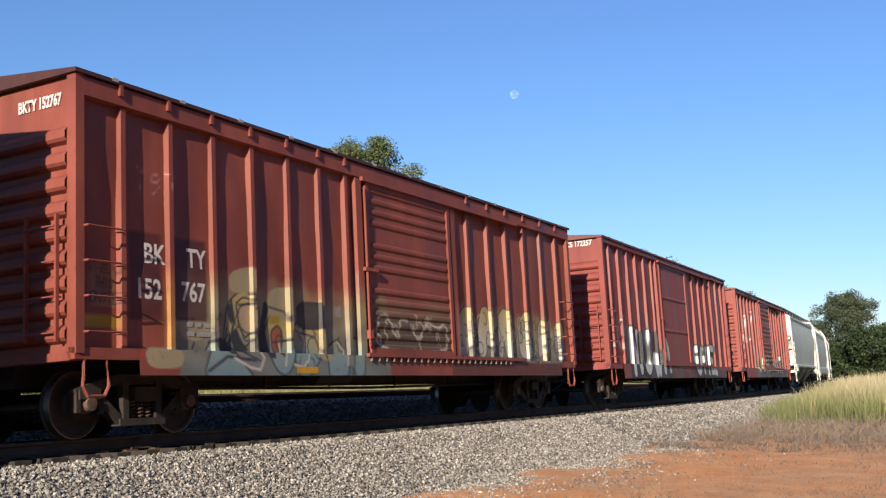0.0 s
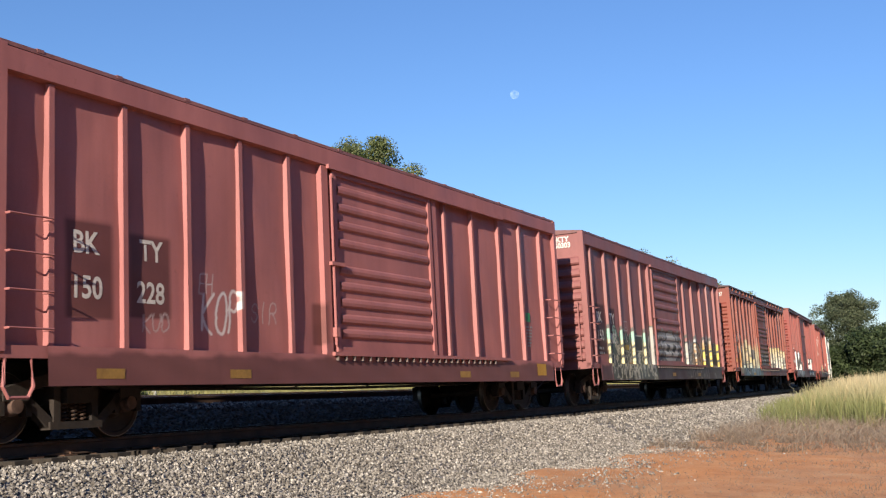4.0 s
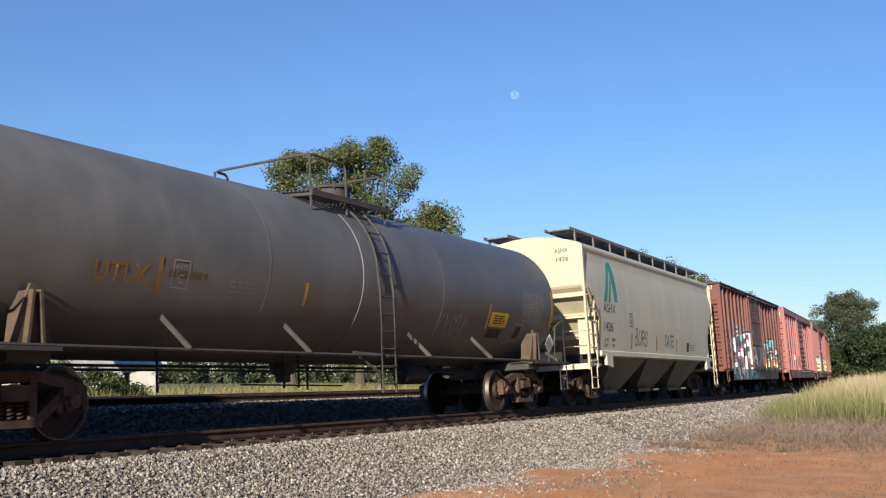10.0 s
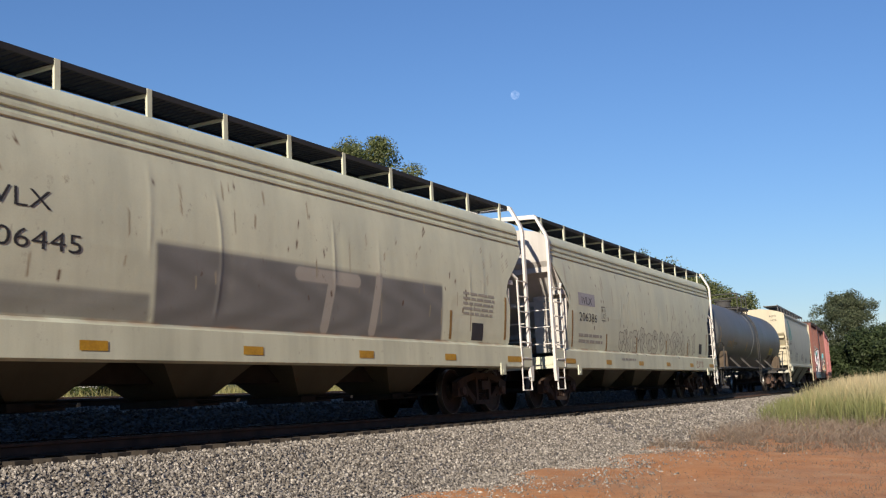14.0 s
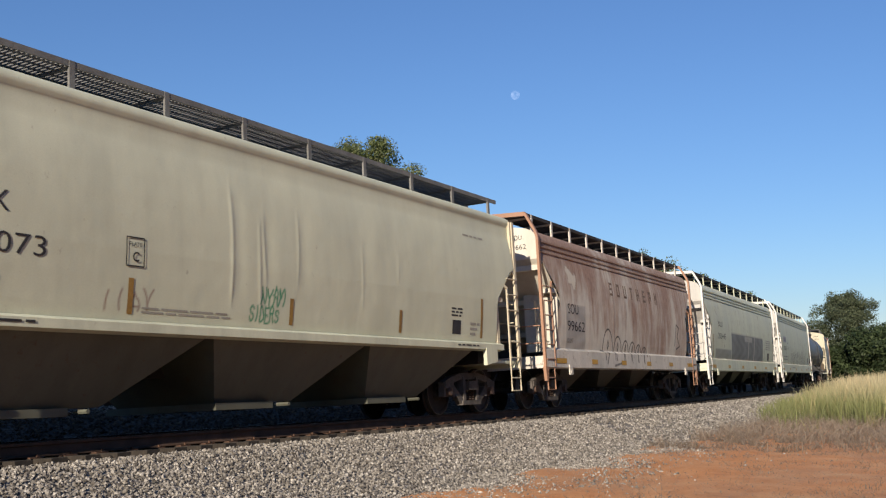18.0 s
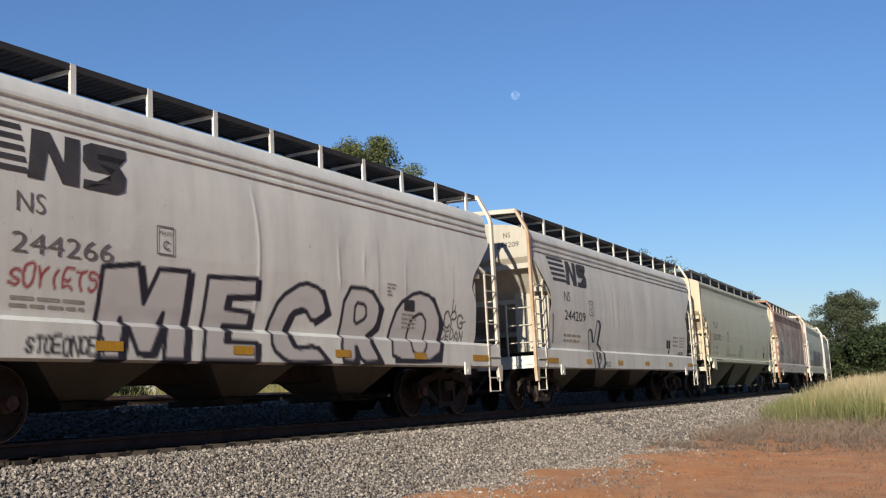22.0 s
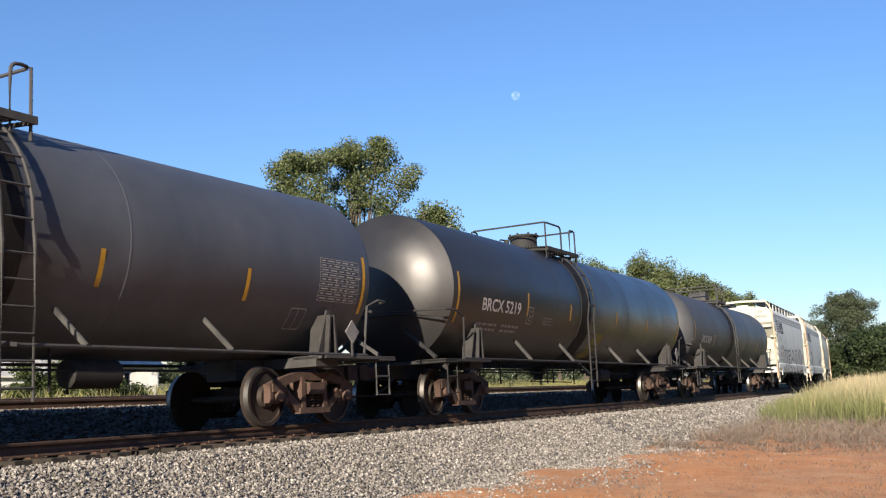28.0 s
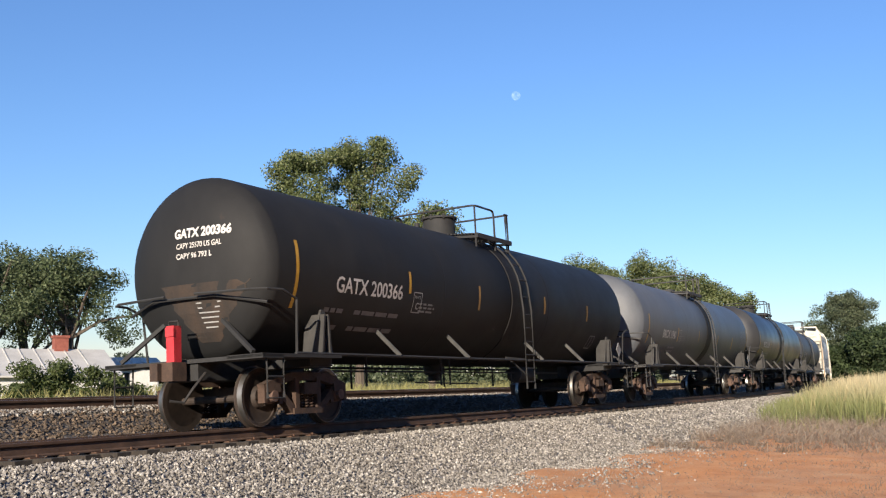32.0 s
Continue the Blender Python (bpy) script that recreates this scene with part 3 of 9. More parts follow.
blades("field_grass", "rough yellow-green grass behind the second track", 30000, beyond, lambda r, p: r.uniform(0.2, 0.75, len(p)), 0.02, 0.35, M_field, 6, -0.14)

M_white = mottled("white lettering", (0.55, 0.53, 0.50), (0.78, 0.76, 0.72), 3.0, 0.7, 30)
M_dark = mottled("dark lettering", (0.02, 0.02, 0.025), (0.05, 0.05, 0.055), 3.0, 0.7, 30)
M_faint = mottled("faded grey lettering", (0.16, 0.155, 0.15), (0.24, 0.235, 0.225), 3.0, 0.8, 30)
M_ghost = mottled("lettering mostly rusted away", (0.20, 0.135, 0.10), (0.34, 0.255, 0.20), 5.0, 0.85, 30)
M_print = mottled("small print", (0.38, 0.37, 0.325), (0.48, 0.47, 0.41), 3.0, 0.8, 30)
M_greytext = mottled("pale grey lettering", (0.30, 0.30, 0.30), (0.42, 0.42, 0.41), 3.0, 0.8, 30)
M_dim = mottled("dull grey lettering", (0.20, 0.20, 0.20), (0.30, 0.30, 0.30), 3.0, 0.8, 30)
M_yellow = mottled("yellow reflective strip", (0.50, 0.27, 0.02), (0.70, 0.40, 0.03), 4.0, 0.5, 30)
M_oldyellow = mottled("faded ochre strip", (0.30, 0.17, 0.04), (0.44, 0.26, 0.06), 4.0, 0.6, 30)
M_teal = mottled("teal paint", (0.03, 0.34, 0.29), (0.05, 0.44, 0.38), 2.0, 0.6, 30)
# low white buildings
M_siding = mottled("white painted sheet", (0.55, 0.55, 0.54), (0.74, 0.74, 0.72), 1.2, 0.6, 20, stretch=(1, 1, 0.3))
M_roofw = mottled("white metal roofing", (0.52, 0.51, 0.48), (0.70, 0.69, 0.65), 0.9, 0.55, 20)
M_brick = mottled("red brick", (0.24, 0.07, 0.05), (0.34, 0.11, 0.075), 6.0, 0.9, 30)
M_glass, _n, _l, _b = material("dark window glass", 0.1)
_b.inputs["Base Color"].default_value = (0.03, 0.035, 0.04, 1)


def shed(label, deg, far, length, depth, eave, ridge, turn):
    x, y = bearing(deg, far)
    s = tagged(new("shed"), label, "building")
    s.matrix_basis = pose(x, y, -0.2, 0, 0, turn)
    L, D = length / 2, depth / 2
    for yy in (-D, D):
        part("wall", Shape().box(-L, L, yy - 0.06, yy + 0.06, -0.3, eave), M_siding, s)
    for xx in (-L, L):
        part("gable", Shape().loft([[(xx + o, -D, -0.3), (xx + o, D, -0.3), (xx + o, D, eave), (xx + o, 0, ridge - 0.05), (xx + o, -D, eave)] for o in (-0.06, 0.06)], True), M_siding, s)
    for e in (-1, 1):
        r = Shape().loft([[(xx, e * (D + 0.35), eave - 0.08), (xx, 0, ridge), (xx, 0, ridge + 0.06), (xx, e * (D + 0.35), eave - 0.02)] for xx in (-L - 0.3, L + 0.3)], True)
        rf = part("roof", r, M_roofw, s, "white metal roof")
        for k in range(int(length / 0.6)):
            xx = -L + 0.6 * k
            part("seam", Shape().beam((xx, e * (D + 0.34), eave - 0.01), (xx, 0, ridge + 0.07), 0.04, 0.05), M_roofw, rf)
    for xx in (-L * 0.5, L * 0.4):
        part("window", Shape().box(xx - 0.4, xx + 0.4, -D - 0.075, -D - 0.05, 0.7, eave - 0.35), M_glass, s)
    return s


sh = shed("low white shed with a metal roof and brick chimney", -22.9, 47.0, 8.0, 6.0, 1.1, 2.15, -28)
part("chimney", Shape().box(2.2, 2.75, -0.3, 0.25, 1.8, 2.75).box(2.15, 2.8, -0.35, 0.3, 2.68, 2.78), M_brick, sh, "red brick chimney")
shed("long low white building behind bushes", -18.4, 58.0, 6.0, 5.0, 1.6, 2.0, -36)

# yellow hydrant in the field
hx, hy = bearing(-6.15, 30.0)
hyd = tagged(new("hydrant"), "small yellow fire hydrant in rough grass", "hydrant")
hyd.matrix_basis = pose(hx, hy, -0.12)
part("barrel", Shape().disc_stack((0, 0, 0), "z", [(-0.1, 0.1), (0.35, 0.1), (0.36, 0.13), (0.40, 0.13), (0.5, 0.07), (0.54, 0.03)], 14), M_yellow, hyd, smooth=True)
part("outlet", Shape().disc_stack((0, 0, 0.28), "y", [(-0.17, 0.05), (0.17, 0.05)], 10), M_yellow, hyd)

# daytime moon
moon_m = bpy.data.materials.new("pale day moon")
moon_m.use_nodes = True
mn, ml = moon_m.node_tree.nodes, moon_m.node_tree.links
em, trn, add = mn.new("ShaderNodeEmission"), mn.new("ShaderNodeBsdfTransparent"), mn.new("ShaderNodeAddShader")
nz = noise_node(mn, ml, 0.09, 2)
ml.new(ramp(mn, ml, nz.outputs[0], [(0.38, grey(0.0)), (0.66, grey(0.085))]).outputs[0], em.inputs[0])
em.inputs[1].default_value = 1.0
ml.new(em.outputs[0], add.inputs[0])
ml.new(trn.outputs[0], add.inputs[1])
ml.new(add.outputs[0], mn["Material Output"].inputs[0])
bx, by = bearing(4.0, 2500)
moon_at = (bx, by, EYE + 2500 * math.tan(radians(15.25)))
moon = new("moon", Shape().disc_stack((0, 0, 0), "z", [(11 * math.sin(a), 11 * math.cos(a)) for a in [-1.5 + 0.25 * k for k in range(13)]], 24).mesh("moon", moon_m, True))
tagged(moon, "pale waning moon in a clear blue sky", "moon")
moon.visible_shadow = False

# ================= paint on wagon sides =================
def seg_dist(x, z, pts):
    d = np.full(x.shape, 9.0)
    for (ax, az), (bx, bz) in zip(pts[:-1], pts[1:]):
        ux, uz = bx - ax, bz - az
        t = np.clip(((x - ax) * ux + (z - az) * uz) / (ux * ux + uz * uz + 1e-9), 0, 1)
        d = np.minimum(d, np.hypot(x - ax - t * ux, z - az - t * uz))
    return d


GLYPHS = {"A": "00 12 13 24 33 42 40|02 41", "B": "00 04 34 33 22 02|22 41 40 00", "C": "43 34 14 03 01 10 30 41", "E": "44 04 00 40|02 32", "G": "43 24 03 01 20 40 42 22",
          "H": "00 04|40 44|02 42", "I": "20 24", "K": "00 04|44 02 40", "M": "00 04 22 44 40", "N": "00 04 40 44", "O": "10 01 03 14 34 43 41 30 10",
          "P": "00 04 34 43 32 02", "R": "00 04 34 43 32 02|22 40", "S": "43 24 03 12 32 41 20 01", "U": "04 01 20 41 44", "W": "04 10 22 30 44", "Z": "04 44 00 40",
          "J": "44 41 20 01", "D": "00 04 24 42 41 20 00", "T": "04 44|24 20", "V": "04 20 44", "Y": "04 22 44|22 20", "3": "04 44 22 41 20 00"}


def letters(word, x0, z0, w, h, seed=1, wild=0.12, lean=0.1, room=0.76):
    """Strokes of hand-drawn letters that fill a box."""
    rng = random.Random(seed)
    step = w / len(word)
    out = []
    for i, ch in enumerate(word):
        dz, hh = rng.uniform(-0.06, 0.06) * h, h * rng.uniform(0.88, 1.08)
        for run in GLYPHS.get(ch, GLYPHS["S"]).split("|"):
            pts, ring = [], run.split()
            for g in run.split():
                u, v = int(g[0]) / 4, int(g[1]) / 4
                pts.append((x0 + step * (i + 0.5 + room * (u - 0.5)) + lean * h * v + rng.gauss(0, wild * 0.1) * step, z0 + dz + hh * v + rng.gauss(0, wild * 0.1) * h))
            if ring[0] == ring[-1] and len(ring) > 2:
                pts[-1] = pts[0]
            if ch in "BCDGJOPRSU3":
                for _ in range(2):
                    cut = []
                    for a, b in zip(pts[:-1], pts[1:]):
                        cut += [(0.75 * a[0] + 0.25 * b[0], 0.75 * a[1] + 0.25 * b[1]), (0.25 * a[0] + 0.75 * b[0], 0.25 * a[1] + 0.75 * b[1])]
                    pts = cut + [cut[0]] if pts[0] == pts[-1] else [pts[0]] + cut[1:-1] + [pts[-1]]
            fine = []
            for a, b in zip(pts[:-1], pts[1:]):
                bend = rng.uniform(-wild, wild) * 0.5
                for k in range(4):
                    t = k / 4
                    o = bend * 4 * t * (1 - t)
                    fine.append((a[0] + (b[0] - a[0]) * t - (b[1] - a[1]) * o, a[1] + (b[1] - a[1]) * t + (b[0] - a[0]) * o))
            fine.append(pts[-1])
            out.append(fine)
    return out


def outline(text, rounds=2):
    """A closed outline from "x,z x,z ..." with its corners rounded off."""
    pts = [tuple(float(c) for c in p.split(",")) for p in text.split()]
    for _ in range(rounds):
        cut = []
        for a, b in zip(pts, pts[1:] + pts[:1]):
            cut += [(0.8 * a[0] + 0.2 * b[0], 0.8 * a[1] + 0.2 * b[1]), (0.2 * a[0] + 0.8 * b[0], 0.2 * a[1] + 0.8 * b[1])]
        pts = cut
    return pts


class Paint:
    """Spray paint: layers laid over one another, each a test on (x, z) and a colour."""
    def __init__(self):
        self.layers = []

    def strokes(self, lines, width, colour, low=None, high=None):
        """Lines of one width; colour may run from low to high between two heights."""
        self.layers.append(("s", lines, width, colour, low, high))
        return self

    def piece(self, word, x0, z0, w, h, seed, fat, fill, line=(0.012, 0.012, 0.015), band=None, depth=None, deep=None, wild=0.25, room=0.6, edge=0.07, lean=0.04, core=None):
        """Fat outlined letters, each laid over the one before; depth: colour of their thickness, band: heights between which the fill runs through its colours."""
        step = w / len(word)
        for i, ch in enumerate(word):
            run = letters(ch, x0 + i * step, z0, step, h, seed + i, wild, lean, room)
            if depth:
                side = [[(px - 0.17, pz - 0.09) for px, pz in ln] for ln in run]
                self.strokes(side, fat + 2 * edge, line).strokes(side, fat, depth)
                for ln in side:
                    for (ax, az), (bx, bz) in list(zip(ln[:-1], ln[1:]))[::2]:
                        l = math.hypot(bx - ax, bz - az) + 1e-6
                        ux, uz = (bz - az) / l * fat * 0.5, -(bx - ax) / l * fat * 0.5
                        self.strokes([[(ax - ux, az - uz), (ax + ux, az + uz)]], 0.03, deep or line)
            self.strokes(run, fat + 2 * edge, line)
            self.strokes(run, fat, fill[0], band, fill[1:] if band else None)
            if core:
                inner = [[(px + 0.05, pz - 0.03) for px, pz in ln[len(ln) // 5:len(ln) - len(ln) // 4]] for ln in run]
                self.strokes(inner, core[1] + 0.07, line).strokes(inner, core[1], core[0])
                for ln in inner:
                    for (ax, az), (bx, bz) in list(zip(ln[:-1], ln[1:])):
                        l = math.hypot(bx - ax, bz - az) + 1e-6
                        ux, uz = (bz - az) / l * core[1] * 0.5, -(bx - ax) / l * core[1] * 0.5
                        self.strokes([[(ax - ux, az - uz), (ax + ux, az + uz)]], 0.03, deep or line)
        return self

    def shape(self, text, fill, line=None, width=0.05, band=None, rounds=1, halo=None):
        """A filled outline; fill: one colour, or several from low to high between the heights of band; halo: colour of a wider edge below."""
        pts = outline(text, rounds)
        ring = pts + pts[:1]
        if halo:
            self.strokes([ring], width + 0.12, halo)
        self.layers.append(("f", pts, fill[0] if band else fill, band, fill[1:] if band else None))
        return self.strokes([ring], width, line) if line else self

    def drips(self, x0, x1, count, seed, colour, z0=1.9, z1=3.5):
        """Thin runs of rust down a side."""
        rng = random.Random(seed)
        for _ in range(count):
            x, top = rng.uniform(x0, x1), rng.uniform(z0 + 0.5, z1)
            long = 0.06 + 0.5 * rng.random() ** 2
            fade = rng.uniform(0.75, 1.1)
            self.strokes([[(x, top), (x + rng.uniform(-0.03, 0.03), top - long)]], rng.uniform(0.02, 0.04), tuple(c * fade for c in colour))
        return self

    def spots(self, x0, x1, count, seed, colour, z0=1.9, z1=3.5):
        """Small rust bruises, a little taller than wide."""
        rng = random.Random(seed)
        for _ in range(count):
            x, z, h = rng.uniform(x0, x1), rng.uniform(z0, z1), rng.uniform(0.02, 0.1)
            self.strokes([[(x, z), (x + rng.uniform(-0.02, 0.02), z - h)]], rng.uniform(0.025, 0.055), colour)
        return self

    def tangle(self, x0, x1, z0, z1, count, seed, width, colours):
        """A tangle of short curls."""
        rng = random.Random(seed)
        for colour in colours:
            runs = []
            for _ in range(count):
                cx, cz, r, a0, tw = rng.uniform(x0, x1), rng.uniform(z0, z1), rng.uniform(0.07, 0.24), rng.uniform(0, 6.3), rng.choice((-1, 1))
                runs.append([(cx + r * (0.35 + 0.09 * k) * math.cos(a0 + tw * 0.6 * k), cz + r * (0.4 + 0.12 * k) * math.sin(a0 + tw * 0.6 * k)) for k in range(8)])
            self.strokes(runs, width, colour)
        return self

    def patch(self, x0, x1, z0, top, colour, upper=None, ragged=0.15, seed=0.0, alpha=1.0, soft=0.06):
        """A field of colour with a ragged upper edge; upper: its colour towards the top."""
        self.layers.append(("p", x0, x1, z0, top, colour, upper, ragged, seed, alpha, soft))
        return self

    def __call__(self, x, y, z):
        c = np.zeros((len(x), 4), np.float32)
        for lay in self.layers:
            if lay[0] == "s":
                d = np.full(x.shape, 9.0)
                for line in lay[1]:
                    lx, lz, m = [p[0] for p in line], [p[1] for p in line], lay[2] / 2 + 0.05
                    near = np.flatnonzero((x > min(lx) - m) & (x < max(lx) + m) & (z > min(lz) - m) & (z < max(lz) + m))
                    if len(near):
                        d[near] = np.minimum(d[near], seg_dist(x[near], z[near], line))
                a = np.clip((lay[2] / 2 - d) / 0.02 + 0.5, 0, 1)
                col = np.tile(np.array(lay[3]), (len(x), 1))
                if lay[4]:
                    t = np.clip((z - lay[4][0]) / (lay[4][1] - lay[4][0]), 0, 1)
                    keys = np.array([lay[3], *lay[5]])
                    pos = np.linspace(0, 1, len(keys))
                    col = np.stack([np.interp(t, pos, keys[:, k]) for k in range(3)], -1)
            elif lay[0] == "f":
                px, pz = np.array([p[0] for p in lay[1]]), np.array([p[1] for p in lay[1]])
                a = np.zeros(x.shape)
                near = np.flatnonzero((x > px.min() - 0.05) & (x < px.max() + 0.05) & (z > pz.min() - 0.05) & (z < pz.max() + 0.05))
                if len(near):
                    nx, nz, inside = x[near], z[near], np.zeros(len(near), bool)
                    for ax, az, bx, bz in zip(px, pz, np.roll(px, -1), np.roll(pz, -1)):
                        if az != bz:
                            inside ^= ((az > nz) != (bz > nz)) & (nx < (bx - ax) * (nz - az) / (bz - az) + ax)
                    d = seg_dist(nx, nz, lay[1] + lay[1][:1])
                    a[near] = np.clip(np.where(inside, d, -d) / 0.02 + 0.5, 0, 1)
                col = np.tile(np.array(lay[2]), (len(x), 1))
                if lay[3]:
                    t = np.clip((z - lay[3][0]) / (lay[3][1] - lay[3][0]), 0, 1)
                    keys = np.array([lay[2], *lay[4]])
                    col = np.stack([np.interp(t, np.linspace(0, 1, len(keys)), keys[:, k]) for k in range(3)], -1)
            else:
                _, x0, x1, z0, top, colour, upper, ragged, seed, alpha, soft = lay
                edge = top + ragged * (np.sin(x * 3.1 + seed) + 0.7 * np.sin(x * 7.3 + 2 * seed) + 0.5 * np.sin(x * 17 + seed))
                a = np.clip((edge - z) / soft, 0, 1) * np.clip((z - z0) / 0.03, 0, 1) * np.clip((x - x0) / 0.08, 0, 1) * np.clip((x1 - x) / 0.08, 0, 1) * alpha
                t = np.clip((z - z0) / (top - z0), 0, 1)[:, None]
                blot = (0.88 + 0.12 * np.sin(x * 5 + 3 * np.sin(z * 6 + seed)))[:, None]
                col = np.array(colour) * (1 - t) * blot + np.array(upper or colour) * t * blot
            whole = c[:, 3] + a * (1 - c[:, 3])
            under = (c[:, 3] * (1 - a))[:, None]
            c[:, :3] = np.where(whole[:, None] > 1e-4, (c[:, :3] * under + col * a[:, None]) / np.maximum(whole, 1e-4)[:, None], col)
            c[:, 3] = whole
        return c


def bare(x, y, z):
    return np.zeros((len(x), 4), np.float32)


def coloured(name, verts, quads, mat, paint):
    me = quick_mesh(name, verts, quads, mat)
    at = me.color_attributes.new("paint", "FLOAT_COLOR", "POINT")
    v = np.asarray(verts, float)
    at.data.foreach_set("color", paint(v[:, 0], v[:, 1], v[:, 2]).astype(np.float32).ravel())
    return me


def sheet(x0, x1, z0, z1, y, step):
    """A grid of corners and faces in an upright plane that faces the camera's side."""
    nx, nz = max(2, int((x1 - x0) / step) + 1), max(2, int((z1 - z0) / step) + 1)
    gx, gz = np.meshgrid(np.linspace(x0, x1, nx), np.linspace(z0, z1, nz))
    i = np.arange(nx * nz).reshape(nz, nx)
    return np.stack([gx, np.full_like(gx, y), gz], -1).reshape(-1, 3), np.stack([i[:-1, :-1], i[:-1, 1:], i[1:, 1:], i[1:, :-1]], -1).reshape(-1, 4)


def strip_of(outline, z0, z1, step):
    """An (x, y) outline drawn upwards in short steps, to carry paint."""
    zs = np.linspace(z0, z1, max(2, int((z1 - z0) / step) + 1))
    n = len(outline)
    v = [(x, y, z) for z in zs for x, y in outline]
    q = [(k * n + i, k * n + i + 1, k * n + n + i + 1, k * n + n + i) for k in range(len(zs) - 1) for i in range(n - 1)]
    return v, q


def long_strip(outline, x0, x1, step):
    """A (y, z) outline drawn along x in short steps, to carry paint."""
    xs = np.linspace(x0, x1, max(2, int((x1 - x0) / step) + 1))
    n = len(outline)
    v = [(x, y, z) for x in xs for y, z in outline]
    q = [(k * n + i, k * n + n + i, k * n + n + i + 1, k * n + i + 1) for k in range(len(xs) - 1) for i in range(n - 1)]
    return v, q




def lettering(text, size, mat, parent, x, z, skin, bold=0.0, squeeze=1.0, end=0, name="lettering", label="", gap=1.0, width=None):
    """Flat letters laid on a wagon's skin. skin(z) gives y; end = -1 or 1: on the rear or front wall instead, skin gives x, and x is the place across."""
    cu = bpy.data.curves.new(name, "FONT")
    cu.body, cu.size, cu.offset, cu.resolution_u, cu.space_character = text, size, bold, 3, gap
    tmp = bpy.data.objects.new(name, cu)
    me = bpy.data.meshes.new_from_object(tmp)
    bpy.data.objects.remove(tmp)
    if size > 0.25 and not end:
        bm = bmesh.new()
        bm.from_mesh(me)
        for k in range(-1, int(size / 0.05) + 1):
            bmesh.ops.bisect_plane(bm, geom=bm.verts[:] + bm.edges[:] + bm.faces[:], plane_co=(0, k * 0.05, 0), plane_no=(0, 1, 0))
        bm.to_mesh(me)
        bm.free()
    if width:
        squeeze = width / max(v.co.x for v in me.vertices)
    for v in me.vertices:
        a, b = v.co.x * squeeze, v.co.y
        if end:
            v.co = (skin(z + b) + end * 0.006, end * (x + a), z + b)
        else:
            v.co = (x + a, skin(z + b) - 0.006, z + b)
    me.materials.clear()
    me.materials.append(mat)
    ob = part(name, me, mat, parent)
    return tagged(ob, label) if label else ob


def sprayed(parent, lines, width, mat, skin, name="sprayed_tag", label=""):
    """Thin lines of spray paint that follow a wagon's skin."""
    s = Shape()
    for ln in lines:
        fine = [ln[0]]
        for (ax, az), (bx, bz) in zip(ln[:-1], ln[1:]):
            k = max(1, int(math.hypot(bx - ax, bz - az) / 0.06))
            fine += [(ax + (bx - ax) * (j + 1) / k, az + (bz - az) * (j + 1) / k) for j in range(k)]
        for (ax, az), (bx, bz) in zip(fine[:-1], fine[1:]):
            l = math.hypot(bx - ax, bz - az) + 1e-6
            ux, uz = -(bz - az) / l * width / 2, (bx - ax) / l * width / 2
            s.add([(x, skin(z) - 0.006, z) for x, z in ((ax - ux, az - uz), (bx - ux, bz - uz), (bx + ux, bz + uz), (ax + ux, az + uz))], [(0, 1, 2, 3)])
    return part(name, s, mat, parent, label)


def plate(x0, x1, z0, z1, skin, out=0.004, rows=8, lean=0.0):
    """A thin plate or strip that follows a wagon's skin."""
    s = Shape()
    zs = [z0 + (z1 - z0) * i / rows for i in range(rows + 1)]
    top = [(x + lean * (z - z0), skin(z) - out, z) for z in zs for x in (x0, x1)]
    s.add(top, [(2 * i, 2 * i + 1, 2 * i + 3, 2 * i + 2) for i in range(rows)])
    return s


def skin_shape(parent, pts, mat, skin, name, label=""):
    """A flat outline (x, z) laid on a wagon's curved skin."""
    bm = bmesh.new()
    bm.faces.new([bm.verts.new((x, 0, z)) for x, z in pts])
    bmesh.ops.triangulate(bm, faces=bm.faces[:])
    z0, z1 = min(p[1] for p in pts), max(p[1] for p in pts)
    for k in range(1, int((z1 - z0) / 0.08) + 1):
        bmesh.ops.bisect_plane(bm, geom=bm.verts[:] + bm.edges[:] + bm.faces[:], plane_co=(0, 0, z0 + 0.08 * k), plane_no=(0, 0, 1))
    for v in bm.verts:
        v.co.y = skin(v.co.z) - 0.006
    me = bpy.data.meshes.new(name)
    bm.to_mesh(me)
    bm.free()
    me.materials.append(mat)
    return part(name, me, mat, parent, label)


def clearance_box(parent, mat, x, z, skin):
    """The outlined box with the clearance plate's letter."""
    sprayed(parent, [[(x, z), (x, z + 0.36), (x + 0.3, z + 0.36), (x + 0.3, z), (x, z)]], 0.018, mat, skin, "stencil_box")
    lettering("PLATE", 0.075, mat, parent, x + 0.04, z + 0.25, skin, 0.0, width=0.22)
    lettering("C", 0.17, mat, parent, x + 0.1, z + 0.06, skin, 0.003)


def bars(parent, mat, x0, x1, z0, z1, skin, lines, seed=1, gap=0.5, name="small_print"):
    """Small print that cannot be read, as plain bars."""
    rng = random.Random(seed)
    s = Shape()
    pitch = (z1 - z0) / lines
    for i in range(lines):
        x = x0
        while x < x1 - 0.05:
            w = min(rng.uniform(0.1, 0.3) * max(1, (x1 - x0)), x1 - x)
            z = z1 - pitch * (i + 1)
            p = plate(x, x + w, z + pitch * gap, z + pitch, skin, rows=1)
            s.add(p.v, p.f)
            x += w + 0.05
        if rng.random() < 0.3:
            x1 -= 0.05
    return part(name, s, mat, parent)


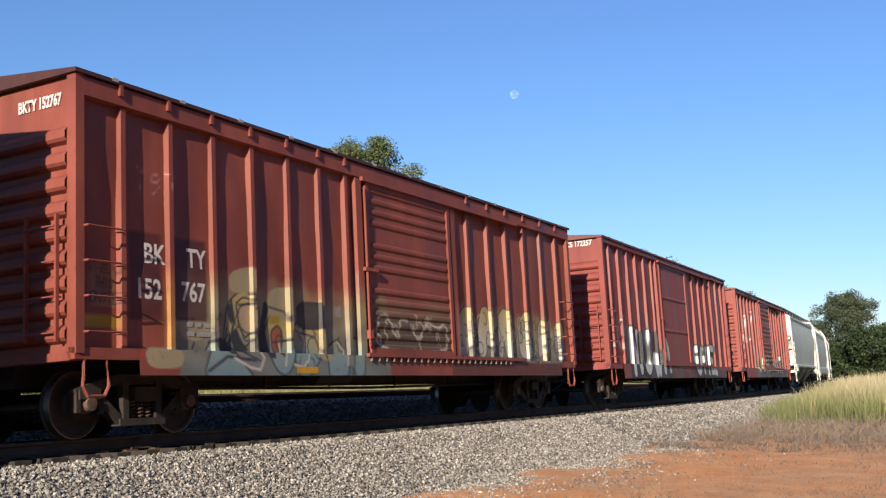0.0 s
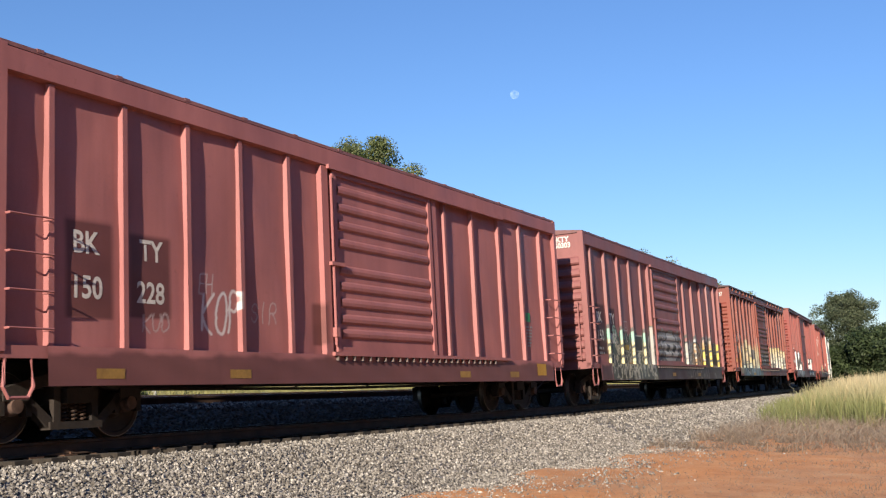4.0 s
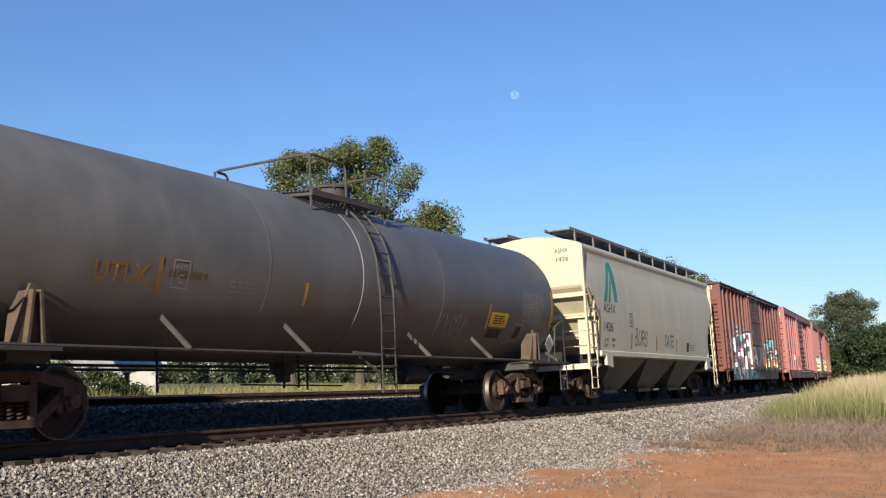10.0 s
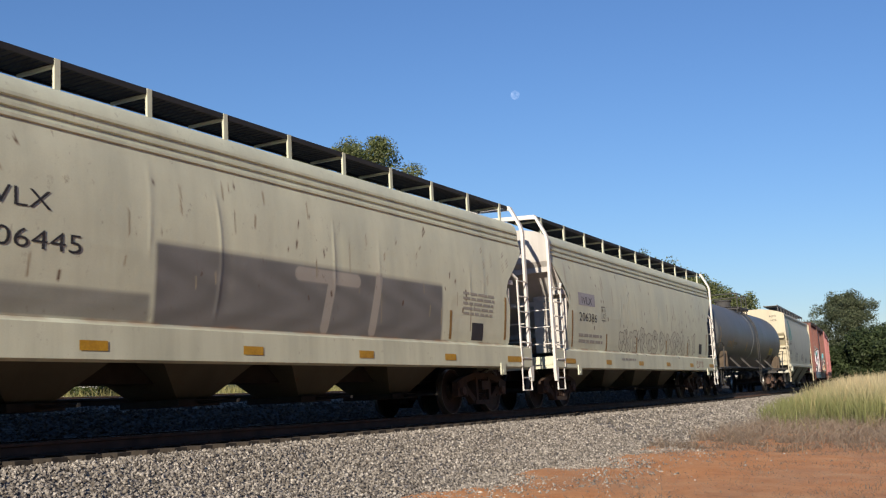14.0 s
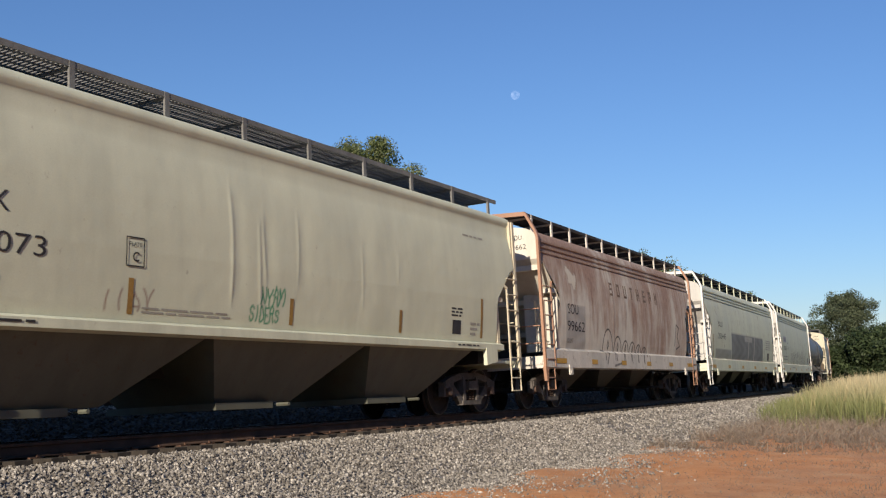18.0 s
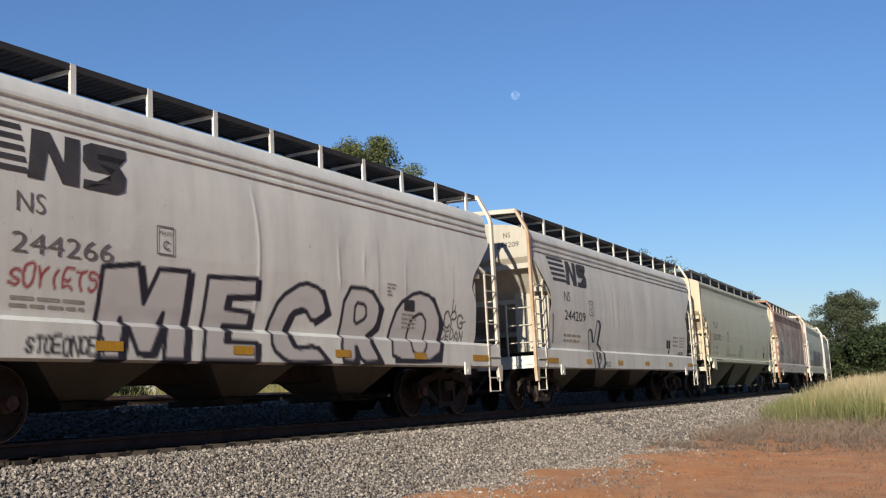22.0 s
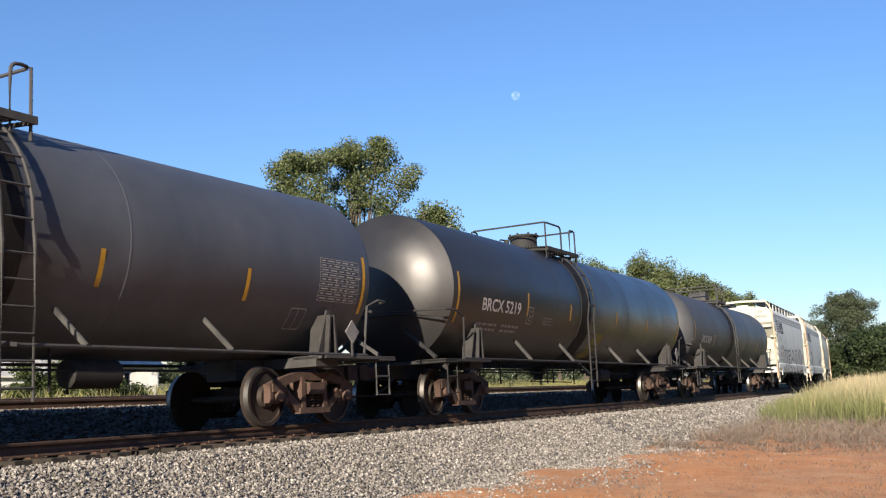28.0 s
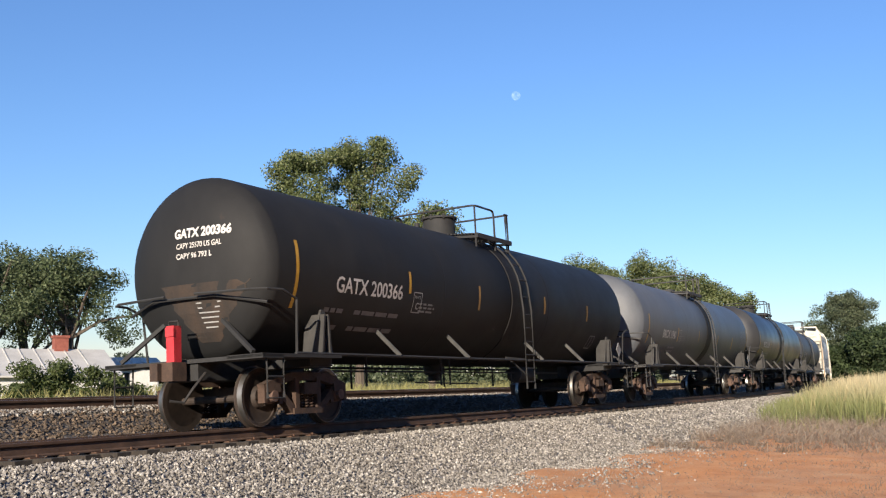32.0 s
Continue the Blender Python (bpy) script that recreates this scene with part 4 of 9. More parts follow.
# ================= running gear =================
M_truck = mottled("grimy brown cast steel", (0.035, 0.021, 0.015), (0.095, 0.055, 0.037), 5.0, 0.85, 40)
M_black = mottled("black grimy steel", (0.012, 0.011, 0.011), (0.035, 0.032, 0.03), 4.0, 0.8, 40)
M_wheel = mottled("dark brown wheel steel", (0.025, 0.018, 0.014), (0.06, 0.04, 0.03), 6.0, 0.75, 40)
M_rim, _n, _l, _b = material("bright worn wheel tread", 0.45, 1.0)
_b.inputs["Base Color"].default_value = (0.26, 0.25, 0.235, 1)
M_capend = mottled("rusty brown bearing cap", (0.075, 0.045, 0.034), (0.165, 0.10, 0.075), 9.0, 0.8, 50)
M_dusty = mottled("dusty grey cast steel", (0.07, 0.062, 0.056), (0.17, 0.15, 0.135), 5.0, 0.85, 40)
# dark copy of the truck steel, with the shade under wagons in its colour
M_truckshade = mottled("dark grimy cast steel", (0.016, 0.012, 0.010), (0.045, 0.033, 0.026), 5.0, 0.85, 40)
M_rusty = mottled("rust-brown cast steel", (0.06, 0.036, 0.026), (0.145, 0.088, 0.064), 5.0, 0.85, 40)
MESHES, WHEELS = {}, []


def shared(key, build):
    if key not in MESHES:
        MESHES[key] = build()
    return MESHES[key]


def wheel_mesh(r):
    s = Shape()
    s.disc_stack((0, 0, 0), "y", [(-1.02, 0.06), (1.02, 0.06)], 10)
    for e in (-1, 1):
        prof = [(0.70, r + 0.028), (0.715, r + 0.028), (0.735, r), (0.82, r - 0.008), (0.82, r - 0.06), (0.80, r - 0.07), (0.775, 0.18), (0.84, 0.15), (0.84, 0.08), (0.70, 0.08), (0.70, 0.15), (0.735, 0.2), (0.70, r - 0.07)]
        s.disc_stack((0, 0, 0), "y", [(a * e, q) for a, q in prof], 28)
    for k in range(3):
        a = k * 2.1
        s.beam((0.1 * math.cos(a), -0.846, 0.1 * math.sin(a)), (0.16 * math.cos(a), -0.846, 0.16 * math.sin(a)), 0.03, 0.02, (0, 1, 0))
    dull = len(s.f)
    rim = Shape()
    for e in (-1, 1):
        rim.disc_stack((0, 0, 0), "y", [(0.737 * e, r + 0.0015), (0.822 * e, r - 0.006), (0.823 * e, r - 0.014)], 28)
    s.add(rim.v, [f for f in rim.f if len(f) == 4])
    me = s.mesh("wheelset", M_wheel, True)
    me.materials.append(M_rim)
    for p in me.polygons[dull:]:
        p.material_index = 1
    return me


def frame_mesh(r, axle, cast):
    """A cast side frame with its windows, at y = 0; near face towards -y."""
    s = Shape()
    w = 0.13
    a = axle / 2
    top = [(-a - 0.2, r + 0.12), (-a + 0.12, r + 0.22), (-0.4, r + 0.30), (0.4, r + 0.30), (a - 0.12, r + 0.22), (a + 0.2, r + 0.12)]
    for p, q in zip(top[:-1], top[1:]):
        s.beam((p[0], 0, p[1]), (q[0], 0, q[1]), w, 0.13)
    for e in (-1, 1):
        s.beam((e * (a - 0.13), 0, r + 0.10), (e * 0.36, 0, r - 0.22), w, 0.12)
        s.beam((e * 0.29, 0, r - 0.24), (e * 0.29, 0, r + 0.28), w + 0.04, 0.10, (1, 0, 0))
        s.box(e * a - 0.17, e * a + 0.17, -0.09, 0.09, r + 0.06, r + 0.19)
        s.box(e * (a - 0.2) - 0.04, e * (a - 0.2) + 0.04, -w / 2, w / 2, r - 0.12, r + 0.12)
        s.box(e * (a + 0.17) - 0.035, e * (a + 0.17) + 0.035, -w / 2, w / 2, r - 0.1, r + 0.12)
    s.beam((-0.4, 0, r - 0.24), (0.4, 0, r - 0.24), w + 0.06, 0.09)
    return s.mesh("side_frame", cast)


def spring_mesh():
    s = Shape()
    for dx in (-0.14, 0.0, 0.14):
        pts = [(dx + 0.055 * math.cos(t * 0.9), 0.055 * math.sin(t * 0.9), t * 0.0066) for t in range(36)]
        s.pipe(pts, 0.014, 5)
    return s.mesh("spring", M_truck, True)


def truck(parent, x, r=0.457, axle=1.8, cast=None):
    """A two-axle truck: bolster, side frames, springs, bearings and two turning wheelsets."""
    cast = cast or M_truck
    b = Shape().box(-0.2, 0.2, -1.15, 1.15, r + 0.02, r + 0.2)
    b.disc_stack((0, 0, r + 0.2), "z", [(0, 0.2), (0.09, 0.2)], 14)
    t = part("truck", shared(("bolster", r, cast), lambda: b.mesh("truck", cast)), cast, parent, at=pose(x, 0, 0))
    for y in (-1.0, 1.0):
        part("side_frame", shared(("frame", r, axle, cast), lambda: frame_mesh(r, axle, cast)), cast, t, at=pose(0, y, 0))
        part("spring", shared("spring", spring_mesh), M_truck, t, at=pose(0, y, r - 0.2))
        for e in (-1, 1):
            cap = lambda: Shape().disc_stack((0, 0, 0), "y", [(-0.12, 0.04), (-0.115, 0.085), (-0.05, 0.09), (-0.03, 0.115), (0.1, 0.115)], 14).mesh("bearing_cap", M_capend, True)
            part("bearing_cap", shared("cap", cap), M_capend, t, at=pose(e * axle / 2, y, r, 0, 0, 0 if y < 0 else 180))
    for e in (-1, 1):
        w = part("wheelset", shared(("wheel", r), lambda: wheel_mesh(r)), M_wheel, t, "dark wheels with bright worn treads", at=pose(e * axle / 2, 0, r))
        WHEELS.append((w, e * axle / 2, r))
    return t


def couplers(parent, half, reach_a, reach_b):
    """A knuckle coupler with its draft gear and air hose at each end."""
    for e, reach in ((-1, reach_a), (1, reach_b)):
        s = Shape()
        s.beam((e * (half - 0.9), 0, 0.88), (e * (half + reach - 0.28), 0, 0.88), 0.16, 0.2)
        s.box(*sorted((e * (half + reach - 0.34), e * (half + reach - 0.04))), -0.17, 0.06, 0.74, 1.02)
        s.box(*sorted((e * (half + reach - 0.16), e * (half + reach + 0.05))), 0.04, 0.19, 0.75, 1.01)
        part("coupler", s, M_truck, parent)
        hose = Shape().pipe([(e * (half + 0.05), -0.35, 0.85), (e * (half + 0.3), -0.33, 0.62), (e * (half + reach * 0.7), -0.25, 0.42), (e * (half + reach), -0.15, 0.45)], 0.022, 6)
        part("air_hose", hose, M_black, parent)


def stirrup(parent, mat, x, y, z0, z1, width=0.42):
    s = Shape().pipe([(x, y, z1), (x, y, z0), (x + width, y, z0), (x + width, y, z1)], 0.02, 5)
    s.pipe([(x, y, (z0 + z1) / 2), (x + width, y, (z0 + z1) / 2)], 0.016, 5)
    return part("step", s, mat, parent)


def underframe(parent, half, mat, z0=0.72, z1=1.04):
    s = Shape().box(-half, half, -0.32, 0.32, z0, z1)
    part("centre_sill", s, mat, parent)
    g = Shape()
    g.disc_stack((-1.6, -0.75, 0.82), "x", [(-0.55, 0.12), (-0.5, 0.2), (0.5, 0.2), (0.55, 0.12)], 14)
    part("air_tank", g, mat, parent, smooth=True)
    rod = Shape().pipe([(-half + 2.6, -0.5, 0.62), (0, -0.5, 0.58), (half - 2.6, -0.5, 0.62)], 0.025, 5)
    for x in (-3, -1.2, 1.0, 3.2):
        rod.beam((x, -0.5, 0.6), (x, -0.5, 0.95), 0.03, 0.03)
    part("brake_rigging", rod, mat, parent)

# ================= boxcars =================
def flat(v):
    return lambda z: v


def end_wall(parent, half, e, mat, z0, z1, beads):
    """A corrugated end wall; the corrugations run across."""
    out = [(0.0, z0)]
    pitch = (z1 - 0.55 - z0 - 0.1) / beads
    for i in range(beads):
        z = z0 + 0.1 + pitch * i
        out += [(0.0, z), (0.07, z + pitch * 0.10), (0.1, z + pitch * 0.22), (0.1, z + pitch * 0.48), (0.07, z + pitch * 0.62), (0.0, z + pitch * 0.76)]
    out += [(0.0, z1)]
    rings = [[(e * (half - 0.06 + o), y, z) for o, z in out] for y in (-1.46, 1.46)]
    s = Shape().loft(rings, False, False)
    s.add([(e * (half - 0.06), y, z) for y, z in ((-1.46, z1), (1.46, z1), (0, z1 + 0.2))], [(0, 1, 2)])
    s.box(*sorted((e * (half - 0.10), e * (half - 0.075))), -1.46, 1.46, z0, z1)
    return part("end_wall", s, mat, parent)


# pale rib colour that imitates sun caught along the roof edge
M_ribglint = mottled("worn galvanised steel", (0.30, 0.29, 0.28), (0.62, 0.61, 0.60), 5.0, 0.55, 40)
M_stop = mottled("worn steel pegs", (0.10, 0.07, 0.06), (0.24, 0.19, 0.17), 6.0, 0.7, 40)


def boxcar(name_label, half, gaps, paint_c, rust, posts_a, posts_b, door, chord, spray, sill=0.62, texts=(), end_text="", fade=0.3, wear=0.4, beads=9, plain_door=False, brackets=False, grouped=False, roof_c=(0.35, 0.34, 0.33), top=4.36, drop=0.0, inset=1.15, eave=0.04, end_size=None, sill_y=1.6):
    car = tagged(new("boxcar"), name_label, "boxcar", group="wagons of the freight train")
    body = painted("boxcar side paint", paint_c, rust, wear, fade)
    rest = painted("boxcar paint", paint_c, rust, wear, fade, marks=False)
    roof_m = painted("boxcar roof", tuple(0.6 * a + 0.08 * b for a, b in zip(paint_c, roof_c)), rust, 0.7, 0.3, marks=False)
    z0, z1, skin = 1.02, top, -1.50
    v, q = sheet(-half + 0.05, half - 0.05, z0, 2.6, skin, 0.021)
    v2, q2 = sheet(-half + 0.05, half - 0.05, 2.6, z1, skin, 0.05)
    v, q = np.concatenate([v, v2]), np.concatenate([q, q2 + len(v)])

    def buckle(x, z):
        return 0.011 * np.sin(2.3 * x + half * 7 + 1.7 * np.sin(1.4 * z + x)) + 0.006 * np.sin(5.3 * x + 2.6 * z) * np.sin(3.1 * z)

    v[:, 1] += buckle(v[:, 0], v[:, 2])
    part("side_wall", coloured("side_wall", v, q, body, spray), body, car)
    s = Shape().box(-half + 0.05, half - 0.05, 1.46, 1.5, z0, z1).box(-half + 0.05, half - 0.05, skin + 0.01, 1.46, z0, z0 + 0.06)
    part("far_wall", s, rest, car)
    for x in (*posts_a, *posts_b):
        o = [(x - 0.025, skin + 0.03), (x - 0.005, skin - 0.07), (x + 0.075, skin - 0.07), (x + 0.10, skin + 0.03)]
        v, q = strip_of(o, z0, z1 - chord, 0.022)
        part("side_post", coloured("side_post", v, q, body, spray), body, car)
    fp = shared(("post", chord), lambda: Shape().box(-0.06, 0.06, 1.5, 1.6, z0, z1 - chord).mesh("side_post", rest))
    for x in (*posts_a, *posts_b):
        part("side_post", fp, rest, car, at=pose(x, 0, 0))
    for e in (-1, 1):
        for y in (-1, 1):
            c = Shape().box(*sorted((e * half, e * (half - 0.13))), *sorted((y * 1.45, y * 1.6)), z0 - 0.02, z1 + 0.02)
            part("corner_post", c, rest, car)
        end_wall(car, half, e, rest, z0, z1, beads)
    # eave beam
    v, q = long_strip([(-1.5, z1 - chord), (-1.6, z1 - chord + 0.02), (-1.6, z1 - 0.02), (-1.5, z1)], -half + 0.13, half - 0.13, 0.5)
    part("eave_beam", coloured("eave_beam", v, q, body, bare), body, car)
    part("eave_beam", Shape().box(-half + 0.13, half - 0.13, 1.5, 1.6, z1 - chord, z1), rest, car)
    w = 1.6 + eave
    r = Shape().prism_x([(-w, z1), (-w, z1 + 0.05), (0, z1 + 0.22), (w, z1 + 0.05), (w, z1)], -half - eave, half + eave)
    part("roof", r, roof_m, car)
    rib_m = M_ribglint if brackets else roof_m
    ribs = shared(("rooframp", z1, brackets, w), lambda: Shape().loft([[(x, -w - 0.005, z1 + 0.02), (x, -w - 0.005, z1 + 0.062), (x, 0, z1 + 0.24), (x, w + 0.005, z1 + 0.062), (x, w + 0.005, z1 + 0.02)] for x in (-0.05, 0.05)], True).mesh("roof_rib", rib_m))
    n = 13
    for i in range(n):
        part("roof_rib", ribs, rib_m, car, at=pose(-half + 0.6 + (2 * half - 1.2) * i / (n - 1), 0, 0))
    if brackets:
        br = shared("bracket", lambda: Shape().prism([(-0.03, 0), (0.03, 0), (0.025, 0.17), (-0.025, 0.17)], -1.64, -1.58).mesh("bracket", rest))
        for x in (*posts_a, *posts_b):
            part("bracket", br, rest, car, at=pose(x - 0.05, 0, z1 - 0.14))
    # side sill
    x0 = half - inset
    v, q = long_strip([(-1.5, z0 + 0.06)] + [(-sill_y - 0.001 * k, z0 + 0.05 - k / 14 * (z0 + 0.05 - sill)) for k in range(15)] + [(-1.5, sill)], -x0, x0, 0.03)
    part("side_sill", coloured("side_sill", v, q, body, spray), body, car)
    part("side_sill", Shape().box(-x0, x0, 1.5, 1.6, sill + 0.1, z0 + 0.05), rest, car)
    for e in (-1, 1):
        part("end_sill", Shape().box(*sorted((e * (half - 0.2), e * half)), -1.5, 1.5, 0.92, z0).box(*sorted((e * (half - inset - 0.05), e * half)), -sill_y + 0.02, -1.48, z0 - 0.09, z0 + 0.05), rest, car)
    # door with rails, bars and handle
    d0, d1 = door
    dz0, dz1 = z0 + 0.1, z1 - chord - 0.04
    v, q = sheet(d0, d1, dz0, dz1, -1.565, 0.024)
    dr = part("door", coloured("door", v, q, body, spray), body, car, "closed sliding door")
    edge = Shape().box(d0 - 0.04, d0 + 0.06, -1.61, -1.5, dz0, dz1).box(d1 - 0.06, d1 + 0.04, -1.61, -1.5, dz0, dz1).box(d0, d1, -1.605, -1.5, dz0 - 0.02, dz0 + 0.08).box(d0, d1, -1.605, -1.5, dz1 - 0.08, dz1)
    part("door_frame", edge, rest, dr)
    levels = [0.33, 0.66] if plain_door else ([0.10, 0.18, 0.27, 0.36, 0.45, 0.60, 0.70, 0.80, 0.90] if grouped else [(i + 0.5) / 15 for i in range(15) if i not in (6, 10)])
    bulge, deep = (0.085, 0.045) if grouped else (0.06, 0.032)
    for u in levels:
        z = dz0 + (dz1 - dz0) * u
        v, q = long_strip([(-1.565, z + bulge), (-1.565 - 0.8 * deep, z + 0.6 * bulge), (-1.565 - deep, z), (-1.565 - 0.8 * deep, z - 0.6 * bulge), (-1.565, z - bulge)], d0 + 0.12, d1 - 0.12, 0.03)
        part("corrugation", coloured("corrugation", v, q, body, spray), body, dr)
    lock = Shape().pipe([(d0 - 0.12, -1.63, dz0 + 0.1), (d0 - 0.12, -1.63, dz1 - 0.1)], 0.022, 6).box(d0 - 0.2, d0 + 0.2, -1.66, -1.6, 2.5, 2.56).box(d0 - 0.16, d0 - 0.06, -1.67, -1.6, 1.35, 1.5)
    part("lock_bar", lock, rest, dr)
    for z, h in ((dz1 + 0.0, 0.07), (z0 + 0.03, 0.06)):
        part("door_rail", Shape().box(d0 - 0.2, min(d1 + 3.2, half - 0.3), -1.66, -1.6, z, z + h), rest, car)
    if not plain_door:
        stop = Shape().box(-0.012, 0.012, -1.655, -1.61, z0 - 0.045, z0 + 0.03).mesh("door_stop", M_stop)
        for k in range(int((d1 + 3.0 - d0) / 0.24)):
            part("door_stop", stop, M_stop, car, at=pose(d0 - 0.1 + 0.24 * k, 0, 0))
    for x in (d0 - 0.24, d1 + 0.2):
        o = [(x - 0.1, skin), (x - 0.09, skin - 0.09), (x + 0.09, skin - 0.09), (x + 0.1, skin)]
        v, q = strip_of(o, z0, z1 - chord, 0.06)
        part("door_post", coloured("door_post", v, q, body, spray), body, car)
    # grab irons and ladders
    for e in (-1, 1):
        xa, xb = sorted((e * (half - 0.12), e * (half - 0.72)))
        grab = Shape().pipe([(xa, -1.5, 0), (xa, -1.67, 0), (xb, -1.67, 0), (xb, -1.5, 0)], 0.013, 5).mesh("grab_iron", rest)
        for i in range(4):
            part("grab_iron", grab, rest, car, at=pose(0, 0, 1.25 + 0.42 * i))
        g = Shape()
        for i in range(4):
            z = 1.25 + 0.42 * i
            g.pipe([(e * half, -1.35, z), (e * (half + 0.1), -1.35, z), (e * (half + 0.1), -0.85, z), (e * half, -0.85, z)], 0.013, 5)
        g.beam((e * (half + 0.07), -1.36, 1.15), (e * (half + 0.07), -1.36, 2.65), 0.05, 0.03, (0, 1, 0))
        g.beam((e * (half + 0.07), -0.84, 1.15), (e * (half + 0.07), -0.84, 2.65), 0.05, 0.03, (0, 1, 0))
        part("end_ladder", g, rest, car)
        part("step", Shape().pipe([(e * (half - 0.33) - 0.17, -1.56, 0.98), (e * (half - 0.33) - 0.2, -1.57, 0.62), (e * (half - 0.33) - 0.13, -1.57, 0.5), (e * (half - 0.33) + 0.13, -1.57, 0.5), (e * (half - 0.33) + 0.2, -1.57, 0.62), (e * (half - 0.33) + 0.17, -1.56, 0.98)], 0.024, 6), rest, car)
    wheel = Shape().disc_stack((-half - 0.16, 0.5, 3.1), "x", [(-0.02, 0.24), (-0.02, 0.28), (0.02, 0.28), (0.02, 0.24)], 20)
    wheel.beam((-half - 0.16, 0.25, 3.1), (-half - 0.16, 0.75, 3.1), 0.03, 0.03).beam((-half - 0.16, 0.5, 2.85), (-half - 0.16, 0.5, 3.35), 0.03, 0.03, (1, 0, 0)).box(-half - 0.16, -half, 0.46, 0.54, 3.06, 3.14)
    part("brake_wheel", wheel, rest, car)
    underframe(car, half - 0.2, M_black, 0.66, 1.0)
    couplers(car, half, gaps[0] / 2, gaps[1] / 2)
    for e in (-1, 1):
        truck(car, e * (half - 1.58), 0.42, 1.76, M_truckshade)
    for body_text, size, x, z, bold in texts:
        ob = lettering(body_text, size, M_white, car, x, z, flat(skin + 0.002), bold, 0.86)
        for p in ob.data.vertices:
            p.co.y += buckle(p.co.x, p.co.z)
    if end_text:
        stacked = "/" in end_text
        size = end_size or (0.25 if stacked else 0.2)
        for i, line in enumerate(end_text.split("/")):
            wide = (0.62 + 0.08 * i) * size / 0.25 if stacked else 0.76
            lettering(line, size, M_white, car, 0.74 - 0.04 * i if stacked else 0.55, top - 0.2 - drop - 0.84 * size * i, flat(-half + 0.05), 0.008, end=-1, width=wide)
    return car

# ================= covered hoppers =================
M_rustpost = mottled("rust-streaked cream paint", (0.50, 0.31, 0.17), (0.74, 0.66, 0.52), 2.2, 0.8, 30, stretch=(1, 1, 0.5))


def hopper(name_label, half, gaps, paint_c, rust, style, bays, texts=(), spray=None, wear=0.3, fade=0.2, streak=1.0, sill_c=None, rusty=False, strips=(), end_text="", frame_c=None, board_c=None, end_c=None, cast=None, rusty_post=False):
    """style 'round': curved sides with beads under the eaves and a deep side sill; 'smooth': plain sides, thin sill, deep sloping bays."""
    car = tagged(new("covered_hopper"), name_label, "hopper wagon", group="wagons of the freight train")
    body = painted("hopper paint", paint_c, rust, wear, fade, streak=streak, rough=0.6) if not rusty else rusty_paint(paint_c)
    trim_m = rusty_paint(paint_c, 0.07, False) if rusty else None
    rest = painted("hopper frame paint", sill_c or paint_c, rust, wear, fade, marks=False, rough=0.6)
    frame_m = painted("hopper end frame paint", frame_c or sill_c or paint_c, rust, wear * 0.7, fade, marks=False, rough=0.6)
    end_m = painted("hopper end sheet paint", end_c, rust, wear * 0.5, fade, marks=False, rough=0.6) if end_c else frame_m
    board_m = mottled("galvanised grating", (0.15, 0.15, 0.145), (0.25, 0.25, 0.24), 3.0, 0.7, 30) if not board_c else mottled("dark grating", tuple(0.6 * c for c in board_c), board_c, 3.0, 0.8, 30)
    low = 1.34 if style == "round" else 1.30
    prof = [(-1.49, low), (-1.535, 1.6), (-1.57, 1.95), (-1.595, 2.3), (-1.6, 2.7), (-1.59, 3.05), (-1.565, 3.35), (-1.53, 3.6), (-1.50, 3.75), (-1.49, 3.95)]
    prof += [(-1.45, 4.08), (-1.36, 4.17), (-1.2, 4.24), (-0.9, 4.3), (-0.5, 4.34), (0, 4.36)] if style == "round" else [(-1.50, 4.02), (-1.53, 4.06), (-1.53, 4.16), (-1.44, 4.22), (-1.2, 4.30), (-0.8, 4.40), (-0.4, 4.46), (0, 4.48)]
    pz, py = [p[1] for p in prof], [p[0] for p in prof]
    skin = lambda z: float(np.interp(z, pz[:11], py[:11]))

    def reach(z):
        if style == "round":
            return half - float(np.interp(z, [1.3, 1.5, 2.2, 2.5, 2.75, 3.45, 3.5], [1.06, 0.98, 0.98, 1.15, 1.05, 0.22, 0.18]))
        return half - float(np.interp(z, [1.3, 1.5, 2.1, 2.35, 3.0, 3.05], [1.15, 1.05, 1.05, 1.0, 0.3, 0.12]))

    zs = np.unique(np.concatenate([np.linspace(low, 2.45, 47 if spray else 10)[:-1], np.linspace(2.45, pz[9], 24)]))
    zs = [z for k, z in enumerate(zs) if k == 0 or z - zs[k - 1] > 0.012]
    rows = [(skin(z), z) for z in zs] + prof[10:]
    rows = rows + [(-y, z) for y, z in rows[-2::-1]]
    n = max(40, int(2 * half / 0.026)) if spray else 48
    us = np.linspace(-1, 1, n)
    verts = np.array([(u * reach(min(z, 3.6)), y, z) for u in us for y, z in rows])
    verts[:, 1] += 0.004 * (1 + np.sin(verts[:, 0] * 1.9 + half)) * 0.5 * np.abs(np.sin(np.clip((verts[:, 2] - low) / 2.6, 0, 1) * math.pi)) * (verts[:, 1] < 0)
    rng = random.Random(int(half * 1000) + len(texts))
    side = (verts[:, 1] < 0) & (verts[:, 2] < 3.6)
    for _ in range(6):
        xc, amp, lo, hi, bow = rng.uniform(-half + 4.4, half - 1.4), rng.uniform(0.003, 0.007), rng.uniform(1.4, 2.4), rng.uniform(2.9, 3.6), rng.uniform(-0.12, 0.12)
        win = np.clip((verts[:, 2] - lo) / 0.3, 0, 1) * np.clip((hi - verts[:, 2]) / 0.3, 0, 1)
        off = verts[:, 0] - xc - bow * np.sin((verts[:, 2] - lo) * 1.6)
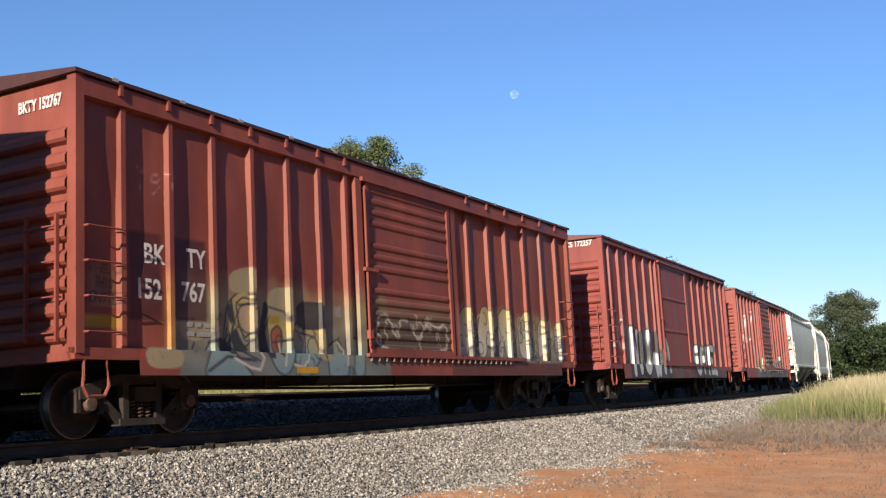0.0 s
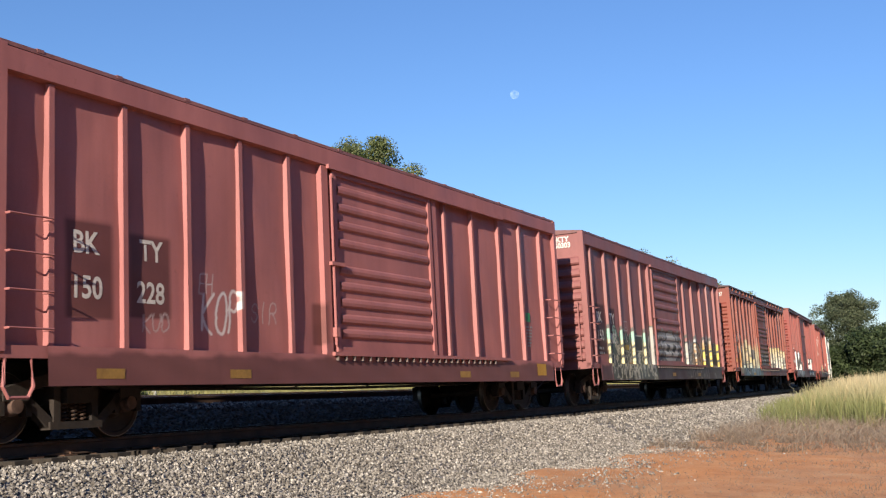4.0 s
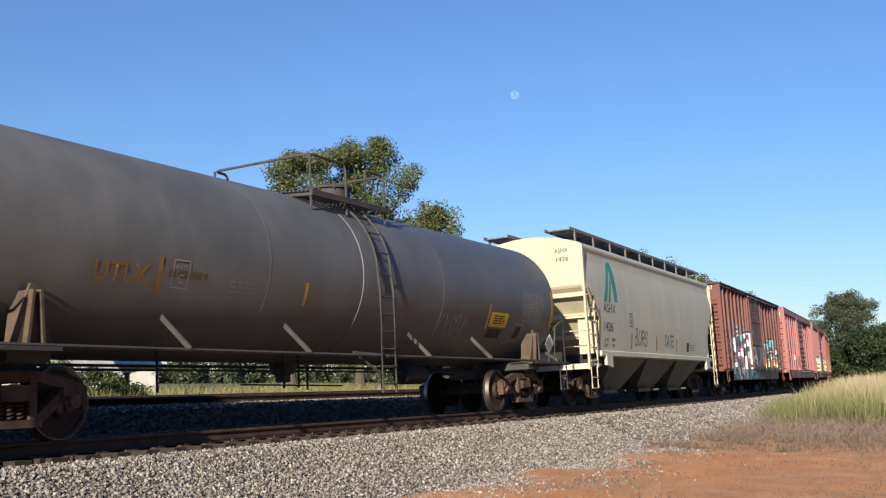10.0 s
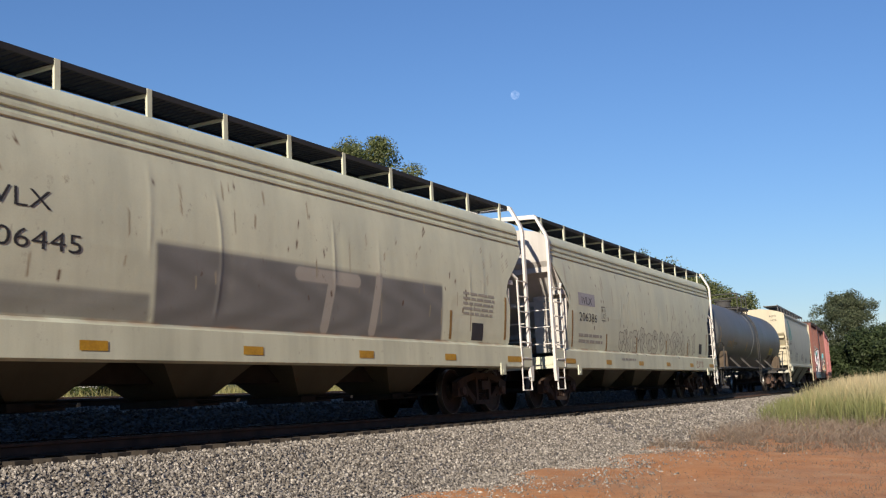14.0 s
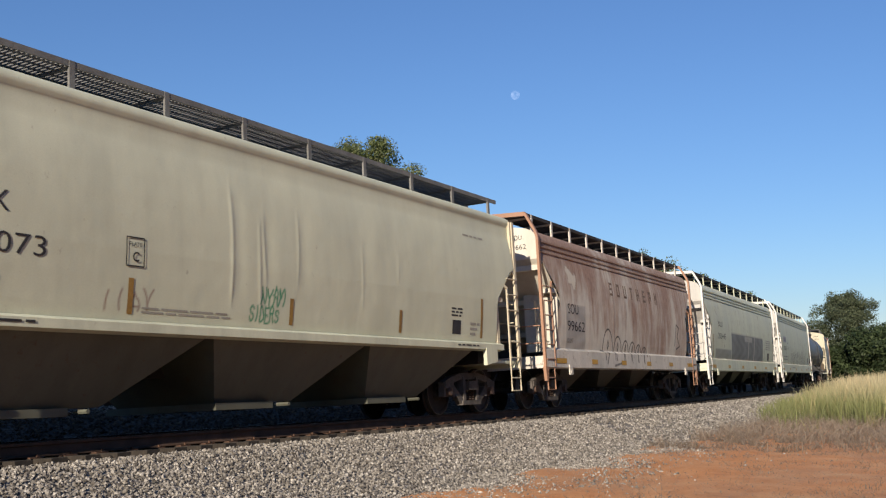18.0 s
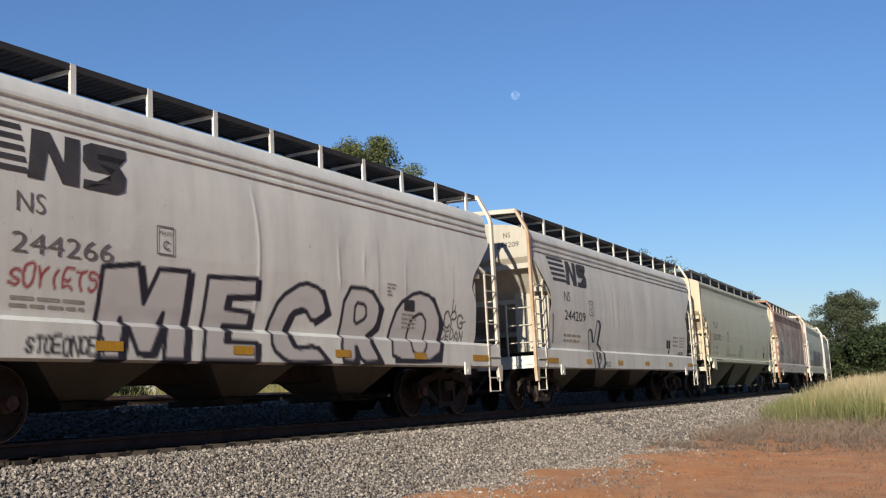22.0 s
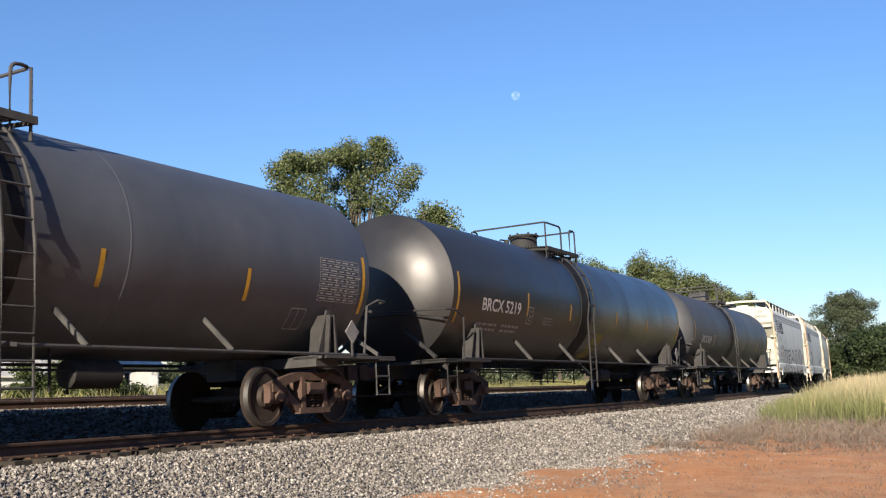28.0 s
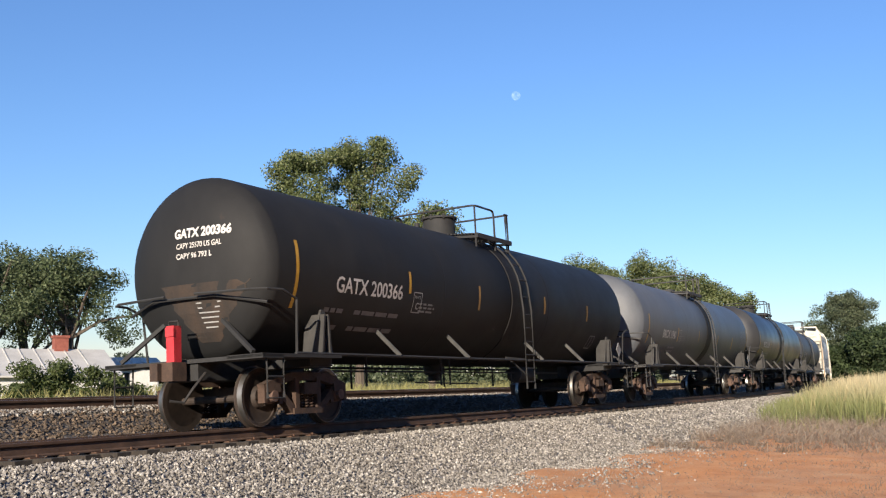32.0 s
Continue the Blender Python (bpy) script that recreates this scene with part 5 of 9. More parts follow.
        verts[:, 1] -= side * win * amp * (np.exp(-(off / 0.035) ** 2) - 0.7 * np.exp(-((off - 0.16) / 0.13) ** 2))
    m = len(rows)
    i = np.arange(n * m).reshape(n, m)
    quads = np.stack([i[:-1, :-1], i[1:, :-1], i[1:, 1:], i[:-1, 1:]], -1).reshape(-1, 4)
    me = coloured("body_shell", verts, quads, body, spray or bare)
    me.polygons.foreach_set("use_smooth", np.full(len(me.polygons), True))
    part("body_shell", me, body, car)
    near = [(y, z) for y, z in rows if y <= 0]
    knee, deepest = (3.42, 2.5) if style == "round" else (3.0, 2.0)
    for e in (-1, 1):
        # the slope sheet runs inwards under the roof end and leaves the space over the truck open
        s = Shape()
        top = [(e * reach(min(z, 3.6)), y, z) for y, z in near if z >= knee]
        down = [(e * (half - float(np.interp(z, [1.36, knee], [deepest, half - reach(knee)]))), skin(z) * 0.985, z) for z in np.linspace(1.36, knee, 7)[:-1]]
        ring = down + top
        s.add([(x, y * k, z) for x, y, z in ring for k in (1, -1)], [(2 * k, 2 * k + 1, 2 * k + 3, 2 * k + 2) for k in range(len(ring) - 1)])
        part("end_sheet", s, end_m, car)
        for z in np.linspace(1.8, knee - 0.15, 3):
            x = e * (half - float(np.interp(z, [1.36, knee], [deepest, half - reach(knee)])) + 0.02)
            part("end_rib", Shape().prism_x([(-1.42, z - 0.03), (1.42, z - 0.03), (1.42, z + 0.09), (-1.42, z + 0.09)], *sorted((x - e * 0.1, x + e * 0.13))), end_m, car)
        # the web behind the ladder, rounded like the side
        zt, yi = (2.62, 0.72) if style == "round" else (2.2, 0.98)
        zw = [1.34 + (zt - 1.34) * k / 8 for k in range(9)]
        for y in (-1, 1):
            rim = [(-y * skin(z) * 0.99, z) for z in zw] + [(y * (yi + 0.15), zt + 0.12), (y * yi, zt + 0.1), (y * yi, 1.34)]
            xw = e * (half - 1.0)
            web = part("end_web", Shape().loft([[(xw + o, *p) for p in rim] for o in (-0.03, 0.03)], True), end_m, car)
            for yr in (yi + 0.28, yi + 0.52):
                part("stiffener", Shape().box(*sorted((xw, xw + e * 0.12)), *sorted((y * yr, y * (yr + 0.03))), 1.36, zt - 0.05), end_m, web)
            part("flange", Shape().box(*sorted((e * (half - 1.05), e * (half - 0.72))), *sorted((y * 1.28, y * 1.56)), zt + 0.1, zt + 0.2), end_m, web)
        part("bolster", Shape().box(*sorted((e * (half - 1.62), e * (half - 1.34))), -1.35, 1.35, 1.0, 1.34), M_black, car)
    if style == "round":
        for z in (3.66, 3.79, 3.92):
            y = skin(z)
            part("bead", Shape().prism_x([(y + 0.01, z - 0.035), (y - 0.03, z - 0.02), (y - 0.03, z + 0.02), (y + 0.01, z + 0.035)], -half + 0.25, half - 0.25), trim_m or rest, car)
        sill_m = painted("hopper sill paint", sill_c or paint_c, rust, wear, fade, rough=0.6)
        v, q = long_strip([(-1.45, 1.36), (-1.5, 1.40), (-1.6, 1.34)] + [(-1.6, 1.34 - 0.41 * k / 13) for k in range(1, 14)] + [(-1.5, 0.90)], -half + 0.02, half - 0.02, 0.03)
        part("side_sill", coloured("side_sill", v, q, sill_m, spray or bare), sill_m, car)
        for x in (-half + 1.55, half - 1.55):
            part("jacking_bracket", Shape().box(x - 0.11, x + 0.11, -1.62, -1.59, 0.76, 1.0).box(x - 0.03, x + 0.03, -1.63, -1.62, 0.8, 0.86), rest, car)
        part("side_sill", Shape().prism_x([(1.45, 1.36), (1.6, 1.34), (1.6, 0.93), (1.5, 0.90), (1.5, 1.3)], -half + 0.02, half - 0.02), rest, car)
    else:
        for y in (-1, 1):
            s = Shape().prism_x([(y * 1.45, 1.32), (y * 1.52, 1.42), (y * 1.62, 1.38), (y * 1.62, 1.27), (y * 1.5, 1.24)], -half + 0.9, half - 0.9)
            part("side_sill", s, rest, car)
            for e in (-1, 1):
                a, b = sorted((e * (half - 1.25), e * (half - 1.75)))
                part("jacking_pad", Shape().prism([(a, 1.3), (b, 1.3), (b, 1.02 if e > 0 else 0.95), (a, 0.95 if e > 0 else 1.02)], *sorted((y * 1.55, y * 1.63))), rest, car)
    # running boards and their posts, hatches
    rb = 4.56 if style == "round" else 4.60
    for y in (-1, 1):
        yo, yi = (1.22, 0.55)
        s = Shape()
        if style == "round":
            k = int(2 * half / 0.12)
            for j in range(k):
                x = -half + 0.1 + (2 * half - 0.2) * j / k
                s.box(x, x + 0.085, *sorted((y * yi, y * yo)), rb, rb + 0.03)
        else:
            k = int(2 * half / 0.075)
            for j in range(k):
                x = -half + 0.3 + (2 * half - 0.6) * j / k
                s.box(x, x + 0.022, *sorted((y * yi, y * yo)), rb, rb + 0.03)
            for w in (0.55, 0.72, 0.89, 1.06):
                s.box(-half + 0.3, half - 0.3, *sorted((y * w, y * (w + 0.025))), rb, rb + 0.035)
        s.box(-half + 0.1, half - 0.1, *sorted((y * yo, y * (yo + 0.03))), rb - 0.03, rb + 0.05)
        s.box(-half + 0.1, half - 0.1, *sorted((y * yi, y * (yi - 0.03))), rb - 0.03, rb + 0.05)
        part("running_board", s, board_m, car)
        cnt = 11 if style == "round" else 10
        for j in range(cnt):
            x = -half + 0.5 + (2 * half - 1.0) * j / (cnt - 1)
            b = Shape().beam((x, y * (yo + 0.02), 4.2), (x, y * (yo + 0.02), rb + 0.05), 0.09, 0.035, (0, 1, 0)).beam((x, y * (yo + 0.02), rb - 0.03), (x, y * yi, rb - 0.03), 0.05, 0.04)
            part("board_post", b, rest if style == "round" else board_m, car)
    hatch = Shape().box(-half + 0.8, half - 0.8, -0.28, 0.28, 4.34, 4.47 if style == "round" else 4.52)
    part("hatch_cover", hatch, rest, car)
    # end frames, ladders, platforms
    for e in (-1, 1):
        for y in (-1, 1):
            x = e * (half - 0.03)
            if style == "round":
                s = Shape()
                pts = [(x, y * 1.56, 0.93), (x, y * 1.56, 3.98), (x, y * 1.52, 4.12), (x, y * 1.28, 4.58)]
                for a, b in zip(pts[:-1], pts[1:]):
                    s.beam(a, b, 0.10, 0.06, (0, 1, 0))
                s.prism([(x - 0.1, 0.95), (x + 0.1, 0.95), (x + 0.05, 0.62), (x - 0.05, 0.62)], *sorted((y * 1.53, y * 1.6)))
            else:
                s = Shape().beam((x, y * 1.56, 0.9), (x, y * 1.56, 4.12), 0.10, 0.05, (0, 1, 0))
                s.beam((x, y * 1.56, 3.0), (x - e * 0.14, y * 1.54, 3.0), 0.06, 0.06).box(*sorted((x, x - e * 0.12)), *sorted((y * 1.5, y * 1.56)), 2.95, 4.12)
            part("end_post", s, M_rustpost if rusty_post and y < 0 and e < 0 else frame_m, car, "rust-streaked corner post" if rusty_post and y < 0 and e < 0 else "")
            lad = Shape()
            xb = e * (half - 0.56)
            top = 2.85 if style == "round" else 2.6
            lad.beam((xb, y * 1.6, 0.95), (xb, y * 1.6, top), 0.05, 0.03, (0, 1, 0)).beam((xb, y * 1.6, top), (e * (half - 0.75), y * 1.55, top + 0.12), 0.05, 0.05)
            lp = part("ladder", lad, frame_m, car)
            rung = Shape().pipe([(x, y * 1.61, 0), (xb, y * 1.61, 0)], 0.016, 5).mesh("rung", frame_m)
            for j in range(6):
                part("rung", rung, frame_m, lp, at=pose(0, 0, 1.12 + 0.34 * j))
            ep = part("end_ladder", Shape().beam((e * half, y * 0.9, 1.1), (e * half, y * 0.9, 2.4), 0.04, 0.03, (0, 1, 0)), frame_m, car)
            rung = Shape().pipe([(e * half, y * 1.5, 0), (e * half, y * 0.9, 0)], 0.016, 5).mesh("rung", frame_m)
            for j in range(3):
                part("rung", rung, frame_m, ep, at=pose(0, 0, 1.5 + 0.4 * j))
            stirrup(car, frame_m, min(x, xb) + 0.03, y * 1.58, 0.42, 0.96, 0.46)
        fl = Shape().box(*sorted((e * half, e * (half - 1.2))), -1.5, 1.5, 1.0, 1.06)
        part("end_platform", fl, rest, car)
        sl = Shape().box(*sorted((e * (half - 0.02), e * (half - 0.16))), -1.52, 1.52, 0.92, 1.2 if style == "round" else 1.06)
        part("end_sill", sl, rest, car)
        if style == "round":
            part("roof_bow", Shape().beam((e * (half - 0.03), -1.28, 4.56), (e * (half - 0.03), 0, 4.62), 0.08, 0.1).beam((e * (half - 0.03), 1.28, 4.56), (e * (half - 0.03), 0, 4.62), 0.08, 0.1), frame_m, car)
        gear = Shape().box(*sorted((e * (half - 0.9), e * (half - 0.45))), -0.5, 0.2, 1.06, 1.42)
        gear.disc_stack((e * (half - 0.6), 0.7, 1.3), "y", [(-0.35, 0.1), (-0.3, 0.17), (0.3, 0.17), (0.35, 0.1)], 12)
        part("brake_gear", gear, M_black if style == "round" else frame_m, car)
    bw = Shape().disc_stack((-half - 0.06, 0.55, 2.1), "x", [(-0.02, 0.24), (-0.02, 0.28), (0.02, 0.28), (0.02, 0.24)], 20).beam((-half - 0.06, 0.28, 2.1), (-half - 0.06, 0.82, 2.1), 0.03, 0.03).box(-half - 0.06, -half + 0.3, 0.5, 0.6, 2.05, 2.15).box(-half + 0.2, -half + 0.3, 0.5, 0.6, 1.06, 2.15)
    part("brake_wheel", bw, frame_m, car)
    # discharge bays
    length = 2 * half - 2 * (2.45 if style == "round" else 2.05)
    pitch = length / bays
    wide, low_w = (1.05, 0.45) if style == "round" else (1.52, 0.95)
    # side paint scaled down to carry the shade below the body
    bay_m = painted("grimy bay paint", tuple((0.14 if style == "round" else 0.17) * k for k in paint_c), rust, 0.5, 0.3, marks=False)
    bot = 0.46 if style == "round" else 0.38
    for j in range(bays):
        x = -length / 2 + pitch * (j + 0.5)
        hw, gw = pitch * 0.5, 0.34 if style == "round" else 0.50
        gr = gw if style == "round" else 1.3  # the plain bays are steep at the rear and slope at the front
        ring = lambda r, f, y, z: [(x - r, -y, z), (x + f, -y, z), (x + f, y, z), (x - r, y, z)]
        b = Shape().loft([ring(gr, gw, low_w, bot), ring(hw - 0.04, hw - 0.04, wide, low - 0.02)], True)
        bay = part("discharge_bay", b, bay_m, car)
        g = Shape().box(x - gr - 0.1, x + (gw + 0.1 if style == "round" else -0.1), -low_w - 0.12, low_w + 0.12, bot - 0.1, bot)
        g.pipe([(x, -low_w - 0.12, bot - 0.05), (x, -1.3, bot - 0.05)], 0.03, 6)
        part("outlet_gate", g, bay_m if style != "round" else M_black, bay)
    s = Shape().box(-half + 0.2, half - 0.2, -0.3, 0.3, 0.7 if style == "round" else 0.78, 1.02)
    part("centre_sill", s, M_black, car)
    couplers(car, half, gaps[0] / 2, gaps[1] / 2)
    for e in (-1, 1):
        truck(car, e * (half - 1.48), 0.457, 1.85, cast)
    for text, size, x, z, bold, mat, width in texts:
        lettering(text, size, mat, car, x, z, skin, bold - 0.006 if size > 0.25 else bold, 0.8, width=width)
    for x, z0, z1, mat in strips:
        part("reflective_strip", plate(x - 0.045, x + 0.045, z0, z1, skin), mat, car, "worn ochre strip")
    if style == "round":
        for k in range(6):
            x, w = -half + 0.9 + (2 * half - 1.8) * k / 5, 0.40 if k in (0, 5) else 0.22
            part("reflective_strip", plate(x - w, x + w, 1.03, 1.15, flat(-1.604), rows=1), M_yellow, car)
    if end_text:
        for k, line in enumerate(end_text.split("/")):
            lettering(line, 0.17, M_dark, car, 0.95 - 0.045 * len(line), 3.98 - 0.23 * k, flat(-reach(3.6)), 0.0, end=-1, width=0.095 * len(line))
    return car, skin


def rusty_paint(paint_c, more=0.0, marks=True):
    """Old grey paint, mostly rusted through in broad stains and runs from the eaves."""
    m, n, l, b = material("rusted hopper paint", 0.75)
    tc, sp = n.new("ShaderNodeTexCoord"), n.new("ShaderNodeSeparateXYZ")
    l.new(tc.outputs["Object"], sp.inputs[0])
    run = noise_node(n, l, 2.0, 7, (1.5, 1, 0.16), 0.68)
    big = noise_node(n, l, 0.6, 4, (0.8, 1, 0.55), 0.6)
    fine = noise_node(n, l, 16, 6, (1, 1, 0.35), 0.72)
    hi = n.new("ShaderNodeMapRange")
    hi.inputs[1].default_value, hi.inputs[2].default_value = 1.3, 4.0
    hi.inputs[3].default_value, hi.inputs[4].default_value = -0.17 + more, 0.12 + more
    l.new(sp.outputs["Z"], hi.inputs[0])
    a1, a2 = n.new("ShaderNodeMath"), n.new("ShaderNodeMath")
    a1.operation, a2.operation = "ADD", "ADD"
    l.new(run.outputs[0], a1.inputs[0])
    l.new(hi.outputs[0], a1.inputs[1])
    half = n.new("ShaderNodeMath")
    half.operation, half.inputs[1].default_value = "MULTIPLY_ADD", 1.1
    half.inputs[2].default_value = -0.53
    l.new(big.outputs[0], half.inputs[0])
    l.new(a1.outputs[0], a2.inputs[0])
    l.new(half.outputs[0], a2.inputs[1])
    mask = ramp(n, l, a2.outputs[0], [(0.36, grey(0.0)), (0.50, grey(0.55)), (0.66, grey(0.92))])
    rust = ramp(n, l, fine.outputs[0], [(0.3, (0.25, 0.135, 0.09)), (0.7, (0.47, 0.305, 0.225))]).outputs[0]
    base = ramp(n, l, run.outputs[0], [(0.3, tuple(0.85 * c for c in paint_c)), (0.7, tuple(1.12 * c for c in paint_c))]).outputs[0]
    c = mix(n, l, mask.outputs[0], base, rust)
    if marks:
        at = n.new("ShaderNodeVertexColor")
        at.layer_name = "paint"
        c = mix(n, l, at.outputs["Alpha"], c, at.outputs["Color"])
    c = mix(n, l, 0.3, c, ramp(n, l, fine.outputs[0], [(0.3, grey(0.65)), (0.7, grey(1.0))]).outputs[0], "MULTIPLY")
    c = albedo(n, l, c, b)
    return m


# ================= tank wagons =================
M_band = mottled("oily dark band paint", (0.012, 0.011, 0.011), (0.034, 0.032, 0.030), 2.0, 0.6, 30, stretch=(1, 1, 0.4))
M_band.node_tree.nodes["Principled BSDF"].inputs["Specular IOR Level"].default_value = 0.12


def tank_paint(name, base, rust_amount, gloss, spill_x=None):
    m, n, l, b = material(name, gloss)
    big = noise_node(n, l, 0.7, 5)
    run = noise_node(n, l, 2.6, 6, (1.0, 1.0, 0.5), 0.65)
    fine = noise_node(n, l, 35, 4)
    c = ramp(n, l, big.outputs[0], [(0.3, tuple(0.8 * k for k in base)), (0.7, tuple(1.2 * k for k in base))]).outputs[0]
    c = mix(n, l, 0.35, c, ramp(n, l, run.outputs[0], [(0.4, grey(0.6)), (0.65, grey(1.0))]).outputs[0], "MULTIPLY")
    sp, tc = n.new("ShaderNodeSeparateXYZ"), n.new("ShaderNodeTexCoord")
    l.new(tc.outputs["Object"], sp.inputs[0])
    if spill_x is not None:
        # dark residue spilt down the shell beside the manway
        dx, ab, wob, mr = n.new("ShaderNodeMath"), n.new("ShaderNodeMath"), n.new("ShaderNodeMath"), n.new("ShaderNodeMapRange")
        dx.operation, dx.inputs[1].default_value = "SUBTRACT", spill_x - 0.45
        ab.operation = "ABSOLUTE"
        wob.operation, wob.inputs[1].default_value = "MULTIPLY_ADD", -0.9
        mr.inputs[1].default_value, mr.inputs[2].default_value = 0.95, -0.2
        l.new(sp.outputs["X"], dx.inputs[0])
        l.new(dx.outputs[0], ab.inputs[0])
        l.new(run.outputs[0], wob.inputs[0])
        l.new(ab.outputs[0], wob.inputs[2])
        l.new(wob.outputs[0], mr.inputs[0])
        c = mix(n, l, mr.outputs[0], c, mix(n, l, 1.0, c, (0.40, 0.38, 0.36), "MULTIPLY"))
    c = mix(n, l, ramp(n, l, run.outputs[0], [(0.72 - 0.2 * rust_amount, grey(0.0)), (0.80, grey(rust_amount))]).outputs[0], c, (0.15, 0.085, 0.045))
    c = mix(n, l, 0.25, c, ramp(n, l, fine.outputs[0], [(0.3, grey(0.7)), (0.7, grey(1.0))]).outputs[0], "MULTIPLY")
    c = albedo(n, l, c, b)
    l.new(ramp(n, l, big.outputs[0], [(0.3, grey(gloss - 0.07)), (0.7, grey(gloss + 0.08))]).outputs[0], b.inputs["Roughness"])
    b.inputs["Specular IOR Level"].default_value = 0.6 if gloss < 0.4 else 0.4 if gloss < 0.6 else 0.2
    bump(n, l, b, noise_node(n, l, 1.1, 2).outputs[0], 0.2, 0.03)
    return m


def tank_wagon(name_label, half, gaps, base, rust_amount, gloss, number, texts, ladder_x, strips, data_x, r=1.46, zc=2.50, rails=(-1.0, 1.0), dome=(0.3, "round"), yellow_patch=None):
    car = tagged(new("tank_wagon"), name_label, "tank wagon", group="wagons of the freight train")
    skin_m = tank_paint("tank shell paint", base, rust_amount, gloss, ladder_x if rust_amount < 0.3 else None)
    iron = mottled("tank fittings paint", tuple(min(0.05, 0.7 * c + 0.004) for c in base), tuple(min(0.085, 1.15 * c + 0.008) for c in base), 4.0, 0.8, 35)
    tan = mottled("weathered brown bracket", (0.07, 0.052, 0.035), (0.14, 0.105, 0.07), 4.0, 0.85, 35) if rust_amount > 0.3 else mottled("grimy dark bracket", (0.022, 0.022, 0.022), (0.055, 0.053, 0.051), 4.0, 0.8, 35)
    skin = lambda z: -math.sqrt(max(0.01, r * r - (z - zc) ** 2))
    prof = [(-half - 0.42, 0.01), (-half - 0.41, 0.35), (-half - 0.36, 0.75), (-half - 0.26, 1.08), (-half - 0.13, 1.32), (-half, r - 0.015), (-half + 0.06, r), (0, r)]
    prof = prof + [(-a, q) for a, q in prof[-2::-1]]
    part("tank_shell", Shape().disc_stack((0, 0, zc), "x", prof, 56), skin_m, car, "", True)
    for x in (-half * 0.33, half * 0.33):
        part("weld_band", Shape().disc_stack((x, 0, zc), "x", [(-0.02, r), (-0.012, r + 0.003), (0.012, r + 0.003), (0.02, r)], 56), skin_m, car, "", True)
    for e in (-1, 1):
        part("stub_sill", Shape().box(*sorted((e * (half + 0.5), e * (half - 2.2))), -0.3, 0.3, 0.74, 1.06), iron, car)
    tx = half - 1.2
    for e in (-1, 1):
        for y in (-1, 1):
            s = Shape()
            s.prism([(e * tx - 0.32, 1.04), (e * tx + 0.30, 1.04), (e * tx + 0.09, 1.74), (e * tx + 0.06, 1.8), (e * tx - 0.02, 1.8), (e * tx - 0.05, 1.74)], *sorted((y * 1.36, y * 1.40)))
            for dx in (-0.13, 0.11):
                s.prism([(e * tx + dx - 0.02, 1.04), (e * tx + dx + 0.02, 1.04), (e * tx + 0.4 * dx + 0.035, 1.72), (e * tx + 0.4 * dx, 1.72)], *sorted((y * 1.1, y * 1.48)))
            s.disc_stack((e * tx + 0.02, y * 1.4, 1.66), "y", [(-0.02, 0.055), (0.02, 0.055)], 10)
            part("saddle", s, tan, car, "triangular saddle bracket")
            ped = Shape().box(e * tx - 0.3, e * tx + 0.3, *sorted((y * 0.25, y * 1.35)), 0.9, 1.06)
            part("bolster", ped, iron, car)
            g = Shape().pipe([(e * (half - 0.35), y * 1.5, 1.08), (e * (half - 0.3), y * 1.56, 1.9), (e * (half + 0.05), y * 1.56, 2.02), (e * (half + 0.35), y * 1.5, 2.02), (e * (half + 0.5), y * 1.3, 2.02), (e * (half + 0.55), y * 0.3, 2.04)], 0.022, 6)
            part("safety_rail", g, iron, car)
            stirrup(car, iron, e * (half + 0.2) - 0.2, y * 1.5, 0.42, 1.04, 0.4)
        p = Shape().box(*sorted((e * (half - 1.5), e * (half + 0.55))), -1.55, -0.9, 1.02, 1.07).box(*sorted((e * (half - 1.5), e * (half + 0.55))), 0.9, 1.55, 1.02, 1.07).box(*sorted((e * (half + 0.05), e * (half + 0.55))), -1.55, 1.55, 1.0, 1.06)
        part("end_platform", p, iron, car)
        b = Shape().beam((e * (half + 0.45), -1.3, 1.1), (e * (half + 0.12), -0.1, 2.0), 0.06, 0.06).beam((e * (half + 0.45), 1.3, 1.1), (e * (half + 0.12), 0.1, 2.0), 0.06, 0.06)
        b.pipe([(e * (half + 0.15), -1.35, 1.85), (e * (half + 0.44), -0.6, 2.0), (e * (half + 0.47), 0.6, 2.0), (e * (half + 0.15), 1.35, 1.85)], 0.025, 6)
        part("head_brace", b, iron, car)
    # side rail with slanting stays
    for y in (-1, 1):
        part("side_rail", Shape().pipe([(-half + 0.3, y * 1.52, 1.08), (half - 0.3, y * 1.52, 1.08)], 0.028, 6), iron, car)
    stay = mottled("grey stay", (0.05, 0.05, 0.05), (0.11, 0.11, 0.105), 4, 0.7, 30)
    for x in (-4.6, -1.9, 1.9, 4.5):
        part("rail_stay", Shape().beam((x - 0.12, skin(1.55) - 0.01, 1.56), (x, -1.53, 1.09), 0.03, 0.07, (0, 1, 0)), stay, car)
    # ladder over the side, top platform with guard rail, manway
    lad = Shape()
    for dx in (-0.22, 0.22):
        lad.pipe([(ladder_x + dx, -1.56, 0.45), (ladder_x + dx, -1.58, 2.2)] + [(ladder_x + dx, -(r + 0.09) * math.cos(a), zc + (r + 0.09) * math.sin(a)) for a in [k * 0.15 for k in range(0, 8)]], 0.024, 6)
    for k in range(12):
        z = 0.6 + 0.3 * k
        if z < 2.4:
            y = -1.57
        else:
            a = (z - 2.4) * 0.85
            y, z = -(r + 0.09) * math.cos(a), zc + (r + 0.09) * math.sin(a)
        if z < zc + (r + 0.12) * math.sin(1.1):
            lad.pipe([(ladder_x - 0.22, y, z), (ladder_x + 0.22, y, z)], 0.016, 5)
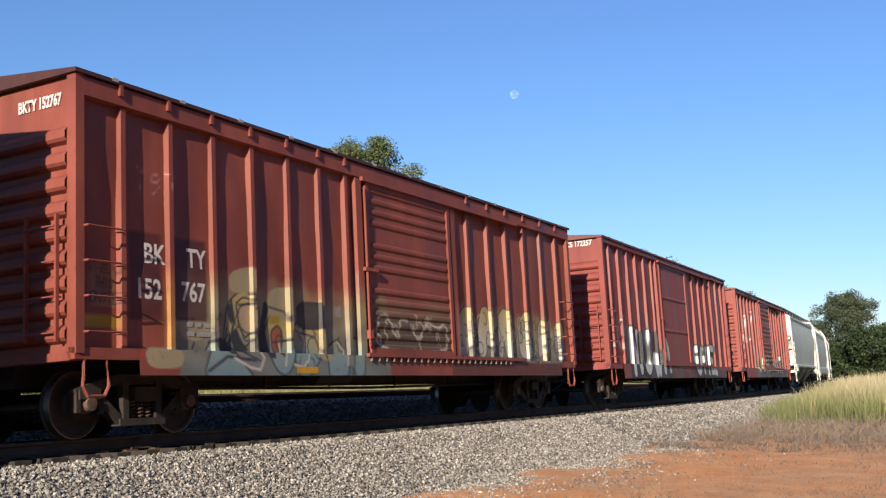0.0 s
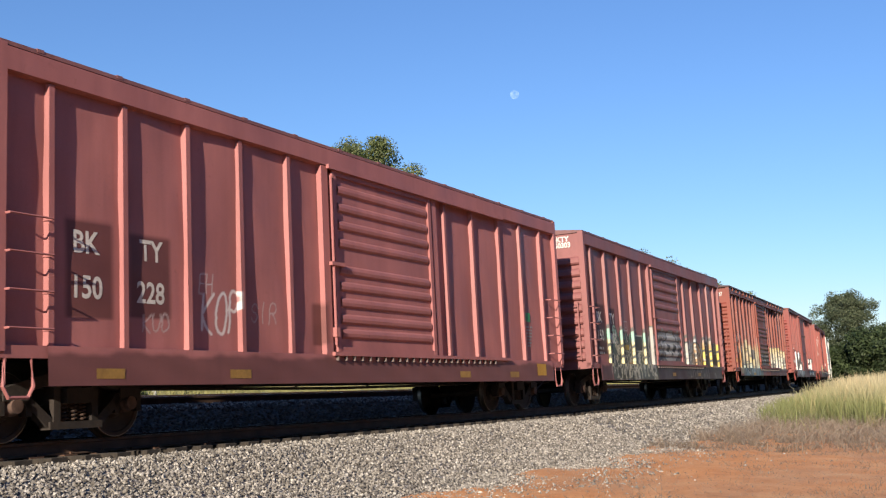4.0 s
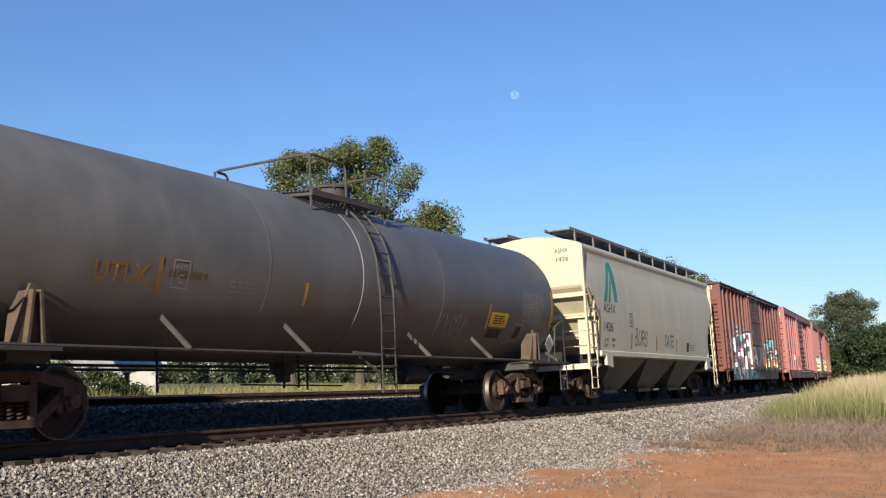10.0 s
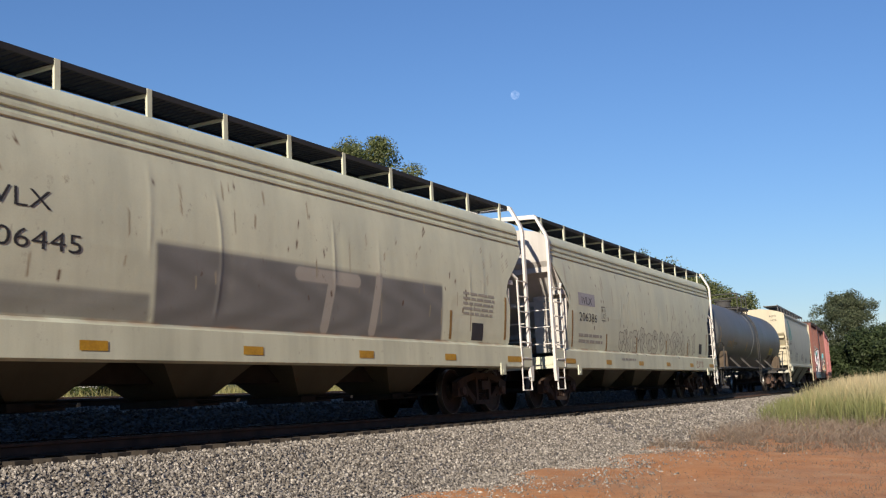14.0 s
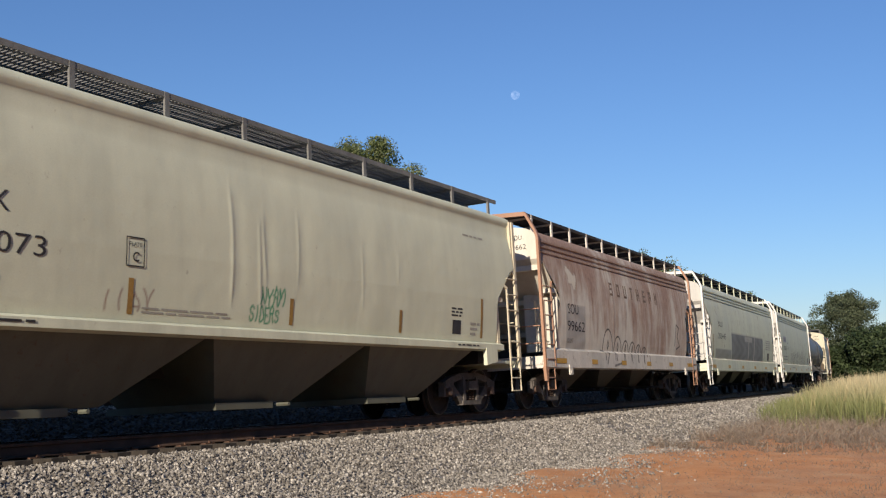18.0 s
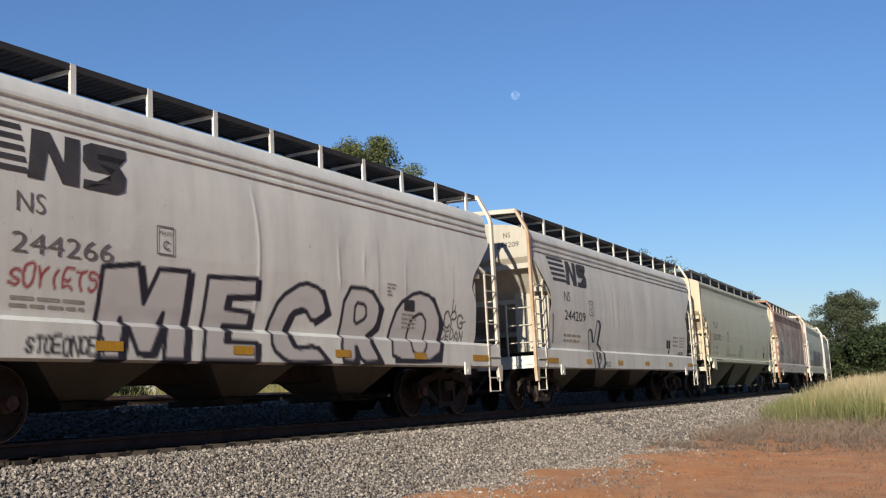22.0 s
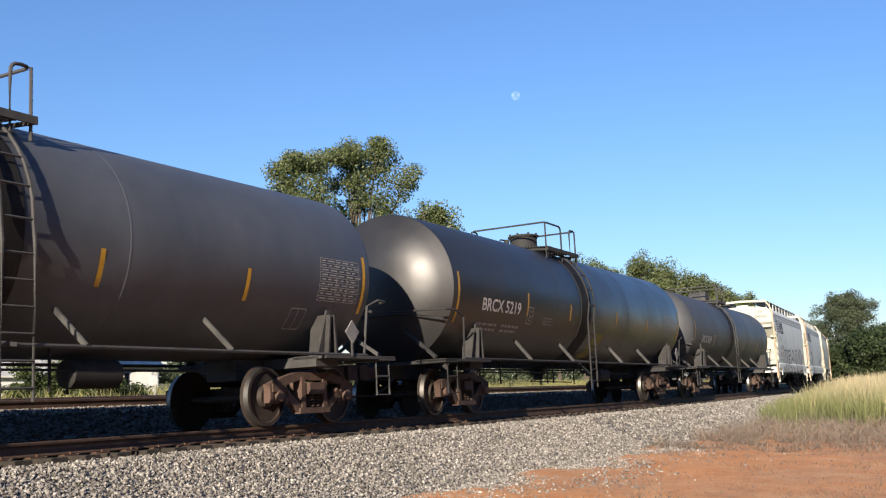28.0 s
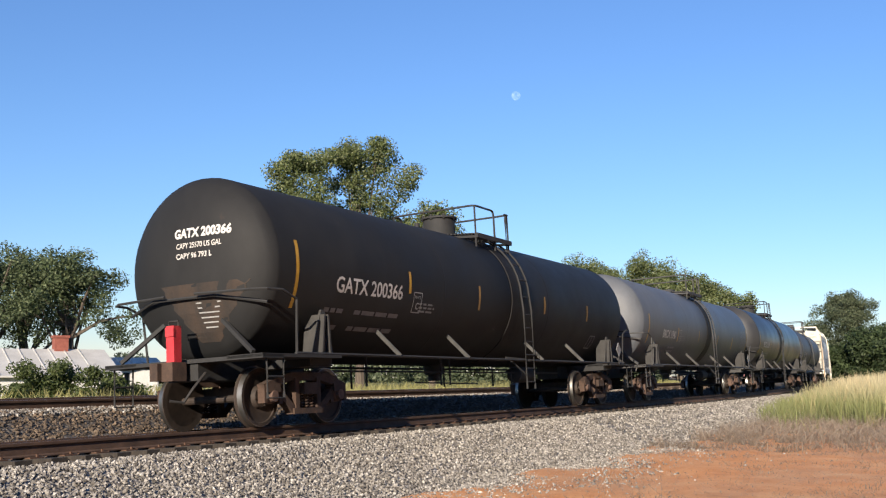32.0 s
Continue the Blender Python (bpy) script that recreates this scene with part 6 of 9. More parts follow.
    lad.beam((ladder_x, -1.55, 1.08), (ladder_x - 0.7, -1.3, 1.14), 0.05, 0.05).beam((ladder_x - 0.22, -1.56, 0.75), (ladder_x - 0.75, -1.45, 1.06), 0.03, 0.03)
    part("ladder", lad, iron, car)
    belt = Shape().disc_stack((ladder_x - 0.2, 0, zc), "x", [(-0.34, r + 0.001), (-0.335, r + 0.012), (-0.325, r + 0.014), (-0.31, r + 0.014), (0.35, r + 0.014), (0.365, r + 0.014), (0.375, r + 0.012), (0.38, r + 0.001)], 56)
    part("wear_band", belt, skin_m if rust_amount > 0.3 else M_band, car, "" if rust_amount > 0.3 else "dark oily band under the ladder", True)
    top = zc + r
    X0, X1, Y, Z = ladder_x + rails[0], ladder_x + rails[1], -1.03, top + 0.54
    pl = Shape()
    for x in (X0, (X0 + X1) / 2, X1):
        pl.beam((x, -1.08, top - 0.16), (x, -0.3, top - 0.1), 0.05, 0.05)
    pl.box(X0 - 0.05, X1 + 0.05, -1.1, -1.07, top - 0.18, top - 0.08)
    tp = part("top_platform", pl, iron, car)
    slat = Shape().box(X0, X1, -0.025, 0.025, top - 0.1, top - 0.07).mesh("slat", iron)
    for k in range(9):
        part("slat", slat, iron, tp, at=pose(0, -1.02 + 0.085 * k, 0.02 * k / 3))
    # two hoops round the manway that leave a gap over the ladder
    feet = top - 0.38

    def corner(p, a, b):
        """A rounded bend at p between the directions of a and b."""
        p, a, b = Vector(p), Vector(a), Vector(b)
        u, w = (a - p).normalized() * 0.13, (b - p).normalized() * 0.13
        return [p + u * (1 - t) ** 2 + w * t ** 2 for t in (0, 0.25, 0.5, 0.75, 1)]

    for e, xo, xi in ((-1, X0, ladder_x - 0.33), (1, X1, ladder_x + 0.3)):
        near, inner, far = (xo, Y, Z), (xi, Y, Z), (xo, -Y, Z)
        bar = [(xi, Y, feet)] + corner(inner, (xi, Y, feet), near) + corner(near, inner, far) + corner(far, near, (xo - e * 0.5, -Y, Z)) + corner((xo - e * 0.35, -Y, Z), far, (xo - e * 0.35, -Y, feet)) + [(xo - e * 0.35, -Y, feet)]
        rail = part("guard_rail", Shape().pipe(bar, 0.024, 7), iron, car)
        for y in (Y, -Y):
            part("post", Shape().pipe([(xo, y, feet), (xo, y, Z)], 0.022, 6), iron, rail)
    mx = ladder_x + dome[0]
    if dome[1] == "round":
        mw = Shape().disc_stack((mx, 0, top - 0.06), "z", [(0, 0.36), (0.42, 0.36), (0.43, 0.41), (0.47, 0.41), (0.49, 0.34)], 24)
        mp = part("manway", mw, iron, car, "round manway with bolted lid", True)
        bolt = Shape().disc_stack((0, 0, 0), "z", [(0, 0.028), (0.12, 0.028)], 6).mesh("bolt", iron)
        for k in range(8):
            part("bolt", bolt, iron, mp, at=pose(mx + 0.37 * math.cos(k * 0.785), 0.37 * math.sin(k * 0.785), top + 0.34))
    elif dome[1] == "low":
        mw = Shape().disc_stack((mx, 0, top - 0.06), "z", [(0, 0.3), (0.12, 0.3), (0.13, 0.34), (0.17, 0.34), (0.19, 0.26)], 20)
        part("manway", mw, iron, car, "low round manway", True)
    else:
        mw = Shape().prism([(mx - 0.42, top - 0.1), (mx + 0.42, top - 0.1), (mx + 0.3, top + 0.34), (mx + 0.18, top + 0.42), (mx - 0.2, top + 0.42), (mx - 0.36, top + 0.3)], -0.38, 0.34)
        mp = part("fittings_hood", mw, iron, car, "sheet steel hood over the fittings")
        part("hinge", Shape().pipe([(mx + 0.31, -0.4, top + 0.3), (mx + 0.41, -0.4, top - 0.08)], 0.03, 6), iron, mp)
    v = Shape().disc_stack((mx - 0.75, 0.15, top - 0.05), "z", [(0, 0.12), (0.16, 0.12), (0.17, 0.06), (0.27, 0.06)], 12)
    part("relief_valve", v, iron, car, "", True)
    ov = Shape().disc_stack((-0.6, 0, 0.72), "z", [(0, 0.13), (0.12, 0.13), (0.14, 0.2), (0.36, 0.24)], 14)
    part("outlet_valve", ov, iron, car, "", True)
    rod = Shape()
    for y in (-0.55, 0.5):
        rod.pipe([(-tx + 1.1, y, 0.88 if y < 0 else 0.94), (tx - 1.1, y, 0.86 if y < 0 else 0.94)], 0.016, 5)
        for x in (-4.2, -1.3, -0.9, 2.2) if y < 0 else (-3.1, 0.8, 3.4):
            rod.beam((x, y, 0.6), (x, y, 1.15), 0.03, 0.03)
    rod.pipe([(-2.4, -0.55, 0.66), (0.4, -0.55, 0.62)], 0.014, 5)
    part("brake_rigging", rod, M_black, car)
    at = Shape().disc_stack((2.9, -0.5, 0.82), "x", [(-0.45, 0.1), (-0.4, 0.19), (0.4, 0.19), (0.45, 0.1)], 12)
    part("air_tank", at, M_black, car, "", True)
    couplers(car, half + 0.35, gaps[0] / 2 - 0.35, gaps[1] / 2 - 0.35)
    for e in (-1, 1):
        truck(car, e * tx, 0.457, 1.8, M_rusty if base[0] > 0.04 else None)
    for x, z0, z1, mat in strips:
        part("reflective_strip", plate(x - 0.04, x + 0.04, z0, z1, skin), mat, car, "yellow reflective strip")
    lettering(number[0], number[1], M_white if len(number) < 6 else number[5], car, number[2], number[3], skin, 0.006, 0.8, width=number[4])
    for x0, x1, z0, z1, n, mat in texts:
        bars(car, mat, x0, x1, z0, z1, skin, n, int(100 * x1 + 50))
    if data_x is not None:
        if base[0] > 0.022:
            data_box(car, data_x, 1.95, skin)
        sprayed(car, [[(data_x - 1.1, 1.5), (data_x - 1.1, 1.8), (data_x - 0.72, 1.8), (data_x - 0.72, 1.5), (data_x - 1.1, 1.5)], [(data_x - 0.91, 1.5), (data_x - 0.91, 1.8)]], 0.018, M_greytext, skin, "stencil_box")
        bars(car, M_dim, -3.6, -3.0, 1.9, 2.1, skin, 3, 31)
        clearance_box(car, M_greytext, number[2] + number[4] + 0.42, 1.92, skin)
        part("placard", Shape().prism([(0, -0.19), (0.19, 0), (0, 0.19), (-0.19, 0)], -1.58, -1.56).mesh("placard", M_dim), M_dim, car, "grey diamond placard holder", at=pose(tx + 0.42, 0, 1.45))
        part("placard_post", Shape().beam((tx + 0.42, -1.56, 1.06), (tx + 0.42, -1.56, 1.3), 0.03, 0.03), iron, car)
    if yellow_patch:
        part("paint_patch", plate(yellow_patch - 0.35, yellow_patch + 0.35, 1.25, 1.85, skin, lean=0.5), mottled("yellow spill", (0.22, 0.20, 0.02), (0.35, 0.31, 0.03), 3, 0.6, 30), car, "faded yellow painted patch")
    return car, skin


def data_box(car, x, z, skin):
    """A ruled table of test dates that cannot be read."""
    s = Shape()
    for i in range(10):
        zz = z + 0.075 * i
        p = plate(x - 0.55, x + 0.55, zz, zz + 0.009, skin, rows=1)
        s.add(p.v, p.f)
        if i < 9:
            xx = x - 0.5
            k = random.Random(i)
            while xx < x + 0.45:
                w = k.uniform(0.08, 0.2)
                p = plate(xx, xx + w, zz + 0.032, zz + 0.052, skin, rows=1)
                s.add(p.v, p.f)
                xx += w + 0.06
    for xx in (x - 0.55, x - 0.1, x + 0.2, x + 0.54):
        p = plate(xx, xx + 0.012, z, z + 0.68, skin, rows=6)
        s.add(p.v, p.f)
    part("data_panel", s, M_greytext, car, "ruled white table of test dates")

# ================= the train, first wagon to last =================
TRAVEL = [0.0, 8.65, 17.31, 25.96, 34.61, 43.26, 51.9, 60.54, 69.16, 77.77, 86.37, 94.96, 103.52, 112.01, 120.45, 128.83, 137.15, 145.42, 153.62,
          161.8, 169.98, 178.17, 186.37, 194.58, 202.79, 211.01, 219.21, 227.36, 235.48, 243.55, 251.57, 259.56, 267.49]
ENDS = [(97.0, 112.5), (79.4, 95.0), (62.0, 77.4), (44.3, 59.7), (26.7, 42.2), (8.4, 24.15), (-9.4, 6.3), (-27.3, -11.3), (-45.2, -29.5), (-61.2, -46.9), (-79.6, -63.1),
        (-97.66, -81.0), (-115.6, -99.05), (-131.4, -117.4), (-148.75, -132.8), (-164.7, -150.1), (-180.8, -166.6), (-198.6, -182.6), (-217.6, -201.0), (-236.9, -220.5), (-255.1, -239.1)]


def on_track(s):
    p = rail_point(s, 0, 0)
    return pose(p[0], p[1], p[2], 0, 0, math.degrees(s / RAD)) @ pose(0, 0, 0, math.degrees(-CANT))


def span(i):
    """Half length of the i-th wagon and the gaps behind and before it."""
    a, b = ENDS[i]
    back = a - ENDS[i + 1][1] if i + 1 < len(ENDS) else 1.9
    front = ENDS[i - 1][0] - b if i else 2.0
    return (b - a) / 2, (back, front)


CREAM, PALE, WHITE_C = (0.71, 0.74, 0.575), (0.68, 0.71, 0.61), (0.78, 0.77, 0.72)
RUST = (0.12, 0.05, 0.025)
CARS = []

# two pale hoppers and a cream one at the head
for i, kind, col in ((0, "round", PALE), (1, "round", PALE), (2, "smooth", PALE)):
    h, g = span(i)
    c, _ = hopper("pale grey covered hopper with a white end frame", h, g, col, RUST, kind, 3, frame_c=WHITE_C)
    CARS.append(c)

# red boxcars
POSTS_A, POSTS_B = (-7.12, -6.27, -5.42, -4.57, -3.7, -2.87, -2.1), (2.33, 3.28, 4.18, 5.13, 6.1, 7.03)
BLK, WHT = (0.015, 0.015, 0.018), (0.62, 0.62, 0.62)
h, g = span(3)
sp = Paint().patch(-3.6, 5.6, 0.62, 1.5, (0.10, 0.10, 0.10), (0.07, 0.06, 0.05), 0.08, 1.0, 0.8)
sp.piece("USN", -3.4, 0.95, 3.6, 0.75, 3, 0.2, [(0.62, 0.5, 0.16), (0.66, 0.62, 0.5)], BLK, (0.8, 1.7)).piece("SK", 2.2, 0.9, 2.2, 0.7, 5, 0.18, [WHT], BLK)
sp.strokes(letters("MUTI", -6.4, 2.2, 4.2, 1.3, 9), 0.05, (0.55, 0.45, 0.42))
c = boxcar("red steel boxcar with small white and yellow graffiti", h, g, (0.29, 0.066, 0.05), RUST, POSTS_A, POSTS_B, (-1.5, 1.5), 0.14, sp, 0.66)
CARS.append(c)

h, g = span(4)
sp = Paint().patch(-6.0, -1.2, 0.62, 1.35, (0.05, 0.05, 0.055), None, 0.12, 2.0, 0.75).patch(-1.2, 6.6, 0.62, 0.95, (0.05, 0.05, 0.055), None, 0.06, 3.0, 0.6)
sp.piece("NUWA", -5.7, 0.85, 4.3, 1.15, 12, 0.27, [WHT], BLK, None, (0.06, 0.06, 0.07)).piece("SHE", 1.7, 0.85, 3.5, 0.9, 14, 0.24, [WHT], BLK, None, (0.05, 0.05, 0.06))
sp.strokes(letters("ZKE", -7.2, 1.5, 1.3, 0.9, 15), 0.045, (0.35, 0.3, 0.3))
c = boxcar("dark red steel boxcar with white block graffiti low on its side", h, g, (0.25, 0.053, 0.043), RUST, POSTS_A, (1.6, *POSTS_B), (-2.1, 1.2), 0.14, sp, 0.66, end_text="CS 172257", plain_door=True, top=4.5, drop=-0.02)
CARS.append(c)

h, g = span(5)
INK = (0.03, 0.035, 0.05)
sp = Paint().patch(-6.2, -0.9, 0.6, 2.2, (0.13, 0.19, 0.21), (0.42, 0.34, 0.17), 0.06, 0.4, 0.9, 0.45).patch(1.65, 7.4, 1.0, 2.15, (0.22, 0.23, 0.21), (0.42, 0.34, 0.18), 0.08, 2.2, 0.9, 0.4).patch(-1.4, 1.5, 1.1, 2.2, (0.045, 0.035, 0.03), (0.26, 0.19, 0.11), 0.05, 5.0, 0.9, 0.5).patch(-6.36, -6.12, 1.0, 2.15, (0.46, 0.26, 0.08), (0.40, 0.17, 0.06), 0.04, 1.0, 0.9, 0.4)
SKYISH = [(0.15, 0.24, 0.29), (0.22, 0.30, 0.30), (0.40, 0.33, 0.15), (0.44, 0.35, 0.15)]
for text in ("-5.75,0.66 -5.48,1.21 -5.24,1.26 -4.87,0.9 -4.58,0.66", "-5.2,1.2 -5.1,1.75 -4.8,1.95 -4.5,1.9 -4.4,1.5 -4.6,1.2 -4.9,1.05", "-4.22,1.49 -4.1,1.66 -3.86,1.71 -3.68,1.56 -3.61,1.31 -3.68,0.92 -3.89,0.72 -4.13,0.8 -4.33,1.15",
             "-3.5,1.6 -2.83,1.6 -2.76,1.39 -2.96,1.03 -3.32,0.7 -3.57,0.72 -3.68,1.02", "-2.78,1.13 -2.4,1.35 -2.2,1.14 -2.24,0.67 -2.8,0.67", "-2.1,0.7 -1.95,1.4 -1.7,1.3 -1.75,0.7"):
    sp.shape(text, SKYISH, INK, 0.03, (0.66, 1.8), 2)
sp.shape("-4.12,1.39 -3.94,1.5 -3.81,1.36 -3.89,1.01 -4.08,1.11", (0.30, 0.10, 0.06), INK, 0.03).shape("-4.91,1.74 -4.75,1.86 -4.55,1.83 -4.48,1.64 -4.56,1.42 -4.67,1.34 -4.82,1.46", (0.52, 0.40, 0.19), INK, 0.03, rounds=2).strokes([[(-5.0, 1.8), (-4.95, 1.5), (-5.05, 1.2)], [(-4.5, 1.9), (-4.42, 1.6), (-4.5, 1.3)], [(-5.6, 0.8), (-5.2, 1.0), (-4.6, 0.95)]], 0.045, INK)
for text in ("1.86,1.9 2.3,2.2 2.55,1.8 2.22,1.08 1.9,1.1", "2.72,1.7 2.9,2.15 3.2,2.2 3.5,1.8 3.45,1.08 3.2,1.4 3.0,1.08 2.75,1.1", "3.7,2.0 4.1,2.25 4.4,1.9 4.3,1.5 4.5,1.08 4.1,1.1 4.0,1.5 3.9,1.08 3.7,1.1", "4.7,1.9 5.1,2.2 5.5,2.1 5.3,1.8 5.6,1.2 5.2,1.08 4.75,1.15", "5.8,1.08 5.85,1.9 6.1,2.1 6.2,1.6 6.4,2.1 6.6,1.9 6.5,1.1 6.2,1.3", "6.8,1.9 7.2,2.1 7.45,1.9 7.4,1.1 6.85,1.1"):
    sp.shape(text, [(0.46, 0.46, 0.44), (0.48, 0.45, 0.35), (0.46, 0.36, 0.16)], INK, 0.03, (1.05, 2.1), 2)
sp.tangle(1.9, 7.2, 1.1, 1.9, 34, 3, 0.025, [INK, (0.50, 0.44, 0.30), INK]).tangle(-5.6, -1.9, 0.75, 1.6, 16, 13, 0.022, [INK])
sp.shape("-1.3,1.15 -1.25,1.75 -0.9,1.8 -0.6,1.3 -0.5,1.75 -0.1,1.7 0.1,1.3 0.5,1.75 0.9,1.6 1.2,1.75 1.3,1.15", (0.11, 0.075, 0.05), (0.48, 0.44, 0.36), 0.05, rounds=2).tangle(-1.3, 1.3, 1.18, 1.75, 12, 24, 0.035, [(0.46, 0.42, 0.34), (0.08, 0.05, 0.04)])
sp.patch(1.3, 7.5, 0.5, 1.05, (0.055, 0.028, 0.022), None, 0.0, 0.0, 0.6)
# cream fields, heavy dark strokes and pale outlines over them
for text in ("-5.03,2.21 -4.45,2.34 -4.47,1.93 -5.04,1.89", "-4.14,2.03 -3.56,2.09 -3.58,1.6 -4.16,1.54", "-6.03,1.51 -5.48,1.56 -5.44,1.35 -5.68,1.19 -6.04,1.24", "-3.05,1.37 -2.67,1.42 -2.63,0.98 -3.01,0.97", "-6.79,1.1 -6.08,1.1 -6.09,0.83 -6.72,0.82"):
    sp.shape(text, (0.34, 0.285, 0.175), rounds=2)
for text in ("-4.26,1.86 -4.14,1.75 -4.26,1.47 -4.18,1.16 -4.11,0.99 -4.28,0.98 -4.43,1.22 -4.34,1.57", "-5.06,1.27 -4.9,1.44 -4.8,1.25 -4.6,1.09 -4.91,1.05", "-5.09,1.73 -4.99,1.76 -4.94,1.6 -5,1.44 -5.08,1.53", "-5.46,1.19 -5.3,1.26 -5.01,1.08 -5.06,1.01", "-3.45,1.88 -2.74,1.9 -2.76,1.46 -3.44,1.44"):
    sp.shape(text, (0.035, 0.04, 0.05), rounds=1)
sp.shape("-4.81,1.74 -4.39,1.78 -4.36,1.53 -4.6,1.32 -4.8,1.41 -4.87,1.57", (0.42, 0.33, 0.21), INK, 0.025, rounds=2)
sp.strokes([[(-5.06, 0.98), (-4.72, 0.85), (-4.51, 0.82), (-4.4, 0.99), (-4.5, 1.09)], [(-3.35, 1.47), (-3.25, 1.26), (-3.32, 0.97), (-3.47, 0.86), (-3.68, 0.9)], [(-3.92, 1.24), (-3.87, 1.03), (-3.9, 0.89)], [(-2.41, 1.28), (-2.22, 1.14), (-2.24, 0.91)]], 0.035, (0.55, 0.53, 0.46)).strokes([[(-5.49, 1.19), (-5.25, 1.26), (-4.91, 1.08), (-4.5, 0.95)], [(-4.89, 1.77), (-4.85, 1.44), (-4.7, 1.28), (-4.49, 1.39)], [(-4.84, 1.74), (-4.58, 1.78), (-4.48, 1.69)], [(-4.15, 1.75), (-3.75, 1.7), (-3.65, 1.49)], [(-6.08, 1.48), (-5.76, 1.5)], [(-4.06, 1.23), (-3.6, 1.28)], [(-3.36, 1.4), (-2.99, 1.34), (-2.82, 1.01)], [(-5.77, 1.18), (-5.82, 1.09)]], 0.03, INK)
sp.strokes(letters("TSY", -6.85, 3.1, 0.75, 0.3, 25, 0.5), 0.016, (0.40, 0.30, 0.27)).patch(-6.98, -6.33, 1.42, 2.6, (0.085, 0.022, 0.024), None, 0.0, 0.0, 0.85).patch(-6.2, -5.46, 1.45, 2.6, (0.07, 0.02, 0.024), None, 0.0, 0.0, 0.85).patch(-7.75, -7.1, 1.3, 1.5, (0.42, 0.26, 0.03), None, 0.0, 0.0)
sp.patch(-7.6, -7.12, 1.56, 2.1, (0.30, 0.17, 0.11), (0.26, 0.12, 0.08), 0.02, 3.0, 0.85).strokes(letters("WHEN", -7.62, 1.98, 0.5, 0.12, 26), 0.014, (0.06, 0.03, 0.025)).strokes(letters("THIS", -7.5, 1.8, 0.3, 0.13, 27), 0.018, (0.03, 0.02, 0.02)).strokes(letters("MONSTER", -7.66, 1.62, 0.62, 0.13, 28), 0.018, (0.03, 0.02, 0.02)).patch(-3.44, -2.84, 1.46, 1.88, (0.075, 0.065, 0.06), None, 0.0, 0.0).patch(-4.2, -3.85, 1.48, 1.66, (0.40, 0.28, 0.04), None, 0.0, 0.0).patch(-1.82, -1.66, 1.98, 2.5, (0.5, 0.46, 0.44), None, 0.0, 0.0, 0.8).patch(-2.46, -2.2, 1.68, 1.9, (0.5, 0.48, 0.46), None, 0.02, 1.0, 0.7).patch(-7.1, -6.75, 0.98, 1.06, (0.5, 0.03, 0.05), None, 0, 0)
TX = [("BK", 0.36, -6.68, 2.18, 0.008), ("TY", 0.36, -5.89, 2.19, 0.008), ("152", 0.36, -6.84, 1.72, 0.008), ("767", 0.36, -6.01, 1.73, 0.008)]
c = boxcar("brick-red boxcar with cream and blue graffiti along its lower side", h, g, (0.225, 0.055, 0.037), RUST, POSTS_A, POSTS_B, (-1.47, 1.48), 0.27, sp, 0.74, TX, "BKTY 152767", 0.35, 0.55, brackets=True, roof_c=(-0.9, -0.15, -0.05), drop=0.13, inset=1.0)
bars(c, M_greytext, -5.95, -5.2, 1.2, 1.45, flat(-1.508), 2, 4)
part("reflective_strip", plate(-3.65, -3.1, 0.77, 0.87, flat(-1.612), rows=1), M_yellow, c)
CARS.append(c)

# two pinkish boxcars
POSTS_C, POSTS_D = (-7.26, -6.11, -4.96, -3.86, -2.71), (2.34, 3.54, 4.79, 5.89, 7.04)
h, g = span(6)
PANEL = (0.07, 0.022, 0.02)
sp = Paint().patch(-7.05, -6.2, 1.3, 2.68, PANEL, None, 0.0, 0.0, 0.97).patch(-6.0, -5.3, 1.55, 2.62, PANEL, None, 0.0, 0.0, 0.97)
sp.patch(-7.1, -6.2, 0.6, 1.05, (0.09, 0.04, 0.04), None, 0.02, 1.3, 0.9).patch(-6.2, -1.62, 0.6, 1.85, (0.085, 0.085, 0.06), (0.10, 0.15, 0.12), 0.14, 1.3).patch(-1.6, 1.3, 1.15, 2.15, (0.10, 0.09, 0.09), (0.30, 0.30, 0.29), 0.06, 4.0).patch(1.7, 7.4, 0.6, 1.95, (0.48, 0.34, 0.18), (0.40, 0.44, 0.46), 0.16, 2.7)
DK = (0.035, 0.045, 0.05)
sp.tangle(-6.1, -1.8, 0.68, 1.6, 70, 15, 0.05, [(0.56, 0.53, 0.40)]).tangle(-6.1, -1.8, 0.66, 1.8, 60, 19, 0.028, [DK, (0.64, 0.61, 0.50)]).tangle(-6.1, -1.8, 1.5, 1.95, 26, 5, 0.05, [(0.24, 0.42, 0.33), DK])
for x in (-6.11, -4.96, -3.86, -2.71):
    sp.strokes([[(x, 1.05), (x, 1.75)]], 0.14, (0.66, 0.60, 0.34)).strokes([[(x - 0.06, 1.2), (x + 0.06, 1.4)], [(x - 0.06, 1.5), (x + 0.06, 1.68)]], 0.05, DK).strokes([[(x, 1.78), (x, 1.95)]], 0.14, (0.28, 0.50, 0.40))
sp.tangle(-6.1, -1.8, 0.7, 1.5, 24, 17, 0.02, [DK]).shape("-3.53,1.46 -3.53,1.91 -2.87,1.91 -2.87,1.46", (0.05, 0.05, 0.045), (0.55, 0.54, 0.46), 0.03, rounds=0).shape("-4.65,1.46 -4.65,1.62 -4.21,1.62 -4.21,1.46", (0.45, 0.33, 0.06), DK, 0.02, rounds=0).patch(-4.5, -4.36, 1.48, 1.6, DK, None, 0, 0)
